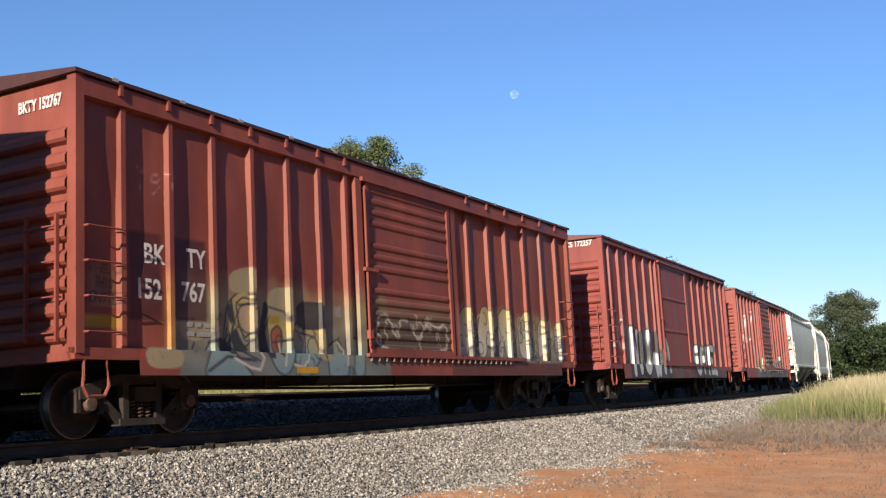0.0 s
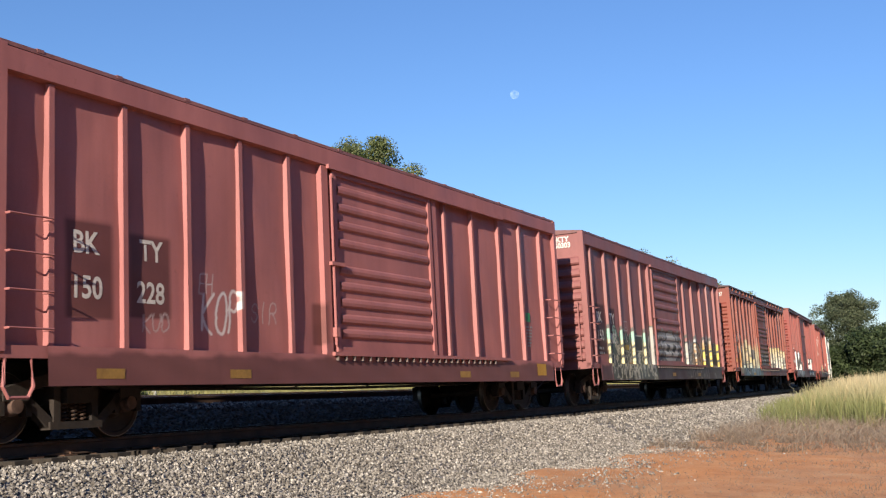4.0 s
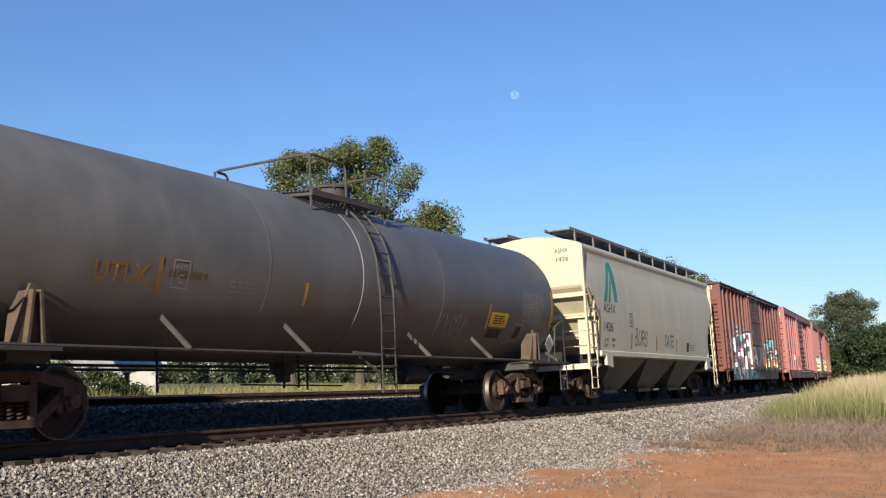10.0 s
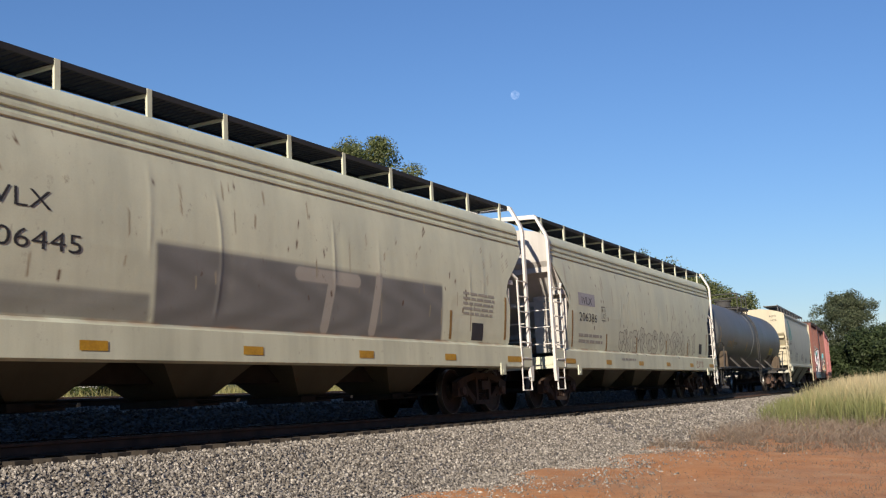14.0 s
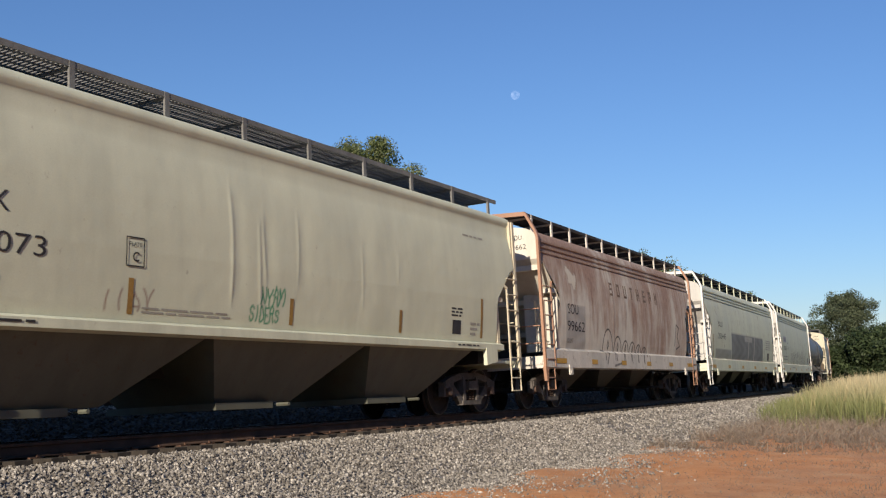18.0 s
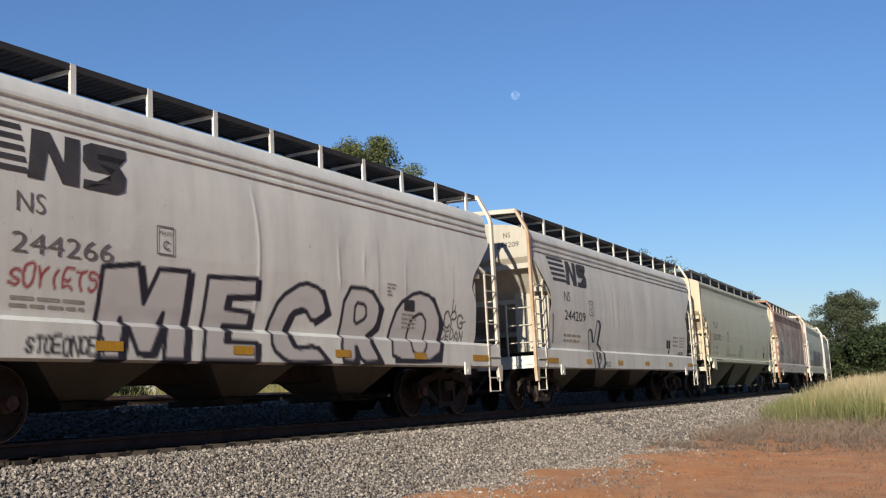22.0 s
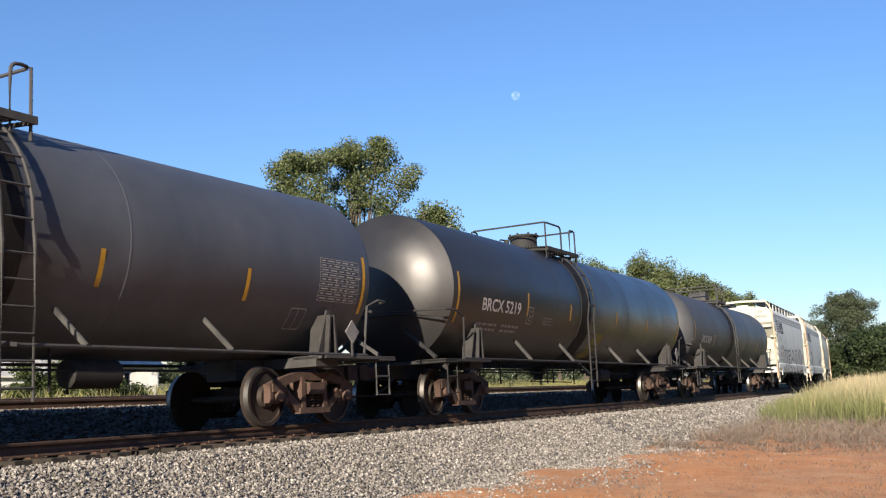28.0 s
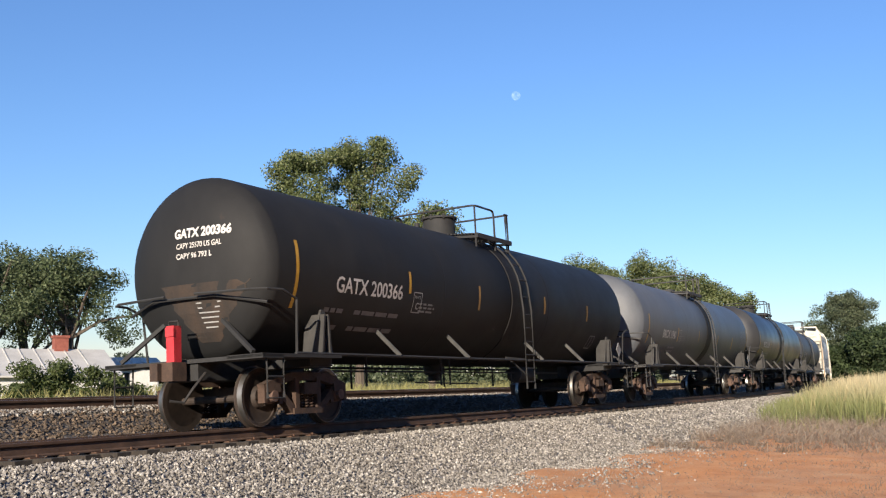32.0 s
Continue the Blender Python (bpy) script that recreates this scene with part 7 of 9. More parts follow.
sp.strokes([[(-4.54, 2.02), (-4.54, 2.28), (-4.24, 2.28), (-4.24, 2.02), (-4.54, 2.02)], [(-4.44, 2.1), (-4.34, 2.1), (-4.34, 2.18)]], 0.025, (0.5, 0.48, 0.46)).patch(-2.31, -2.16, 2.58, 2.86, (0.55, 0.5, 0.5), None, 0.02, 1.0, 0.8)
sp.piece("SKU", -2.3, 1.0, 0.9, 1.0, 34, 0.1, [(0.42, 0.41, 0.38)], DK, wild=0.6, edge=0.03).tangle(-1.6, 1.4, 1.15, 1.9, 30, 6, 0.035, [(0.42, 0.42, 0.41), DK])
sp.strokes([[(-0.35, 1.55), (0.5, 1.55)], [(-0.1, 1.8), (0.3, 1.8)]], 0.78, DK).strokes([[(-0.35, 1.55), (0.5, 1.55)], [(-0.1, 1.8), (0.3, 1.8)]], 0.68, (0.46, 0.45, 0.43)).strokes([[(-0.32, 1.62), (-0.2, 1.6)], [(0.42, 1.6), (0.56, 1.62)]], 0.27, (0.05, 0.05, 0.05)).strokes([[(0.05, 1.38), (0.12, 1.48), (0.2, 1.38)]], 0.09, (0.05, 0.05, 0.05))
sp.strokes([[(-0.5 + 0.14 * k, 1.22), (-0.5 + 0.14 * k, 1.34)] for k in range(9)], 0.03, DK).tangle(-1.5, -0.6, 1.2, 2.0, 8, 12, 0.03, [(0.55, 0.54, 0.52)]).tangle(0.8, 1.4, 1.2, 1.9, 6, 13, 0.03, [(0.55, 0.54, 0.52), DK])
sp.shape("1.75,0.75 1.8,1.7 2.0,2.0 2.2,1.75 2.4,1.95 2.6,1.5 2.9,1.7 3.0,0.75", (0.40, 0.39, 0.35), DK, 0.05, rounds=2).shape("3.0,0.8 3.1,1.5 3.3,1.85 3.9,1.95 4.3,1.8 4.6,1.3 4.5,0.8", (0.44, 0.27, 0.14), DK, 0.06, rounds=2).shape("4.6,0.9 4.7,1.7 5.0,1.95 5.6,1.9 5.8,1.4 5.7,0.9", (0.40, 0.25, 0.14), DK, 0.05, rounds=1).shape("6.0,0.95 6.05,1.7 6.4,1.85 6.9,1.8 7.2,1.5 7.2,0.95", (0.36, 0.24, 0.17), DK, 0.05)
sp.strokes([[(3.4, 0.9), (3.5, 1.3), (3.3, 1.5)], [(3.7, 1.0), (3.9, 1.5), (4.2, 1.55)], [(2.0, 0.9), (2.1, 1.4), (1.95, 1.6)], [(2.5, 0.9), (2.45, 1.3), (2.7, 1.4)], [(4.8, 1.0), (5.1, 1.3), (5.0, 1.7)]], 0.05, DK).tangle(1.8, 4.4, 0.95, 1.8, 26, 37, 0.035, [DK, (0.60, 0.58, 0.50)])
for x in (4.79, 5.89, 7.04):
    sp.strokes([[(x, 1.05), (x, 1.85)]], 0.14, (0.66, 0.50, 0.10)).strokes([[(x - 0.06, 1.25), (x + 0.06, 1.35)], [(x - 0.06, 1.6), (x + 0.06, 1.7)]], 0.07, DK)
sp.tangle(1.7, 7.2, 0.9, 1.7, 22, 7, 0.03, [(0.62, 0.58, 0.48), DK])
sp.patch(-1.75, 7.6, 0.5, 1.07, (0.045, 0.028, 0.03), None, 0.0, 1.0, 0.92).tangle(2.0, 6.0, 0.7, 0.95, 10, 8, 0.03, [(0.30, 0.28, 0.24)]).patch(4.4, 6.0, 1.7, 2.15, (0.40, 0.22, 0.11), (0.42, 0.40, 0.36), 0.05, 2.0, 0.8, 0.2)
sp.strokes([[(4.6, 1.9), (4.8, 2.1), (5.2, 2.1), (5.4, 1.9)], [(5.5, 1.95), (5.8, 2.1), (6.1, 1.95)]], 0.05, DK).patch(5.0, 5.7, 1.02, 2.0, (0.045, 0.028, 0.028), None, 0.0, 0.0).patch(6.15, 7.0, 1.1, 2.0, (0.045, 0.028, 0.028), None, 0.0, 0.0)
sp.strokes([[(5.1, 1.5), (5.1, 1.85), (5.4, 1.85), (5.4, 1.5), (5.1, 1.5)]], 0.03, (0.5, 0.5, 0.48))
for x in (-6.11, -4.96, -3.86, -2.71, 2.34, 3.54, 4.79, 5.89):
    sp.strokes([[(x - 0.2, 1.7), (x + 0.05, 2.2)]], 0.05, (0.06, 0.06, 0.06))
sp.patch(-4.3, -3.9, 1.05, 1.14, (0.55, 0.24, 0.02), None, 0, 0)
TX = [("BK", 0.40, -6.9, 2.17, 0.008), ("TY", 0.40, -5.82, 2.17, 0.008), ("150", 0.40, -6.94, 1.68, 0.008), ("303", 0.40, -5.88, 1.62, 0.008)]
c = boxcar("faded pink-red boxcar with green and grey graffiti", h, g, (0.285, 0.113, 0.110), RUST, POSTS_C, POSTS_D, (-1.6, 1.48), 0.33, sp, 0.62, TX, "BKTY/150303", 0.2, 0.25, grouped=True, top=4.46, inset=0.7, eave=-0.02, end_size=0.19, drop=0.0)
bars(c, M_greytext, -6.9, -5.9, 1.25, 1.5, flat(-1.508), 2, 5)
for x in (-0.1, 3.3):
    part("reflective_strip", plate(x, x + 0.4, 0.72, 0.83, flat(-1.62), rows=1), M_oldyellow, c)
bars(c, M_greytext, 6.45, 6.95, 1.5, 1.95, flat(-1.508), 6, 6)
bars(c, M_greytext, 5.9, 6.9, 1.0, 1.06, flat(-1.615), 1, 8)
part("reflective_strip", plate(7.05, 7.3, 0.78, 0.92, flat(-1.62), rows=1), mottled("red sticker", (0.5, 0.03, 0.04), (0.6, 0.05, 0.06), 4, 0.5), c)
CARS.append(c)
h, g = span(7)
sp = Paint().patch(-7.0, -6.2, 1.4, 2.62, PANEL, None, 0.0, 0.0, 0.72).patch(-6.0, -5.2, 1.45, 2.55, PANEL, None, 0.0, 0.0, 0.72)
# besides the tags, one wide patch darkens the whole sill
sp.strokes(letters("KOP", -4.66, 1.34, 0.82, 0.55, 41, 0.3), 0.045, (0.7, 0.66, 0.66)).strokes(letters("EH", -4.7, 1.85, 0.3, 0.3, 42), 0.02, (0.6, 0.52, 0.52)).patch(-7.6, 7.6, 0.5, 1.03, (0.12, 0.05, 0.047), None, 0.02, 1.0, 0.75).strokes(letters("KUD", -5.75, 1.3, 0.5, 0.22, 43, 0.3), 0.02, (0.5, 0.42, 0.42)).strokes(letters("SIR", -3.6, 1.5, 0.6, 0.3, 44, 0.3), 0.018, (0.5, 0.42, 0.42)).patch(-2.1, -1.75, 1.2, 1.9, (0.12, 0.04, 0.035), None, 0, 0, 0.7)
TX = [("BK", 0.38, -6.86, 2.20, 0.008), ("TY", 0.38, -5.78, 2.20, 0.008), ("150", 0.38, -6.90, 1.66, 0.008), ("228", 0.38, -5.84, 1.66, 0.008)]
c = boxcar("faded pink-red boxcar with faint white scribbles", h, g, (0.395, 0.152, 0.146), RUST, POSTS_C, POSTS_D, (-1.5, 1.7), 0.31, sp, 0.62, TX, "BKTY/150228", 0.2, 0.25, grouped=True, top=4.44, inset=0.7, eave=-0.02, drop=-0.02)
part("reflective_strip", plate(6.35, 6.85, 0.74, 1.0, flat(-1.615), rows=1), M_yellow, c, "yellow plate")
part("route_sticker", plate(5.95, 6.35, 1.95, 2.15, flat(-1.508), rows=1), mottled("green sticker", (0.03, 0.30, 0.10), (0.05, 0.38, 0.13), 4, 0.6), c, "small green sticker")
bars(c, M_greytext, 5.85, 6.45, 1.35, 1.85, flat(-1.508), 7, 18)
for x in (-6.6, -4.2, 2.6, 4.9):
    part("reflective_strip", plate(x, x + 0.45, 0.7, 0.82, flat(-1.612), rows=1), M_oldyellow, c)
CARS.append(c)

# brown boxcar with two large pieces of graffiti
h, g = span(8)
TEAL, PINK, SILVER = (0.04, 0.33, 0.37), (0.33, 0.07, 0.17), (0.77, 0.77, 0.83)
GREY_E = (0.50, 0.50, 0.57)
sp = Paint().shape("-6.18,1.61 -6.21,1.83 -5.65,2.03 -5.54,2.35 -5.1,2.68 -4.62,2.83 -4.16,2.81 -3.81,2.51 -3.55,2.28 -3.45,2.63 -2.97,2.72 -2.08,2.75 -1.09,2.71 -0.27,2.19 -0.03,1.69 0.43,1.48 0.38,0.84 -0.3,0.51 -3.62,0.54 -5.72,0.6 -5.75,1.1 -5.9,1.25", TEAL)
sp.strokes([[(-0.94, 2.6), (-0.56, 2.76), (-0.43, 2.6), (-0.6, 2.42), (-0.3, 2.2)], [(-3.7, 2.35), (-3.6, 2.75), (-3.4, 2.55)], [(-0.1, 1.7), (0.3, 1.55), (0.45, 1.2)], [(0.2, 1.3), (0.5, 1.4), (0.45, 1.0)]], 0.12, TEAL)
# one silver body of four joined letters with rounded tops
sp.shape("-5.56,0.53 -5.6,0.93 -5.44,1.09 -5.22,1.13 -5.14,1.2 -5.16,1.39 -5.74,1.86 -5.72,1.94 -5.43,2.03 -5.39,2.28 -5.31,2.45 -5.2,2.52 -5,2.58 -4.78,2.64 -4.37,2.69 -4.22,2.56 -4.05,2.36 -3.9,2.21 -3.72,2.13 -3.58,2.08 -3.44,2.23 -3.45,2.5 -3.38,2.56 -3,2.6 -2.6,2.65 -2.3,2.67 -1.93,2.64 -1.51,2.68 -1.28,2.64 -1.07,2.51 -0.7,2.4 -0.58,2.29 -0.37,2.09 -0.29,1.76 0.02,1.59 -0.01,1.04 -0.14,0.83 -0.14,0.56 -0.47,0.56 -0.49,0.8 -1.49,0.83 -1.63,0.57 -2,0.75 -2.35,0.98 -2.59,0.75 -2.68,0.56 -3.62,0.54 -4.25,0.51 -4.65,0.52", [SILVER, (0.74, 0.74, 0.78), SILVER, GREY_E, SILVER], BLK, 0.13, (0.6, 2.75), 1)
for text in ("-4.93,2.2 -4.69,2.33 -4.72,1.75 -4.83,1.27 -4.9,1.24 -4.91,1.8",
             "-3.44,2.24 -3.11,2.33 -3.12,2.01 -3.44,1.84",
             "-2.56,2.64 -2.4,2.58 -2.49,2.32 -2.63,2.48",
             "-3.41,0.97 -3.19,1.15 -3.14,0.97",
             "-3.08,1.49 -2.96,1.83 -2.91,1.76 -2.97,1.2 -3.14,1.04",
             "-5.45,1.5 -5.25,1.58 -5.2,1.23 -5.45,1.19"):
    sp.shape(text, (0.36, 0.36, 0.46))
for text in ("-5.99,1.84 -5.56,1.84 -5.55,2.1 -5.42,2.31 -5.25,2.5 -4.97,2.66 -4.84,2.18 -5.04,1.71 -5.25,1.58 -5.49,1.74", "-5.95,0.76 -5.89,0.97 -5.76,1.15 -5.49,1.3 -5.01,1.41 -4.97,1.11 -5.42,1.07 -5.58,0.87 -5.6,0.76"):
    sp.shape(text, SILVER, BLK, 0.07)
# the gaps between and inside the letters, black with a violet cast
for text in ("-5.12,1.99 -4.96,1.97 -4.9,1.7 -4.92,1.2 -5.02,1.18 -5.11,1.33 -5.16,1.78",
             "-5.17,2.35 -4.69,2.53 -4.34,2.61 -4.33,2.5 -4.65,2.41 -4.95,2.24 -5.17,2.18",
             "-4.67,2.23 -4.58,2.37 -4.35,2.5 -4.14,2.34 -4.05,2.2 -4.22,2.15 -4.42,2.17 -4.43,2.07 -4.39,1.87 -4.44,1.72 -4.65,1.7 -4.68,1.99",
             "-4.55,2.06 -4.32,2.06 -3.97,2.1 -3.52,2.04 -3.59,1.89 -3.92,1.89 -4.14,1.89 -3.93,1.76 -4.09,1.76 -4.32,1.91",
             "-4.67,1.52 -4.42,1.58 -4.37,1.67 -4.27,1.75 -4.04,1.64 -4.03,1.37 -4.09,1.27 -4.08,1.09 -4.38,1 -4.57,1 -4.62,1.25",
             "-4.43,0.94 -4.23,1.01 -4.06,0.96 -4.1,0.74 -4.29,0.67 -4.46,0.74",
             "-5.37,1.06 -5.2,1.14 -4.99,1.02 -4.77,0.81 -4.64,0.55 -4.87,0.55 -4.95,0.77 -5.16,0.95 -5.6,0.93 -5.56,1.03",
             "-4.27,0.54 -4.07,0.82 -3.91,0.86 -3.66,0.71 -3.61,0.54",
             "-3.59,0.68 -3.41,0.89 -3.2,0.98 -3.02,0.82 -2.89,0.54 -3.59,0.54",
             "-3.86,1.58 -3.72,1.63 -3.71,0.99 -3.88,0.97",
             "-3.46,1.77 -3.12,1.98 -2.9,1.95 -2.79,1.81 -2.94,1.57 -3.14,1.22 -3.46,1.03 -3.5,1.43",
             "-3.08,2.16 -2.96,2.36 -2.59,2.42 -2.52,1.98 -2.69,2 -2.75,2.16 -3,2.09",
             "-3.43,2.51 -3.15,2.54 -3.1,2.35 -3.19,2.21 -3.4,2.06 -3.26,2.28 -3.44,2.33",
             "-2.76,1.88 -2.54,1.86 -2.56,0.83 -2.84,0.8",
             "-2.55,2.3 -2.29,2.16 -1.99,1.85 -2.2,1.78 -2.45,1.86",
             "-2.25,2.58 -2.05,2.51 -1.8,2.07 -1.95,2.13 -2.22,2.35",
             "-1.68,2.23 -1.31,2.27 -1.31,1.91 -1.66,1.9",
             "-2.36,1.45 -1.95,1.5 -2.02,1.29 -1.63,1.24 -1.73,1.06 -2.05,1.03 -2.35,0.97",
             "-1.01,2.32 -0.71,2.39 -0.61,2.09 -0.88,2 -1.11,2.13",
             "-1.14,1.9 -0.67,1.91 -0.57,1.65 -1.01,1.62",
             "-1.16,1.44 -0.39,1.48 -0.29,1.19 -0.19,0.8 -0.48,0.84 -0.48,1.01 -1.1,1.23",
             "-2.63,0.53 -2.35,1 -2.23,1 -2.47,0.52",
             "-1.63,0.51 -1.36,0.82 -1.12,0.82 -1.44,0.51",
             "-0.02,1.19 0.12,1.64 0.23,1.74 0.32,1.65 0.22,1.02 0.02,0.98"):
    sp.shape(text, (0.020, 0.013, 0.026))
for text in ("-6.06,1.79 -5.91,1.81 -5.62,1.78 -5.31,1.66 -5.09,1.65 -5.1,1.38 -5.32,1.37 -5.58,1.52 -5.79,1.61 -5.99,1.68", "-5.55,0.76 -5.51,0.99 -5.33,1.14 -4.97,1.17 -4.89,0.76"):
    sp.shape(text, (0.020, 0.013, 0.026))
# pink bricks along the gaps, lined with black
for text in ("-5.06,2.36 -4.37,2.57 -4.39,2.51 -4.65,2.44 -4.97,2.27 -5.05,2.23",
             "-4.53,2.34 -4.39,2.37 -4.39,2.2 -4.5,2.19",
             "-4.64,1.98 -4.44,1.99 -4.45,1.79 -4.64,1.78",
             "-4.33,2.04 -3.67,2.03 -3.69,1.93 -4.31,1.94",
             "-4.19,1.38 -4.12,1.37 -4.12,1.18 -4.2,1.17",
             "-4.62,1.51 -4.4,1.54 -4.41,1.43 -4.58,1.4",
             "-4.35,0.93 -4.22,0.97 -4.13,0.92 -4.15,0.78 -4.31,0.72 -4.39,0.78",
             "-5.28,1.05 -5.18,1.09 -5.02,0.99 -4.84,0.79 -4.74,0.6 -4.84,0.62 -4.94,0.81 -5.15,0.98",
             "-4.15,0.65 -4.03,0.8 -3.9,0.82 -3.71,0.68 -3.72,0.61 -3.91,0.73 -4.05,0.66",
             "-3.5,0.79 -3.38,0.86 -3.2,0.93 -3.07,0.8 -2.97,0.59 -3.08,0.7 -3.24,0.84 -3.43,0.79",
             "-3.35,1.76 -3.12,1.89 -3.12,1.7 -3.37,1.64",
             "-2.8,2.36 -2.65,2.36 -2.67,2.22 -2.81,2.22",
             "-3.35,2.49 -3.19,2.49 -3.23,2.37 -3.35,2.38",
             "-2.73,1.77 -2.59,1.78 -2.65,0.84 -2.78,0.84",
             "-2.43,2.11 -2.09,1.83 -2.33,1.92",
             "-2.19,2.52 -2.07,2.46 -1.92,2.2 -2.1,2.29",
             "-1.59,2.19 -1.41,2.21 -1.42,1.97 -1.59,1.95",
             "-2.3,1.43 -2,1.47 -2.03,1.31 -2.3,1.27",
             "-1.98,1.2 -1.71,1.21 -1.75,1.09 -2.01,1.07",
             "-0.91,2.31 -0.77,2.33 -0.75,2.12 -0.96,2.17",
             "-1.02,1.84 -0.72,1.86 -0.69,1.69 -0.91,1.68",
             "-1.09,1.42 -0.85,1.43 -0.87,1.3 -1.03,1.29",
             "-2.53,0.68 -2.37,0.91 -2.32,0.83 -2.45,0.64",
             "-3.82,1.53 -3.75,1.53 -3.76,1.1 -3.83,1.1",
             "-5.06,1.72 -4.99,1.69 -4.97,1.43 -5.04,1.44",
             "-1.55,0.63 -1.36,0.78 -1.32,0.71 -1.46,0.58",
             "-0.26,1.1 -0.14,1.12 -0.17,0.9 -0.26,0.93",
             "-5.95,1.78 -5.74,1.75 -5.57,1.68 -5.62,1.6 -5.79,1.64 -5.93,1.7", "-5.55,1.61 -5.32,1.58 -5.23,1.46 -5.36,1.46 -5.54,1.53", "-5.26,2.14 -5.07,2.19 -5.08,2.07 -5.24,2.04", "-5.5,0.86 -5.45,1.01 -5.26,1.09 -5.15,0.99 -5.34,0.86"):
    sp.shape(text, PINK, (0.015, 0.01, 0.015), 0.03)
    pts = outline(text, 0)
    for k in range(len(pts) // 2):
        (ax, az), (bx, bz) = pts[k], pts[len(pts) - 1 - k]
        sp.strokes([[(ax, az), (bx, bz)], [((ax + pts[k + 1][0]) / 2, (az + pts[k + 1][1]) / 2), ((bx + pts[-2 - k][0]) / 2, (bz + pts[-2 - k][1]) / 2)]], 0.022, (0.02, 0.01, 0.02))
for text in ("-5.04,1.92 -4.97,1.92 -4.93,1.67 -4.95,1.47 -5.06,1.79",
             "-4.3,2.37 -4.14,2.31 -4.1,2.22 -4.23,2.19 -4.31,2.26",
             "-3.07,1.94 -2.92,1.94 -2.96,1.65 -3.08,1.42"):
    sp.shape(text, (0.045, 0.036, 0.075))
for text in ("-5.6,0.92 -5.2,0.96 -4.99,0.8 -4.83,0.58 -5.6,0.58",
             "-4.05,0.56 -3.91,0.69 -3.8,0.68 -3.74,0.55",
             "-3.52,0.56 -3.45,0.74 -3.24,0.82 -3.11,0.68 -3.04,0.54",
             "-3.36,1.59 -3.23,1.56 -3.24,1.3 -3.4,1.31",
             "-4.46,1.39 -4.31,1.43 -4.3,1.16 -4.45,1.12",
             "-2.34,0.97 -1.73,1.03 -1.74,0.63 -2.35,0.63",
             "-1.32,0.79 -0.08,0.82 -0.09,0.62 -1.29,0.57",
             "-1.04,1.24 -0.32,1.26 -0.3,0.97 -1.02,0.96",
             "0.03,1.37 0.42,1.43 0.58,1.3 0.4,1.03 0.08,1.02", "-6.11,1.53 -5.99,1.58 -5.75,1.55 -5.47,1.43 -5.67,1.3 -5.92,1.2 -6,1.06 -6.07,1.2", "-5.34,0.76 -5.2,0.9 -4.97,0.94 -4.98,0.76"):
    sp.shape(text, TEAL, BLK, 0.03)
sp.shape("-2.42,1.79 -1.81,1.85 -1.82,1.5 -2.43,1.46", (0.34, 0.34, 0.34), BLK, 0.04, rounds=0)
sp.tangle(-5.3, -0.3, 0.95, 2.3, 5, 57, 0.02, [(0.12, 0.11, 0.15)])
for x, c in ((-4.31, (0.30, 0.17, 0.02)), (-2.17, (0.34, 0.18, 0.02))):
    sp.patch(x, x + 0.13, 1.05, 1.65, c, None, 0, 0)
sp.shape("-0.86,1.41 -0.41,1.4 -0.42,1.26 -0.86,1.27", (0.34, 0.18, 0.02), rounds=0)
RAIN = [(0.70, 0.62, 0.20), (0.66, 0.52, 0.12), (0.42, 0.05, 0.05), (0.15, 0.025, 0.04), (0.13, 0.03, 0.05), (0.30, 0.09, 0.08), (0.06, 0.38, 0.46), (0.07, 0.38, 0.46)]
NIGHT, CHALK = (0.012, 0.022, 0.022), (0.62, 0.62, 0.62)
sp.shape("0.4,0.8 0.5,1.9 0.75,2.2 1.5,2.2 1.65,2.4 2.05,2.45 2.19,2.28 2.43,2.42 2.78,2.47 2.99,2.37 3.54,2.52 3.95,2.48 4.38,2.62 4.77,2.48 5.32,2.54 5.9,2.23 6.19,1.93 6.68,2.12 7.5,2.15 7.5,1.06 6.71,1 5.42,1.03 4.11,0.92 2.49,1.01", NIGHT)
rng = random.Random(59)
for _ in range(60):
    x, z = rng.uniform(1.5, 7.3), rng.uniform(1.1, 1.9)
    sp.strokes([[(x, z), (x + rng.uniform(0.08, 0.22), z + rng.uniform(0.15, 0.4))]], rng.uniform(0.025, 0.07), (0.03, 0.10 + 0.14 * rng.random(), 0.05))
sp.shape("0.45,1.0 0.8,2.15 1.1,2.3 1.4,2.15 1.5,1.0 1.25,1.0 1.15,1.4 0.95,1.4 0.8,1.0", [(0.10, 0.11, 0.12), (0.30, 0.30, 0.30), (0.05, 0.26, 0.30)], CHALK, 0.03, (1.0, 2.3))
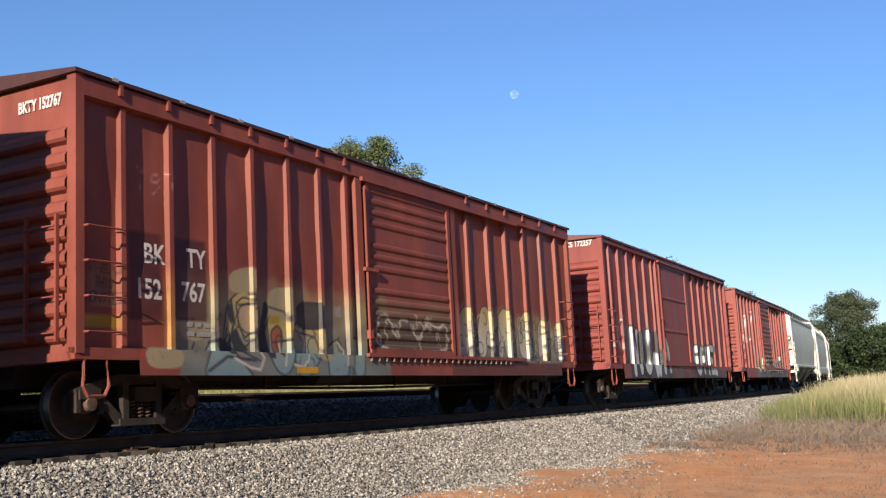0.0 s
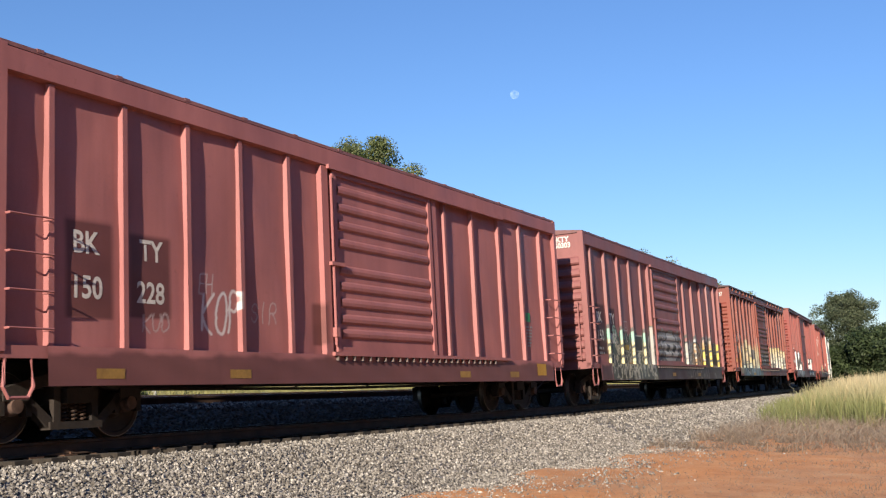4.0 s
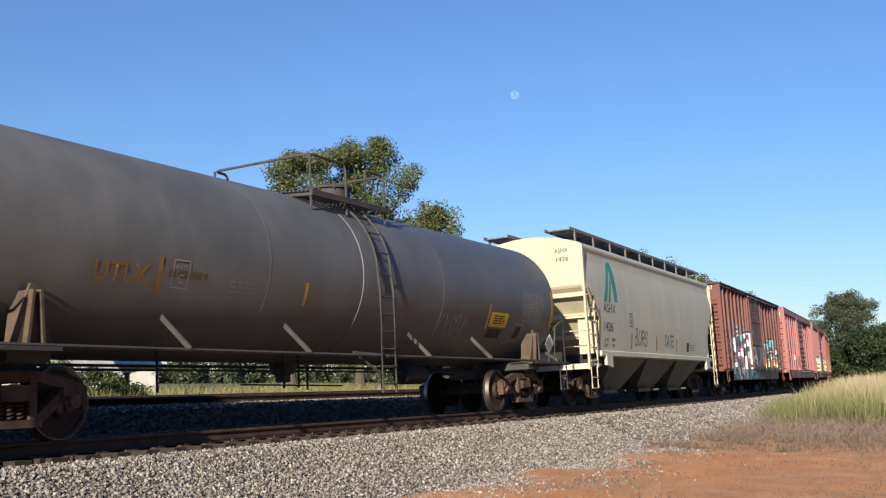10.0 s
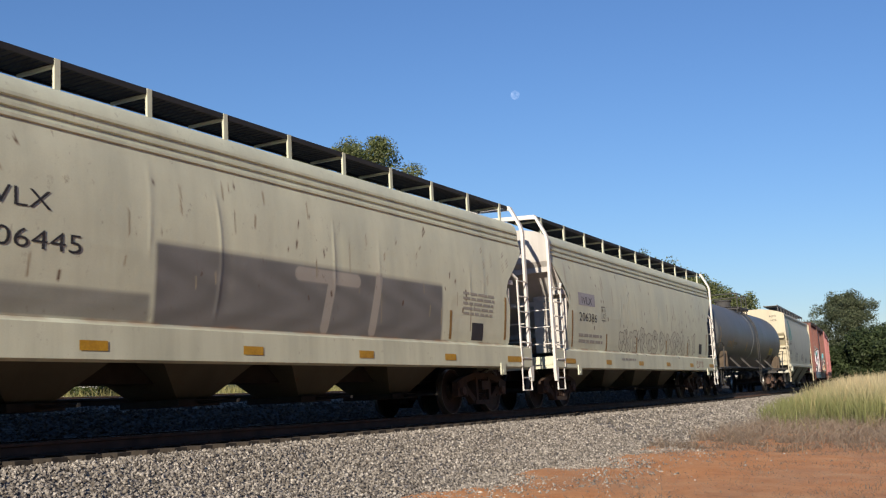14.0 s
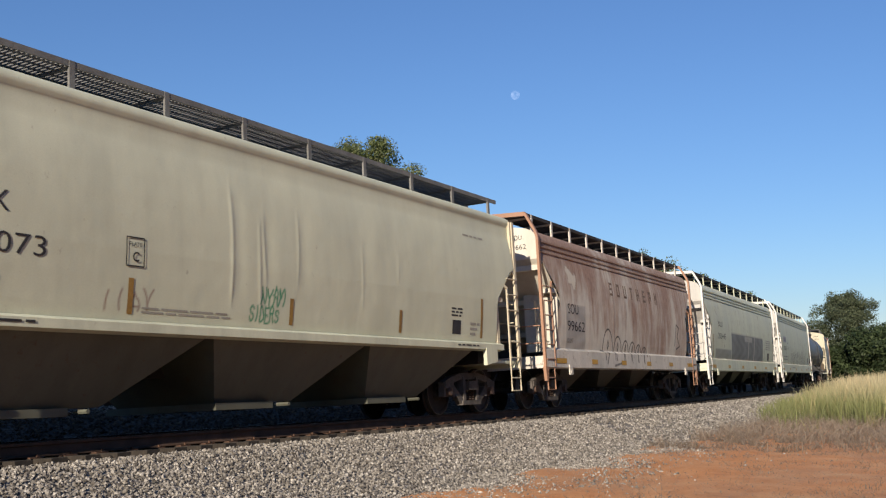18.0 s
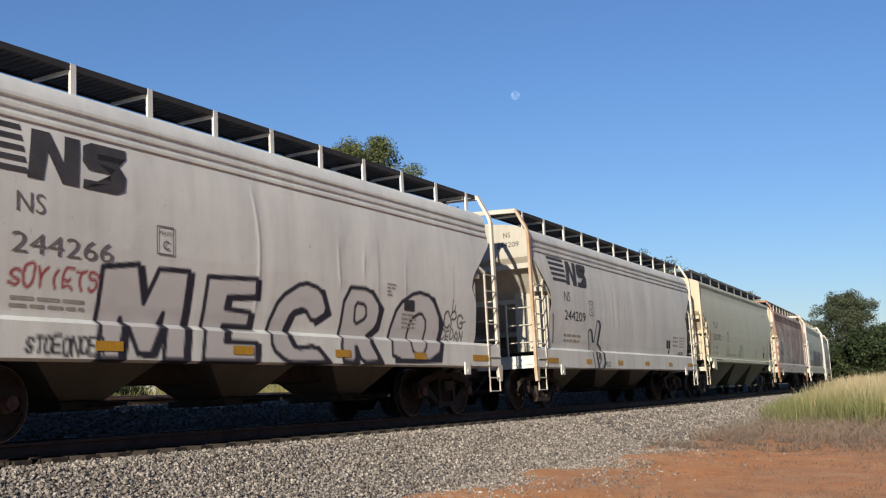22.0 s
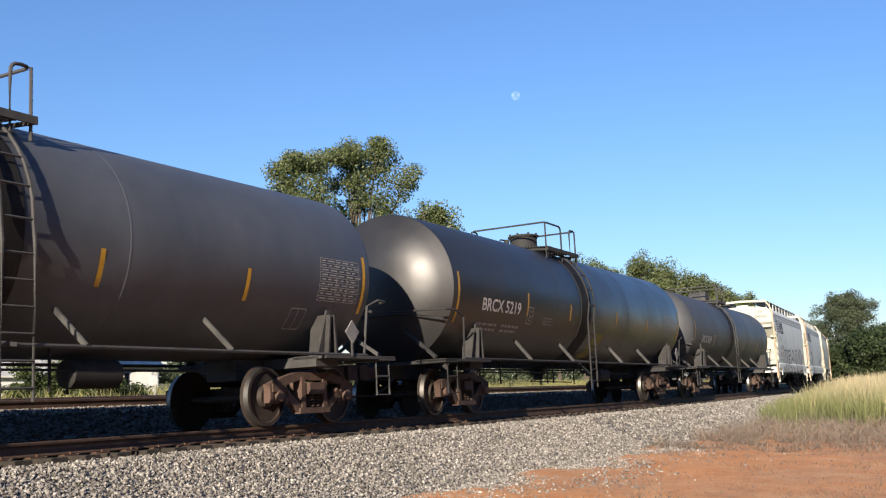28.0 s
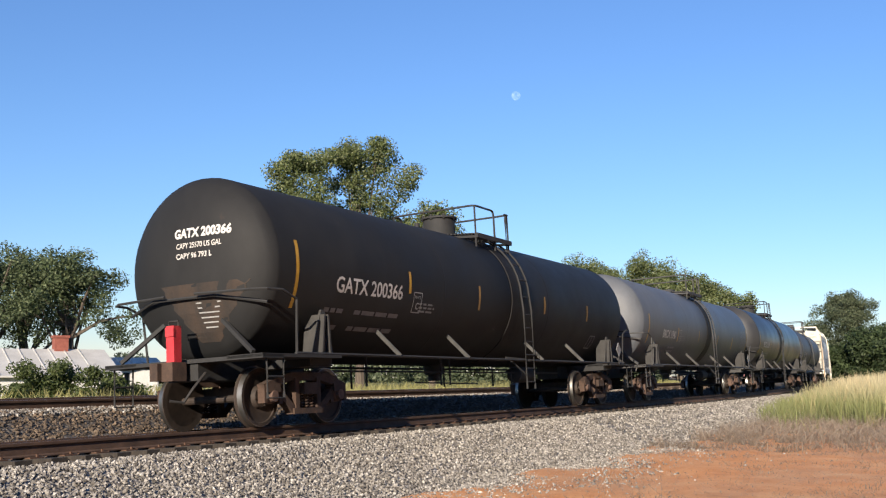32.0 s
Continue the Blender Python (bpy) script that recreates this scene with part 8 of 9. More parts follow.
for text in ("1.49,1.68 1.65,2.29 1.83,2.16 2.03,2.43 2.09,2.19 1.88,1.94 1.83,1.71 1.71,1.51 1.49,1.39", "2.1,1 2.07,1.69 2.16,1.97 2.42,2.33 2.73,2.44 2.7,2.25 2.55,2.03 2.47,1.71 2.65,1.57 2.91,1.67 3.23,1.46 3.44,1.37 3.38,1.18 3.09,1.14 2.98,1.43 2.69,1.5 2.47,1.44 2.47,1.05",
             "2.55,2.03 2.68,2.17 3.05,2.28 3.09,2.14 2.84,2.06 2.73,1.91 2.7,1.73 2.59,1.84", "4.69,2.42 5.04,2.55 5.33,2.2 5.76,2.22 6.01,1.96 5.91,1.71 5.46,1.63 6.23,1.63 6.26,1.33 6.49,1.04 6.08,1.07 5.74,1.53 5.36,1.59 5.31,1.16 5.01,1.16 5.03,1.9 4.84,2.21",
             "3.8,1.97 3.85,2.28 4.13,2.45 4.42,2.46 4.63,2.28 4.52,2.13 4.31,2.2 4.13,2.12 4.14,1.9 4.76,1.98 4.86,1.7 4.5,1.78 4.06,1.71 3.86,1.45 3.83,1.13 4.06,1.01 4.36,1.11 4.75,1.35 5.23,1.4 5.31,1.21 4.97,1.26 4.48,1.09 4.11,0.95 3.76,1.08 3.65,1.42 3.76,1.68 4,1.82 3.84,1.86"):
    sp.shape(text, RAIN, CHALK, 0.028, (0.98, 2.46), 2, NIGHT)
sp.shape("3.71,2.49 3.77,2.24 4.13,2.14 3.77,2.17 3.65,1.89 3.68,2.19 3.43,2.25 3.71,2.26", (0.4, 0.45, 0.6), rounds=0).strokes([[(2.7, 1.62), (3.1, 1.85), (3.6, 1.9)], [(3.3, 1.5), (3.55, 1.75)], [(6.35, 1.1), (6.3, 1.6), (6.5, 2.0), (6.75, 2.05)], [(5.4, 1.1), (5.55, 1.3), (5.9, 1.2), (6.3, 1.05)], [(7.0, 1.1), (7.3, 1.5), (7.4, 1.95)], [(2.2, 1.05), (2.6, 1.3), (3.0, 1.05)]], 0.03, CHALK)
for text in ("1.55,1.9 1.62,2.4 1.78,2.1 1.75,1.85", "2.5,2.0 2.62,2.42 2.78,2.1 2.75,1.9", "3.15,2.0 3.25,2.4 3.45,2.15 3.35,1.95", "4.55,2.1 4.68,2.5 4.82,2.2 4.75,1.95", "5.5,1.9 5.65,2.3 5.82,2.0 5.7,1.8"):
    sp.shape(text, (0.06, 0.36, 0.44), NIGHT, 0.035, rounds=0)
sp.tangle(1.6, 7.2, 1.1, 2.1, 16, 61, 0.02, [CHALK]).tangle(1.6, 7.2, 1.1, 2.0, 12, 62, 0.05, [NIGHT])
sp.strokes([[(3.05, 2.37), (3.35, 2.42), (3.55, 2.36)], [(3.3, 2.15), (3.5, 2.32), (3.6, 2.2)]], 0.05, (0.05, 0.34, 0.40)).strokes(letters("HWN", 6.3, 2.2, 0.5, 0.5, 54, 0.4), 0.018, (0.30, 0.22, 0.19))
sp.strokes(letters("NTW", -0.9 + 1.2, 1.75, 0.7, 0.3, 53, 0.3), 0.03, (0.06, 0.36, 0.38))
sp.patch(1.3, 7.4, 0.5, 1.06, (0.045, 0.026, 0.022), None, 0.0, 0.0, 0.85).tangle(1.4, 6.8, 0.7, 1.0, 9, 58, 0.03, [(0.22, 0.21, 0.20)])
for x in (1.5, 4.1, 5.7, 6.6):
    sp.patch(x, x + 0.2, 1.1, 1.55, (0.40, 0.22, 0.02), None, 0, 0)
TX = [("AT", 0.36, -6.82, 2.48, 0.006), ("W", 0.36, -5.95, 2.50, 0.006), ("122", 0.36, -6.87, 2.03, 0.006), ("167", 0.36, -5.98, 2.05, 0.006), ("LD LMT", 0.17, -6.85, 1.5, 0.002), ("LT WT", 0.17, -6.85, 1.27, 0.002), ("157700", 0.15, -5.95, 1.44, 0.0), ("62300", 0.15, -5.9, 1.24, 0.0)]
c = boxcar("brown boxcar with large silver, teal and rainbow graffiti", h, g, (0.17, 0.055, 0.041), RUST, (-7.07, -6.22, -5.37, -4.52, -3.72, -2.92, -2.15), (2.35, 3.33, 4.27, 5.1, 5.98, 6.9), (-1.37, 1.63), 0.10, sp, 0.58, TX, "ATW 122167", 0.25, 0.35, plain_door=True, roof_c=(-0.7, -0.15, -0.08), inset=1.75, sill_y=1.515)
lettering("CLOSE AND LOCK DOORS", 0.13, M_greytext, c, -0.72, 3.53, flat(-1.585), 0.002, width=1.42)
lettering("BEFORE MOVING CAR", 0.13, M_greytext, c, -0.58, 3.36, flat(-1.585), 0.002, width=1.16)
part("reflective_strip", plate(-7.45, -7.25, 1.2, 1.9, flat(-1.51)), M_yellow, c)
CARS.append(c)

# cream hopper with a teal sign
h, g = span(9)
sp = Paint().strokes(letters("BURS", -2.95, 1.62, 1.25, 0.48, 61, 0.3), 0.05, (0.07, 0.07, 0.075)).strokes(letters("DATE", 0.25, 1.66, 1.1, 0.36, 62, 0.3), 0.045, (0.06, 0.06, 0.065))
TX = [("ASHX", 0.36, -5.80, 2.44, 0.004, M_dark, 1.02), ("1426", 0.36, -5.86, 1.94, 0.004, M_dark, 0.82), ("LD LMT", 0.13, -5.75, 1.66, 0.0, M_dark, None), ("230000", 0.13, -5.15, 1.67, 0.0, M_dark, None), ("LT WT", 0.13, -5.75, 1.5, 0.0, M_dark, None), ("56000", 0.13, -5.1, 1.51, 0.0, M_dark, None)]
c, sk = hopper("cream covered hopper with a teal pointed sign", h, g, (0.595, 0.615, 0.525), RUST, "smooth", 3, TX, sp, 0.15, 0.1, 0.5, strips=[(-6.15, 1.5, 2.5, M_oldyellow), (-3.3, 1.5, 1.95, M_oldyellow), (-0.7, 1.5, 1.95, M_oldyellow), (1.7, 1.5, 1.95, M_oldyellow)], end_text="ASHX/1426", frame_c=(0.62, 0.57, 0.42))
sign = skin_shape(c, [(-5.74, 2.72), (-5.48, 2.72), (-5.0, 3.56), (-4.93, 3.62), (-4.86, 3.5), (-4.8, 2.76), (-4.54, 2.76), (-4.56, 3.5), (-4.62, 3.76), (-4.76, 3.87), (-4.95, 3.87), (-5.09, 3.78)], M_teal, sk, "painted_sign", "teal pointed company sign")
skin_shape(sign, [(-5.36, 2.72), (-5.2, 2.72), (-4.93, 3.3), (-4.95, 3.48)], M_teal, sk, "stripe")
clearance_box(c, M_dark, -3.5, 2.15, sk)
bars(c, M_print, 3.4, 4.2, 1.55, 1.8, sk, 3, 8)
part("stencil_box", plate(3.0, 3.3, 1.55, 1.85, sk), M_dark, c)
CARS.append(c)

# grey tank wagon
h, g = span(10)
M_worn = mottled("worn ochre paint", (0.13, 0.105, 0.055), (0.17, 0.135, 0.06), 3.0, 0.8, 30)
ST = [(-7.75, 1.85, 2.75, M_yellow), (-5.02, 1.83, 2.3, M_oldyellow), (-1.77, 1.85, 2.2, M_yellow), (8.1, 1.85, 2.75, M_yellow)]
c, sk = tank_wagon("weathered grey tank wagon with a faded yellow number", h, g, (0.142, 0.151, 0.160), 0.55, 0.50, ("UTLX", 0.34, -6.15, 1.93, 0.95, M_oldyellow), [(-4.85, -4.1, 1.95, 2.15, 1, M_worn)], 0.35, ST, 7.0, rails=(-1.4, 0.95), dome=(0.7, "round"))
hz = part("hazard_panel", plate(4.9, 5.75, 1.8, 2.1, sk), mottled("yellow placard", (0.62, 0.48, 0.03), (0.75, 0.58, 0.05), 4, 0.5, 30), c, "yellow hazard panel")
bars(hz, M_dark, 5.05, 5.6, 1.84, 2.04, lambda z: sk(z) - 0.004, 4, 17)
part("data_plate", plate(4.95, 5.6, 1.58, 1.76, sk), M_dark, c)
sprayed(c, letters("INSDY", 2.6, 1.55, 1.2, 0.42, 18, 0.4, 0.3), 0.035, M_greytext, sk, "sprayed_tag", "pale scrawled tag")
sprayed(c, [[(6.2, 1.55), (6.2, 1.9), (6.62, 1.9), (6.62, 1.55), (6.2, 1.55)]], 0.03, M_greytext, sk, "stencil_box")
part("stencil_box", plate(6.26, 6.56, 1.6, 1.85, sk), M_dark, c)
sprayed(c, letters("SK", 6.9, 1.42, 0.7, 0.2, 19, 0.4), 0.03, M_greytext, sk, "sprayed_tag")
part("reflective_strip", plate(4.75, 4.83, 1.75, 2.25, sk), M_yellow, c, "yellow reflective strip")
dm = Shape().prism([(0, -0.2), (0.2, 0), (0, 0.2), (-0.2, 0)], -1.56, -1.54)
part("placard", dm.mesh("placard", M_white), M_white, c, "white diamond placard", at=pose(7.62, 0, 1.5))
CARS.append(c)

# beaded hoppers
h, g = span(11)
sp = Paint().piece("SKBRGSOSKRBSK", -3.4, 1.52, 8.9, 0.48, 71, 0.14, [(0.62, 0.63, 0.49)], (0.07, 0.065, 0.06), None, wild=1.1, room=0.5, edge=0.019).tangle(-3.4, 5.3, 1.6, 1.95, 14, 72, 0.02, [(0.09, 0.08, 0.075)]).drips(-7.3, 7.3, 30, 74, (0.46, 0.42, 0.29), 1.4, 3.5).spots(-7.3, 7.3, 40, 75, (0.12, 0.07, 0.045)).patch(-8.4, 8.4, 1.352, 1.42, (0.40, 0.26, 0.16), None, 0.012, 1.0, 0.75, 0.03).strokes(letters("ESYL", 5.2, 1.04, 0.95, 0.2, 73, 0.5), 0.028, (0.30, 0.10, 0.06))
TX = [("IVLX", 0.27, -6.3, 2.56, 0.004, M_dark, 0.80), ("206386", 0.31, -6.52, 2.12, 0.004, M_dark, 1.36)]
# end_c is darker than frame_c: shade on the end sheets is in it
c, sk = hopper("cream covered hopper with beaded eaves and pale scribbles", h, g, CREAM, RUST, "round", 4, TX, sp, 0.3, 0.12, 0.45, strips=[(-7.0, 1.45, 2.35, M_oldyellow), (-4.35, 1.4, 1.85, M_oldyellow), (-1.6, 1.4, 1.85, M_oldyellow), (1.6, 1.4, 1.85, M_oldyellow), (4.3, 1.4, 1.85, M_oldyellow), (7.0, 1.5, 2.2, M_oldyellow)], frame_c=(0.80, 0.79, 0.75), end_c=(0.60, 0.59, 0.56), board_c=(0.03, 0.03, 0.032))
clearance_box(c, M_faint, -4.75, 2.2, sk)
part("number_panel", plate(-6.52, -5.26, 2.52, 2.84, sk, 0.003), mottled("lilac grey patch", (0.42, 0.42, 0.46), (0.50, 0.50, 0.54), 3, 0.7), c)
bars(c, M_print, -6.55, -4.7, 1.5, 1.8, sk, 2, 9)
bars(c, M_print, -3.3, -2.0, 1.1, 1.22, flat(-1.604), 1, 10)
part("stencil_box", plate(5.9, 6.3, 1.5, 1.85, sk), M_dark, c)
CARS.append(c)
h, g = span(12)
GR = (0.20, 0.20, 0.205)
sp = Paint().patch(-6.6, -3.4, 1.4, 1.8, GR, None, 0.0, 0.0, 0.7).patch(-3.4, 4.3, 1.38, 2.48, GR, None, 0.0, 0.0, 0.92).strokes([[(-0.3, 2.3), (1.3, 2.3)], [(0.6, 2.3), (0.4, 1.5)], [(2.0, 2.4), (1.8, 1.5)]], 0.22, (0.45, 0.43, 0.38)).drips(-7.3, 7.3, 34, 76, (0.44, 0.39, 0.27), 1.4, 3.5).spots(-7.3, 7.3, 30, 77, (0.13, 0.07, 0.04)).patch(-8.4, 8.4, 1.352, 1.42, (0.40, 0.26, 0.16), None, 0.012, 1.0, 0.75, 0.03)
TX = [("IVLX", 0.32, -6.0, 2.62, 0.004, M_dark, 0.95), ("206445", 0.32, -6.1, 2.16, 0.004, M_dark, 1.5)]
# shade between the wagons is put into end_c here as well
c, sk = hopper("cream covered hopper with a dark grey painted-out block", h, g, CREAM, RUST, "round", 4, TX, sp, 0.35, 0.12, 0.5, strips=[(-6.95, 1.45, 2.3, M_oldyellow), (4.6, 1.45, 2.0, M_oldyellow), (7.05, 1.5, 2.4, M_oldyellow)], frame_c=(0.80, 0.79, 0.75), end_c=(0.60, 0.59, 0.56), board_c=(0.03, 0.03, 0.032))
bars(c, M_print, 5.1, 6.5, 1.9, 2.4, sk, 5, 11)
part("stencil_box", plate(5.5, 6.0, 1.45, 1.8, sk), M_dark, c)
CARS.append(c)
h, g = span(13)
INK2 = (0.05, 0.045, 0.045)
sp = Paint().patch(-5.5, -4.05, 1.35, 2.5, (0.47, 0.46, 0.43), None, 0.0, 0.0, 0.8)
sp.strokes([[(-5.2, 3.35), (-4.9, 3.2)], [(-5.1, 3.1), (-4.7, 3.15)], [(-4.8, 2.95), (-4.7, 3.2)]], 0.2, (0.74, 0.69, 0.58))
for x, w, z, t in ((-2.3, 0.42, 1.55, 0.62), (-1.45, 0.34, 1.5, 0.5), (-0.75, 0.3, 1.48, 0.42), (-0.1, 0.3, 1.46, 0.42), (0.5, 0.28, 1.44, 0.38), (1.1, 0.3, 1.4, 0.36)):
    sp.strokes([[(x + w * math.cos(a * 0.35), z - 0.18 + t * math.sin(a * 0.35)) for a in range(-1, 11)], [(x - 0.12 * w, z), (x, z + 0.14), (x + 0.2 * w, z + 0.02), (x, z - 0.1), (x - 0.12 * w, z)]], 0.042, INK2)
sp.strokes([[(-2.9, 1.4), (-2.4, 1.35), (-2.6, 1.05)], [(-2.0, 1.0), (-1.2, 1.1)], [(4.5, 1.7), (4.7, 2.4), (5.0, 2.3), (4.8, 2.0), (5.1, 1.7), (4.7, 1.6)]], 0.045, INK2)
TX = [("SOU", 0.36, -5.38, 2.26, 0.004, M_dark, 0.75), ("99662", 0.36, -5.42, 1.84, 0.004, M_dark, 1.25), ("LD LMT", 0.15, -5.4, 1.55, 0.0, M_faint, None)]
c, sk = hopper("old grey covered hopper streaked with brown rust", h, g, (0.78, 0.74, 0.64), RUST, "round", 3, TX, sp, 0.8, 0.2, 1.0, rusty=True, cast=M_dusty, sill_c=(0.68, 0.65, 0.58), frame_c=(0.40, 0.23, 0.15), end_c=(0.72, 0.69, 0.60), board_c=(0.05, 0.045, 0.04), end_text="SOU/99662", strips=[])
BLOCKS = ("CDEFG", "ABDG", "ABD", "GH", "ABE", "ADEG", "AGEJ", "AIB")
BAR = {"A": (0, 0, 0.3, 1), "B": (0.7, 0, 1, 1), "C": (0.7, 0.22, 1, 0.4), "D": (0, 0, 1, 0.18), "E": (0.05, 0.42, 0.95, 0.58), "F": (0, 0.6, 0.3, 0.78), "G": (0, 0.82, 1, 1), "H": (0.35, 0, 0.65, 0.8), "I": (0.3, 0.4, 0.7, 0.8), "J": (0.7, 0.2, 1, 0.8)}
for j, run in enumerate(BLOCKS):
    x, s = -2.0 + 0.625 * j, Shape()
    for k in run:
        a0, b0, a1, b1 = BAR[k]
        p = plate(x + 0.26 * a0, x + 0.26 * a1, 2.93 + 0.36 * b0, 2.93 + 0.36 * b1, sk, 0.006, 3)
        s.add(p.v, p.f)
    part("faded_block", s, M_ghost, c, "faded dark block of a company name")
CARS.append(c)

# smooth cream hopper
h, g = span(14)
sp = Paint().strokes(letters("NYAM", -0.95, 1.78, 0.55, 0.26, 81, 0.4), 0.03, (0.05, 0.30, 0.16)).strokes(letters("SIDERS", -1.2, 1.52, 0.7, 0.22, 83, 0.4), 0.03, (0.05, 0.30, 0.16)).strokes(letters("IIAV", -4.0, 1.55, 0.9, 0.25, 82, 0.3), 0.025, (0.32, 0.22, 0.18))
TX = [("TILX", 0.34, -6.2, 2.54, 0.004, M_dark, 0.85), ("521073", 0.34, -6.28, 2.08, 0.004, M_dark, 1.45), ("LD LMT", 0.13, -6.35, 1.76, 0.0, M_dark, None), ("224000", 0.13, -5.75, 1.76, 0.0, M_dark, None), ("LT WT", 0.13, -6.3, 1.55, 0.0, M_dark, None), ("62000", 0.13, -5.72, 1.55, 0.0, M_dark, None)]
c, sk = hopper("cream covered hopper with smooth sides", h, g, CREAM, RUST, "smooth", 3, TX, sp, cast=M_dusty, wear=0.12, fade=0.08, streak=0.4, strips=[(-6.75, 1.5, 2.4, M_oldyellow), (-3.5, 1.5, 1.95, M_oldyellow), (-0.2, 1.5, 1.9, M_oldyellow), (3.0, 1.5, 1.9, M_oldyellow), (6.2, 1.5, 2.3, M_oldyellow)], end_text="TILX/521073", frame_c=(0.66, 0.60, 0.45))
part("stencil_box", plate(4.95, 5.3, 1.55, 1.82, sk), M_dark, c)
bars(c, M_dark, 4.9, 5.35, 1.86, 2.06, sk, 3, 12)
bars(c, M_dark, -6.2, -5.0, 1.29, 1.35, flat(-1.624), 1, 27)
bars(c, M_dark, 5.0, 5.9, 1.29, 1.35, flat(-1.624), 1, 28)
bars(c, M_print, 5.7, 6.1, 1.5, 1.8, sk, 3, 24)
bars(c, M_print, -3.3, -1.6, 1.5, 1.6, sk, 2, 25)
clearance_box(c, M_dark, -3.6, 2.1, sk)
bars(c, M_print, 5.6, 6.6, 3.52, 3.6, sk, 1, 26)
CARS.append(c)

# two pale hoppers with dark company signs
M_logo = mottled("dark grey sign paint", (0.05, 0.05, 0.055), (0.09, 0.09, 0.095), 3.0, 0.7, 30)


def company_sign(c, sk, x, z):
    """Five stripes that run into a slanting block and a folded block."""
    first = None
    for k in range(5):
        w = 1.02 - 0.045 * k
        lo = z + 0.52 - 0.125 * k
        me = plate(x + 0.06 * k, x + 0.06 * k + w + 0.06, lo, lo + 0.07, sk, rows=2, lean=-0.3)
        first = part("company_sign", me, M_logo, c, "dark striped company sign") if first is None else (part("stripe", me, M_logo, first), first)[1]
    slant = ((0, 0), (0.26, 0), (0.36, 0.6), (0.58, 0), (0.86, 0), (0.94, 1), (0.68, 1), (0.62, 0.42), (0.42, 1), (0.12, 1))
    fold = ((0, 0), (0.72, 0), (0.9, 0.1), (0.95, 0.4), (0.82, 0.6), (0.34, 0.6), (0.36, 0.8), (0.98, 0.8), (1.0, 1), (0.24, 1), (0.06, 0.9), (0.02, 0.56), (0.14, 0.4), (0.62, 0.4), (0.6, 0.2), (0.02, 0.2))
    for pts, dx, w in ((slant, 1.12, 0.86), (fold, 1.93, 0.74)):
        skin_shape(first, [(x + dx + u * w, z - 0.02 + 0.6 * v) for u, v in pts], M_logo, sk, "block")


h, g = span(15)
TAG = [[(-3.5, 1.8), (-3.38, 1.4), (-3.25, 0.98)], [(-3.42, 1.5), (-3.1, 1.5), (-2.86, 2.05)], [(-3.1, 1.5), (-2.78, 1.38), (-2.72, 1.12), (-2.9, 0.97)]]
sp = Paint().strokes([[(x + 0.08, z - 0.01) for x, z in ln] for ln in TAG], 0.3, (0.025, 0.025, 0.04)).strokes(TAG, 0.3, (0.025, 0.025, 0.04)).strokes(TAG, 0.19, (0.66, 0.68, 0.64)).strokes([[(-3.02, 1.2), (-2.98, 1.3), (-2.93, 1.18)]], 0.07, (0.03, 0.03, 0.04)).strokes(letters("MDC", -2.6, 0.98, 0.5, 0.12, 88, 0.3), 0.03, (0.05, 0.05, 0.06))
TX = [("NS", 0.34, -5.34, 2.56, 0.004, M_dark, 0.42), ("244209", 0.34, -5.36, 2.1, 0.004, M_dark, 1.5)]
c, sk = hopper("pale grey covered hopper with a dark striped company sign", h, g, (0.80, 0.84, 0.79), RUST, "round", 3, TX, sp, 0.3, 0.12, 0.8, cast=M_truckshade, strips=[(-6.1, 1.5, 2.2, M_greytext)], end_text="NS/244209", frame_c=(0.66, 0.65, 0.56), end_c=(0.58, 0.57, 0.49), board_c=(0.045, 0.045, 0.047), rusty_post=True)
company_sign(c, sk, -6.2, 3.0)
clearance_box(c, M_faint, -3.55, 2.3, sk)
bars(c, M_print, -5.4, -4.2, 1.5, 1.75, sk, 2, 13)
bars(c, M_print, 4.5, 5.1, 1.62, 2.0, sk, 3, 14)
bars(c, M_print, 5.3, 5.95, 1.62, 2.0, sk, 4, 29)
for x0, x1, z0, z1 in ((3.75, 3.95, 1.6, 1.86), (3.99, 4.2, 1.6, 1.86), (3.97, 4.12, 1.44, 1.56)):
    part("stencil_box", plate(x0, x1, z0, z1, sk), M_dark, c)
lettering("HCS 83", 0.15, M_dark, c, 5.15, 1.42, sk, 0.004, width=0.6)
CARS.append(c)
h, g = span(16)
sp, NAVY = Paint(), (0.03, 0.03, 0.045)
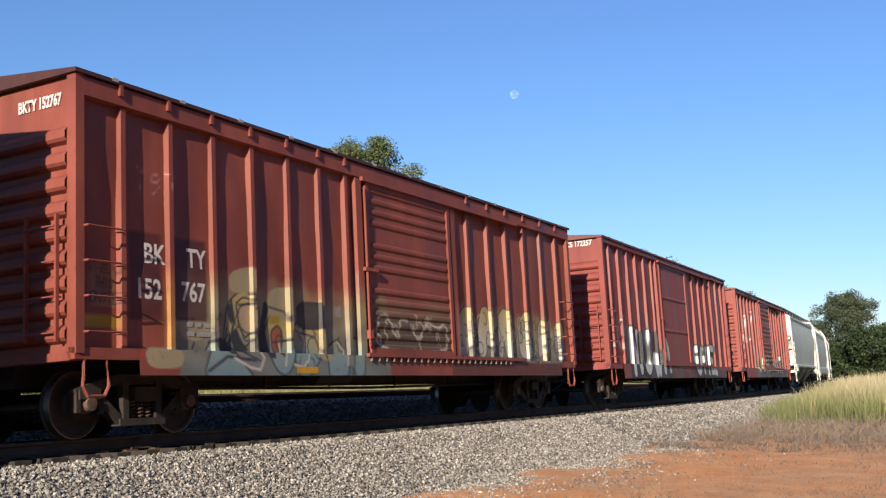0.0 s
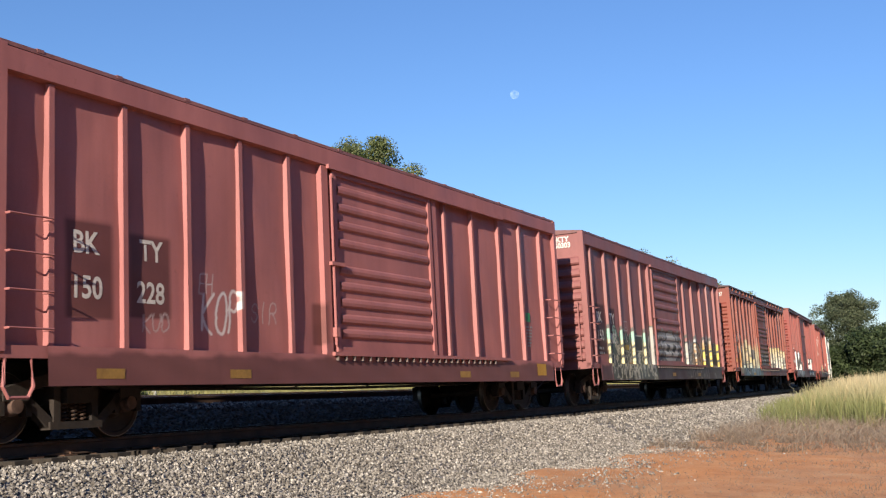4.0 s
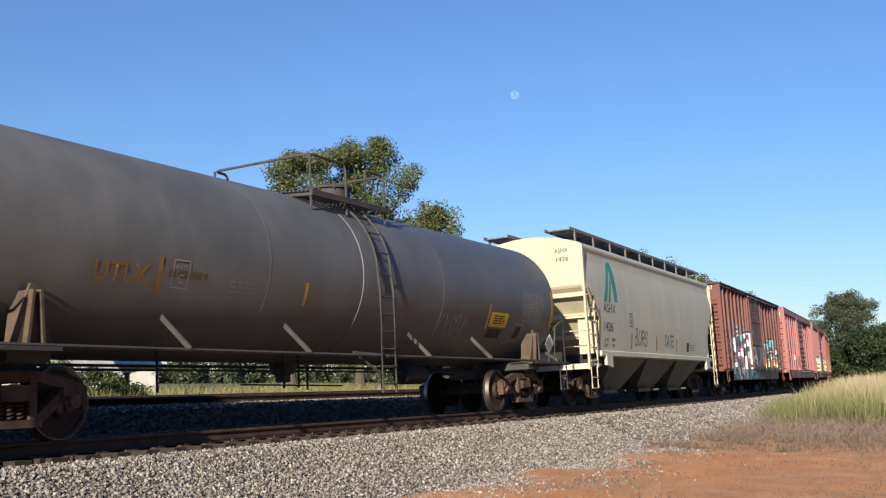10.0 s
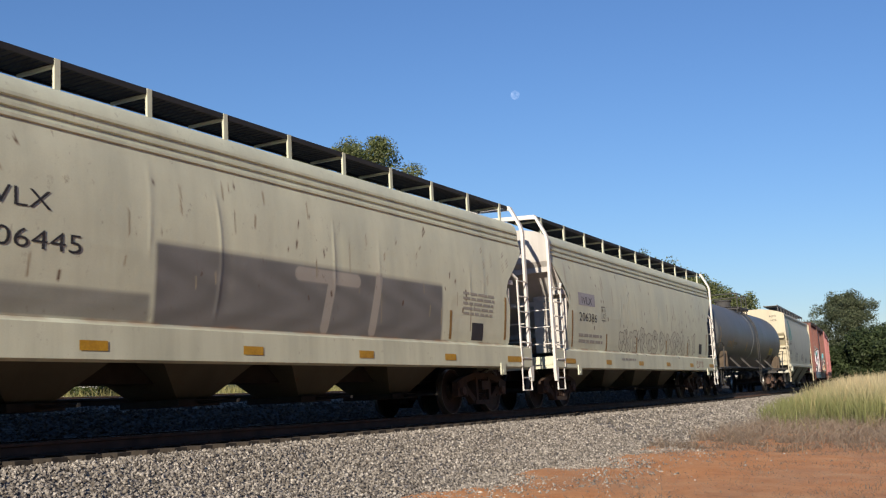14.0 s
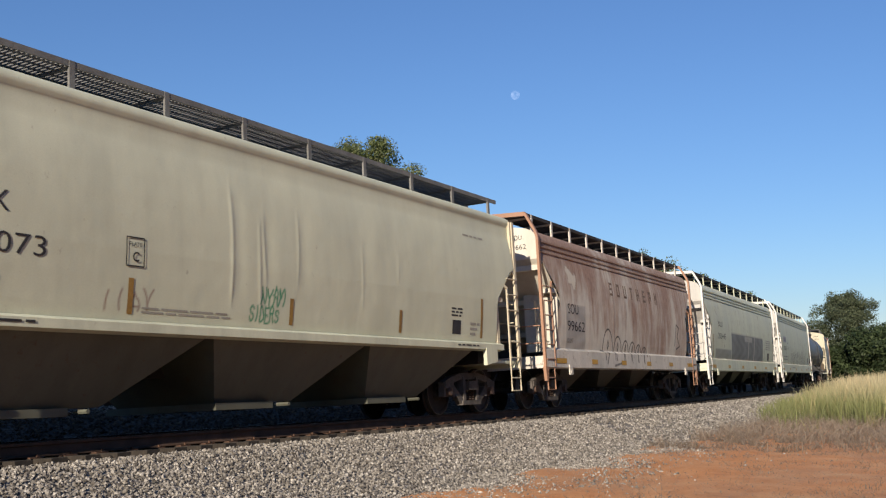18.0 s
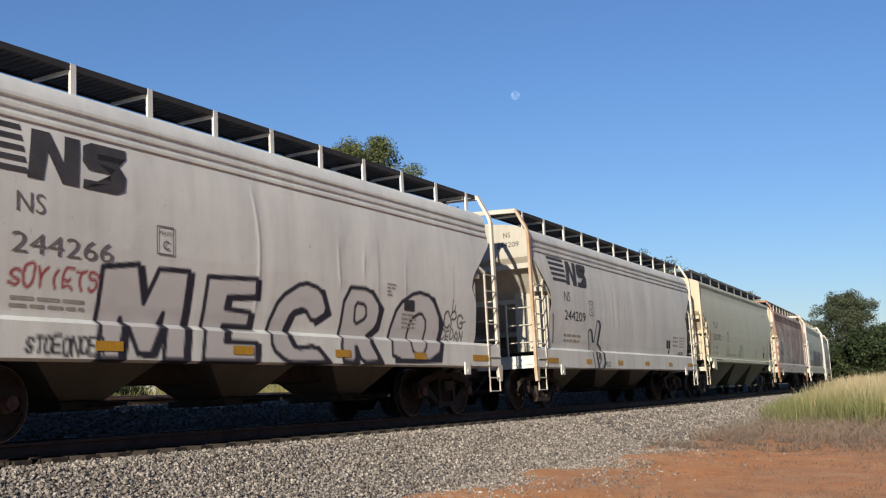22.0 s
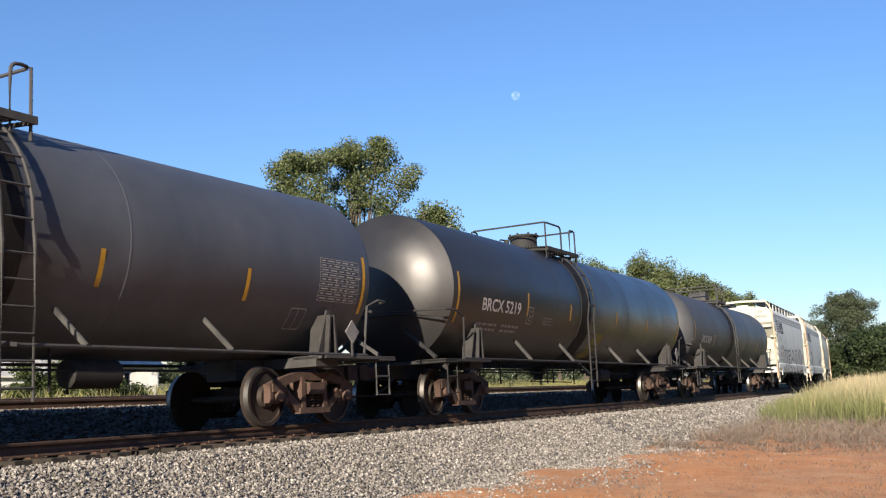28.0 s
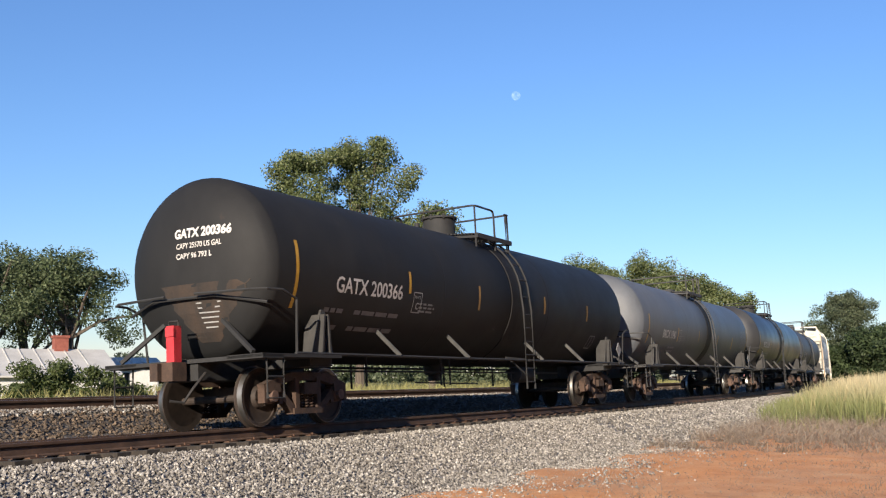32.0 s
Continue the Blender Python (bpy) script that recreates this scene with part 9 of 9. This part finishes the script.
# five block letters with a drop shade on their trailing edge
for text in ("-3.79,2.05 -3.2,2.13 -3.09,1.65 -2.84,2.1 -2.28,2.12 -2.42,0.93 -2.81,0.93 -2.73,1.54 -3.02,1.01 -3.25,1 -3.46,1.44 -3.56,0.93 -3.9,0.93",
             "-1.91,2.08 -0.86,2.13 -0.87,1.87 -1.49,1.83 -1.53,1.67 -0.99,1.64 -1.02,1.43 -1.56,1.43 -1.62,1.21 -0.93,1.2 -0.96,0.93 -2.07,0.93",
             "0.93,1.74 0.53,1.56 0.31,1.77 -0.02,1.69 -0.21,1.37 -0.02,1.14 0.51,1.2 0.84,0.96 0.3,0.93 -0.22,0.93 -0.58,1.13 -0.59,1.47 -0.32,1.9 0.27,2.18 0.74,2.1",
             "1.43,2.19 2.17,2.2 2.51,1.91 2.37,1.55 2.03,1.37 2.39,0.97 1.8,0.95 1.62,1.27 1.63,0.95 1.17,0.97",
             "2.78,1.48 3.08,1.99 3.74,2.27 4.31,2.21 4.67,1.75 4.44,1.02 2.78,0.99"):
    drop = " ".join(f"{float(p.split(',')[0]) + 0.09:.2f},{float(p.split(',')[1]) - 0.03:.2f}" for p in text.split())
    sp.shape(drop, NAVY, NAVY, 0.05, rounds=0).shape(text, [(0.62, 0.62, 0.61), (0.68, 0.69, 0.68), (0.72, 0.73, 0.71)], NAVY, 0.075, (0.9, 2.1), rounds=0 if float(text.split(",")[0]) < -1 else 1)
for text in ("1.71,1.95 2.03,1.93 2.06,1.71 1.69,1.57", "3.39,1.41 3.51,1.74 3.9,1.9 4.11,1.72 3.92,1.12 3.5,1.12"):
    sp.shape(text, (0.68, 0.68, 0.66), NAVY, 0.06)
sp.strokes(letters("SOVIETS", -5.15, 1.72, 1.3, 0.24, 92, 0.6), 0.038, (0.40, 0.05, 0.06)).strokes(letters("CPG", 4.75, 1.65, 0.8, 0.3, 93, 0.5), 0.04, (0.04, 0.04, 0.05)).strokes(letters("CEDAN", 4.65, 1.42, 0.9, 0.2, 95, 0.5), 0.03, (0.04, 0.04, 0.05)).strokes([[(5.1, 1.95), (5.15, 2.2)], [(5.2, 2.0), (5.25, 2.1)], [(5.4, 1.75), (5.65, 1.8)]], 0.03, (0.04, 0.04, 0.05)).strokes(letters("STOEONCER", -4.95, 0.98, 1.15, 0.2, 94, 0.3), 0.04, (0.05, 0.05, 0.06))
TX = [("NS", 0.34, -5.1, 2.56, 0.004, M_faint, 0.42), ("244266", 0.34, -5.15, 2.1, 0.004, M_faint, 1.5)]
c, sk = hopper("pale grey covered hopper with large outlined graffiti letters", h, g, (0.84, 0.88, 0.84), RUST, "round", 3, TX, sp, 0.2, 0.1, 0.7, cast=M_truckshade, end_text="NS/244266", frame_c=(0.67, 0.65, 0.57), end_c=(0.58, 0.57, 0.49), board_c=(0.045, 0.045, 0.047), rusty_post=True)
company_sign(c, sk, -6.05, 2.98)
for k in (0, 1):
    part("stencil_box", plate(3.28 + 0.19 * k, 3.45 + 0.19 * k, 1.9, 2.1, sk), M_dark, c)
bars(c, M_print, 3.2, 3.7, 1.55, 1.85, sk, 4, 21)
bars(c, M_print, 2.7, 3.0, 2.1, 2.35, sk, 4, 22)
bars(c, M_print, -5.1, -4.0, 1.45, 1.62, sk, 2, 23)
clearance_box(c, M_faint, -2.9, 2.3, sk)
CARS.append(c)

# tank wagons at the rear
h, g = span(17)
ST = [(-7.8, 1.75, 2.75, M_yellow), (-4.46, 1.85, 2.3, M_yellow), (-1.4, 1.85, 2.25, M_oldyellow), (1.9, 1.85, 2.25, M_oldyellow), (5.07, 1.86, 2.32, M_yellow), (7.88, 1.66, 2.62, M_yellow)]
c, sk = tank_wagon("dark grey tank wagon with yellow strips", h, g, (0.068, 0.073, 0.082), 0.12, 0.52, ("BRCX 3034", 0.36, -6.62, 1.98, 1.62), [(-6.9, -5.9, 1.5, 1.7, 2, M_faint), (-5.6, -4.7, 1.5, 1.7, 2, M_greytext), (-0.3, 0.6, 1.55, 1.8, 4, M_greytext), (1.5, 1.85, 1.72, 1.98, 3, M_greytext)], -0.85, ST, 7.15, rails=(-0.58, 0.9), dome=(0.75, "hood"))
CARS.append(c)
h, g = span(18)
ST = [(-8.1, 1.8, 2.8, M_yellow), (-4.6, 2.1, 2.6, M_yellow), (-1.9, 2.1, 2.5, M_yellow), (1.7, 2.1, 2.5, M_yellow), (4.6, 2.1, 2.4, M_yellow), (8.1, 1.8, 2.8, M_yellow)]
c, sk = tank_wagon("glossy black tank wagon with yellow strips and patch", h, g, (0.026, 0.026, 0.0265), 0.1, 0.39, ("BRCX 5219", 0.36, -7.0, 2.1, 2.0), [(-7.1, -6.0, 1.65, 1.85, 2, M_greytext), (-5.8, -4.9, 1.65, 1.85, 2, M_greytext)], -0.6, ST, 7.0, r=1.55, zc=2.56, rails=(-1.4, 0.7), dome=(-0.4, "round"), yellow_patch=0.3)
CARS.append(c)
h, g = span(19)
ST = [(-7.6, 1.75, 2.65, M_yellow), (-3.95, 1.9, 2.35, M_yellow), (-0.9, 1.95, 2.35, M_oldyellow), (2.25, 1.84, 2.3, M_yellow), (5.02, 1.84, 2.3, M_yellow), (8.0, 1.8, 2.75, M_yellow)]
c, sk = tank_wagon("mid-grey tank wagon with a faded number", h, g, (0.114, 0.124, 0.140), 0.12, 0.52, ("BRCX 1040", 0.36, -5.9, 1.98, 1.64), [(-6.1, -5.0, 1.5, 1.72, 2, M_faint), (-4.8, -4.0, 1.5, 1.72, 2, M_greytext)], 0.9, ST, 7.3, rails=(-1.5, 0.6), dome=(-0.5, "low"))
CARS.append(c)
h, g = span(20)
ST = [(-7.5, 1.8, 2.85, M_yellow), (-4.0, 2.25, 2.65, M_yellow), (-1.1, 2.1, 2.6, M_oldyellow), (2.4, 2.2, 2.6, M_oldyellow), (5.25, 2.15, 2.55, M_oldyellow)]
c, sk = tank_wagon("black tank wagon stained brown, last of the train", h, g, (0.019, 0.0195, 0.0205), 0.25, 0.64, ("GATX 200366", 0.36, -6.42, 2.12, 2.16), [(-6.6, -6.05, 1.72, 1.86, 1, M_faint), (-5.7, -4.2, 1.72, 1.86, 1, M_faint), (-6.6, -6.05, 1.46, 1.6, 1, M_faint), (-5.7, -4.2, 1.46, 1.6, 1, M_faint)], 1.05, ST, 6.9, rails=(-1.3, 0.4), dome=(-1.05, "round"))


def on_head(ob, out=0.006):
    """Bends flat writing on to the dished end of the tank."""
    for v in ob.data.vertices:
        v.co.x = -h - float(np.interp(math.hypot(v.co.y, v.co.z - 2.5), [0, 0.35, 0.75, 1.08, 1.32], [0.42, 0.41, 0.36, 0.26, 0.13])) - out
    return ob


# brown residue run down the head below the valves
stain = Shape()
for k in range(12):
    z, w = 1.32 + 0.075 * k, 0.16 + 0.055 * k + 0.03 * math.sin(2.1 * k)
    z2, w2 = z + 0.075, 0.16 + 0.055 * (k + 1) + 0.03 * math.sin(2.1 * (k + 1))
    for j in range(6):
        a, b = -1 + j / 3, -1 + (j + 1) / 3
        stain.add([(-h - 0.44, -0.3 + f * q, zz) for f, q, zz in ((a, w, z), (b, w, z), (b, w2, z2), (a, w2, z2))], [(0, 1, 2, 3)])
on_head(part("rust_stain", stain, mottled("brown residue", (0.015, 0.013, 0.012), (0.058, 0.036, 0.023), 2.6, 0.85, 25, stretch=(1, 1, 0.45)), c, "brown run of rust below the head"), 0.004)
on_head(lettering("GATX 200366", 0.2, M_white, c, -0.22, 2.95, lambda z: -h, 0.008, end=-1, width=1.05))
on_head(lettering("CAPY 25570 US GAL", 0.12, M_white, c, -0.17, 2.78, lambda z: -h, 0.002, end=-1, width=0.85))
on_head(lettering("CAPY 96 793 L", 0.12, M_white, c, -0.17, 2.62, lambda z: -h, 0.002, end=-1, width=0.68))
s = Shape()
for k in range(7):
    w = 0.24 - 0.022 * k
    s.add([(-h - 0.44, w * a - 0.4, 1.98 - 0.075 * k + b) for a, b in ((-1, 0), (1, 0), (1, 0.02), (-1, 0.02))], [(0, 1, 2, 3)])
on_head(part("small_print", s, M_greytext, c), 0.01)
M_red = mottled("red plastic", (0.50, 0.03, 0.04), (0.62, 0.05, 0.06), 5, 0.45, 40)
mk = Shape().box(-h - 0.86, -h - 0.7, -0.16, -0.01, 0.98, 1.56)
mk.box(-h - 0.88, -h - 0.86, -0.17, -0.01, 1.40, 1.53)
dev = part("rear_marker", mk, M_red, c, "red end-of-train marker box")
part("handle", Shape().pipe([(-h - 0.78, -0.18, 1.56), (-h - 0.78, -0.18, 1.63), (-h - 0.78, 0.0, 1.63), (-h - 0.78, 0.0, 1.56)], 0.015, 5), M_black, dev)
part("clamp", Shape().box(-h - 0.84, -h - 0.72, -0.14, -0.02, 0.9, 0.98), M_truck, dev)
CARS.append(c)


def motions():
    marks = [k * 2 for k in range(481)]
    dist = np.interp([k / 30 for k in marks], range(33), TRAVEL)
    for car, (a, b) in zip(CARS, ENDS):
        walk(car, [(float(t), on_track((a + b) / 2 + d)) for t, d in enumerate(TRAVEL)])
    rows = {}
    for w, x, r in WHEELS:
        if (x, r) not in rows:
            rows[x, r] = [(k / 30, pose(x, 0, r, 0, math.degrees(d / r), 0)) for k, d in zip(marks, dist)]
        walk(w, rows[x, r])
    walk(moon, [(0.0, pose(*moon_at)), (32.0, pose(moon_at[0] + 2.2, moon_at[1] - 3.2, moon_at[2] - 3.2))])


motions()
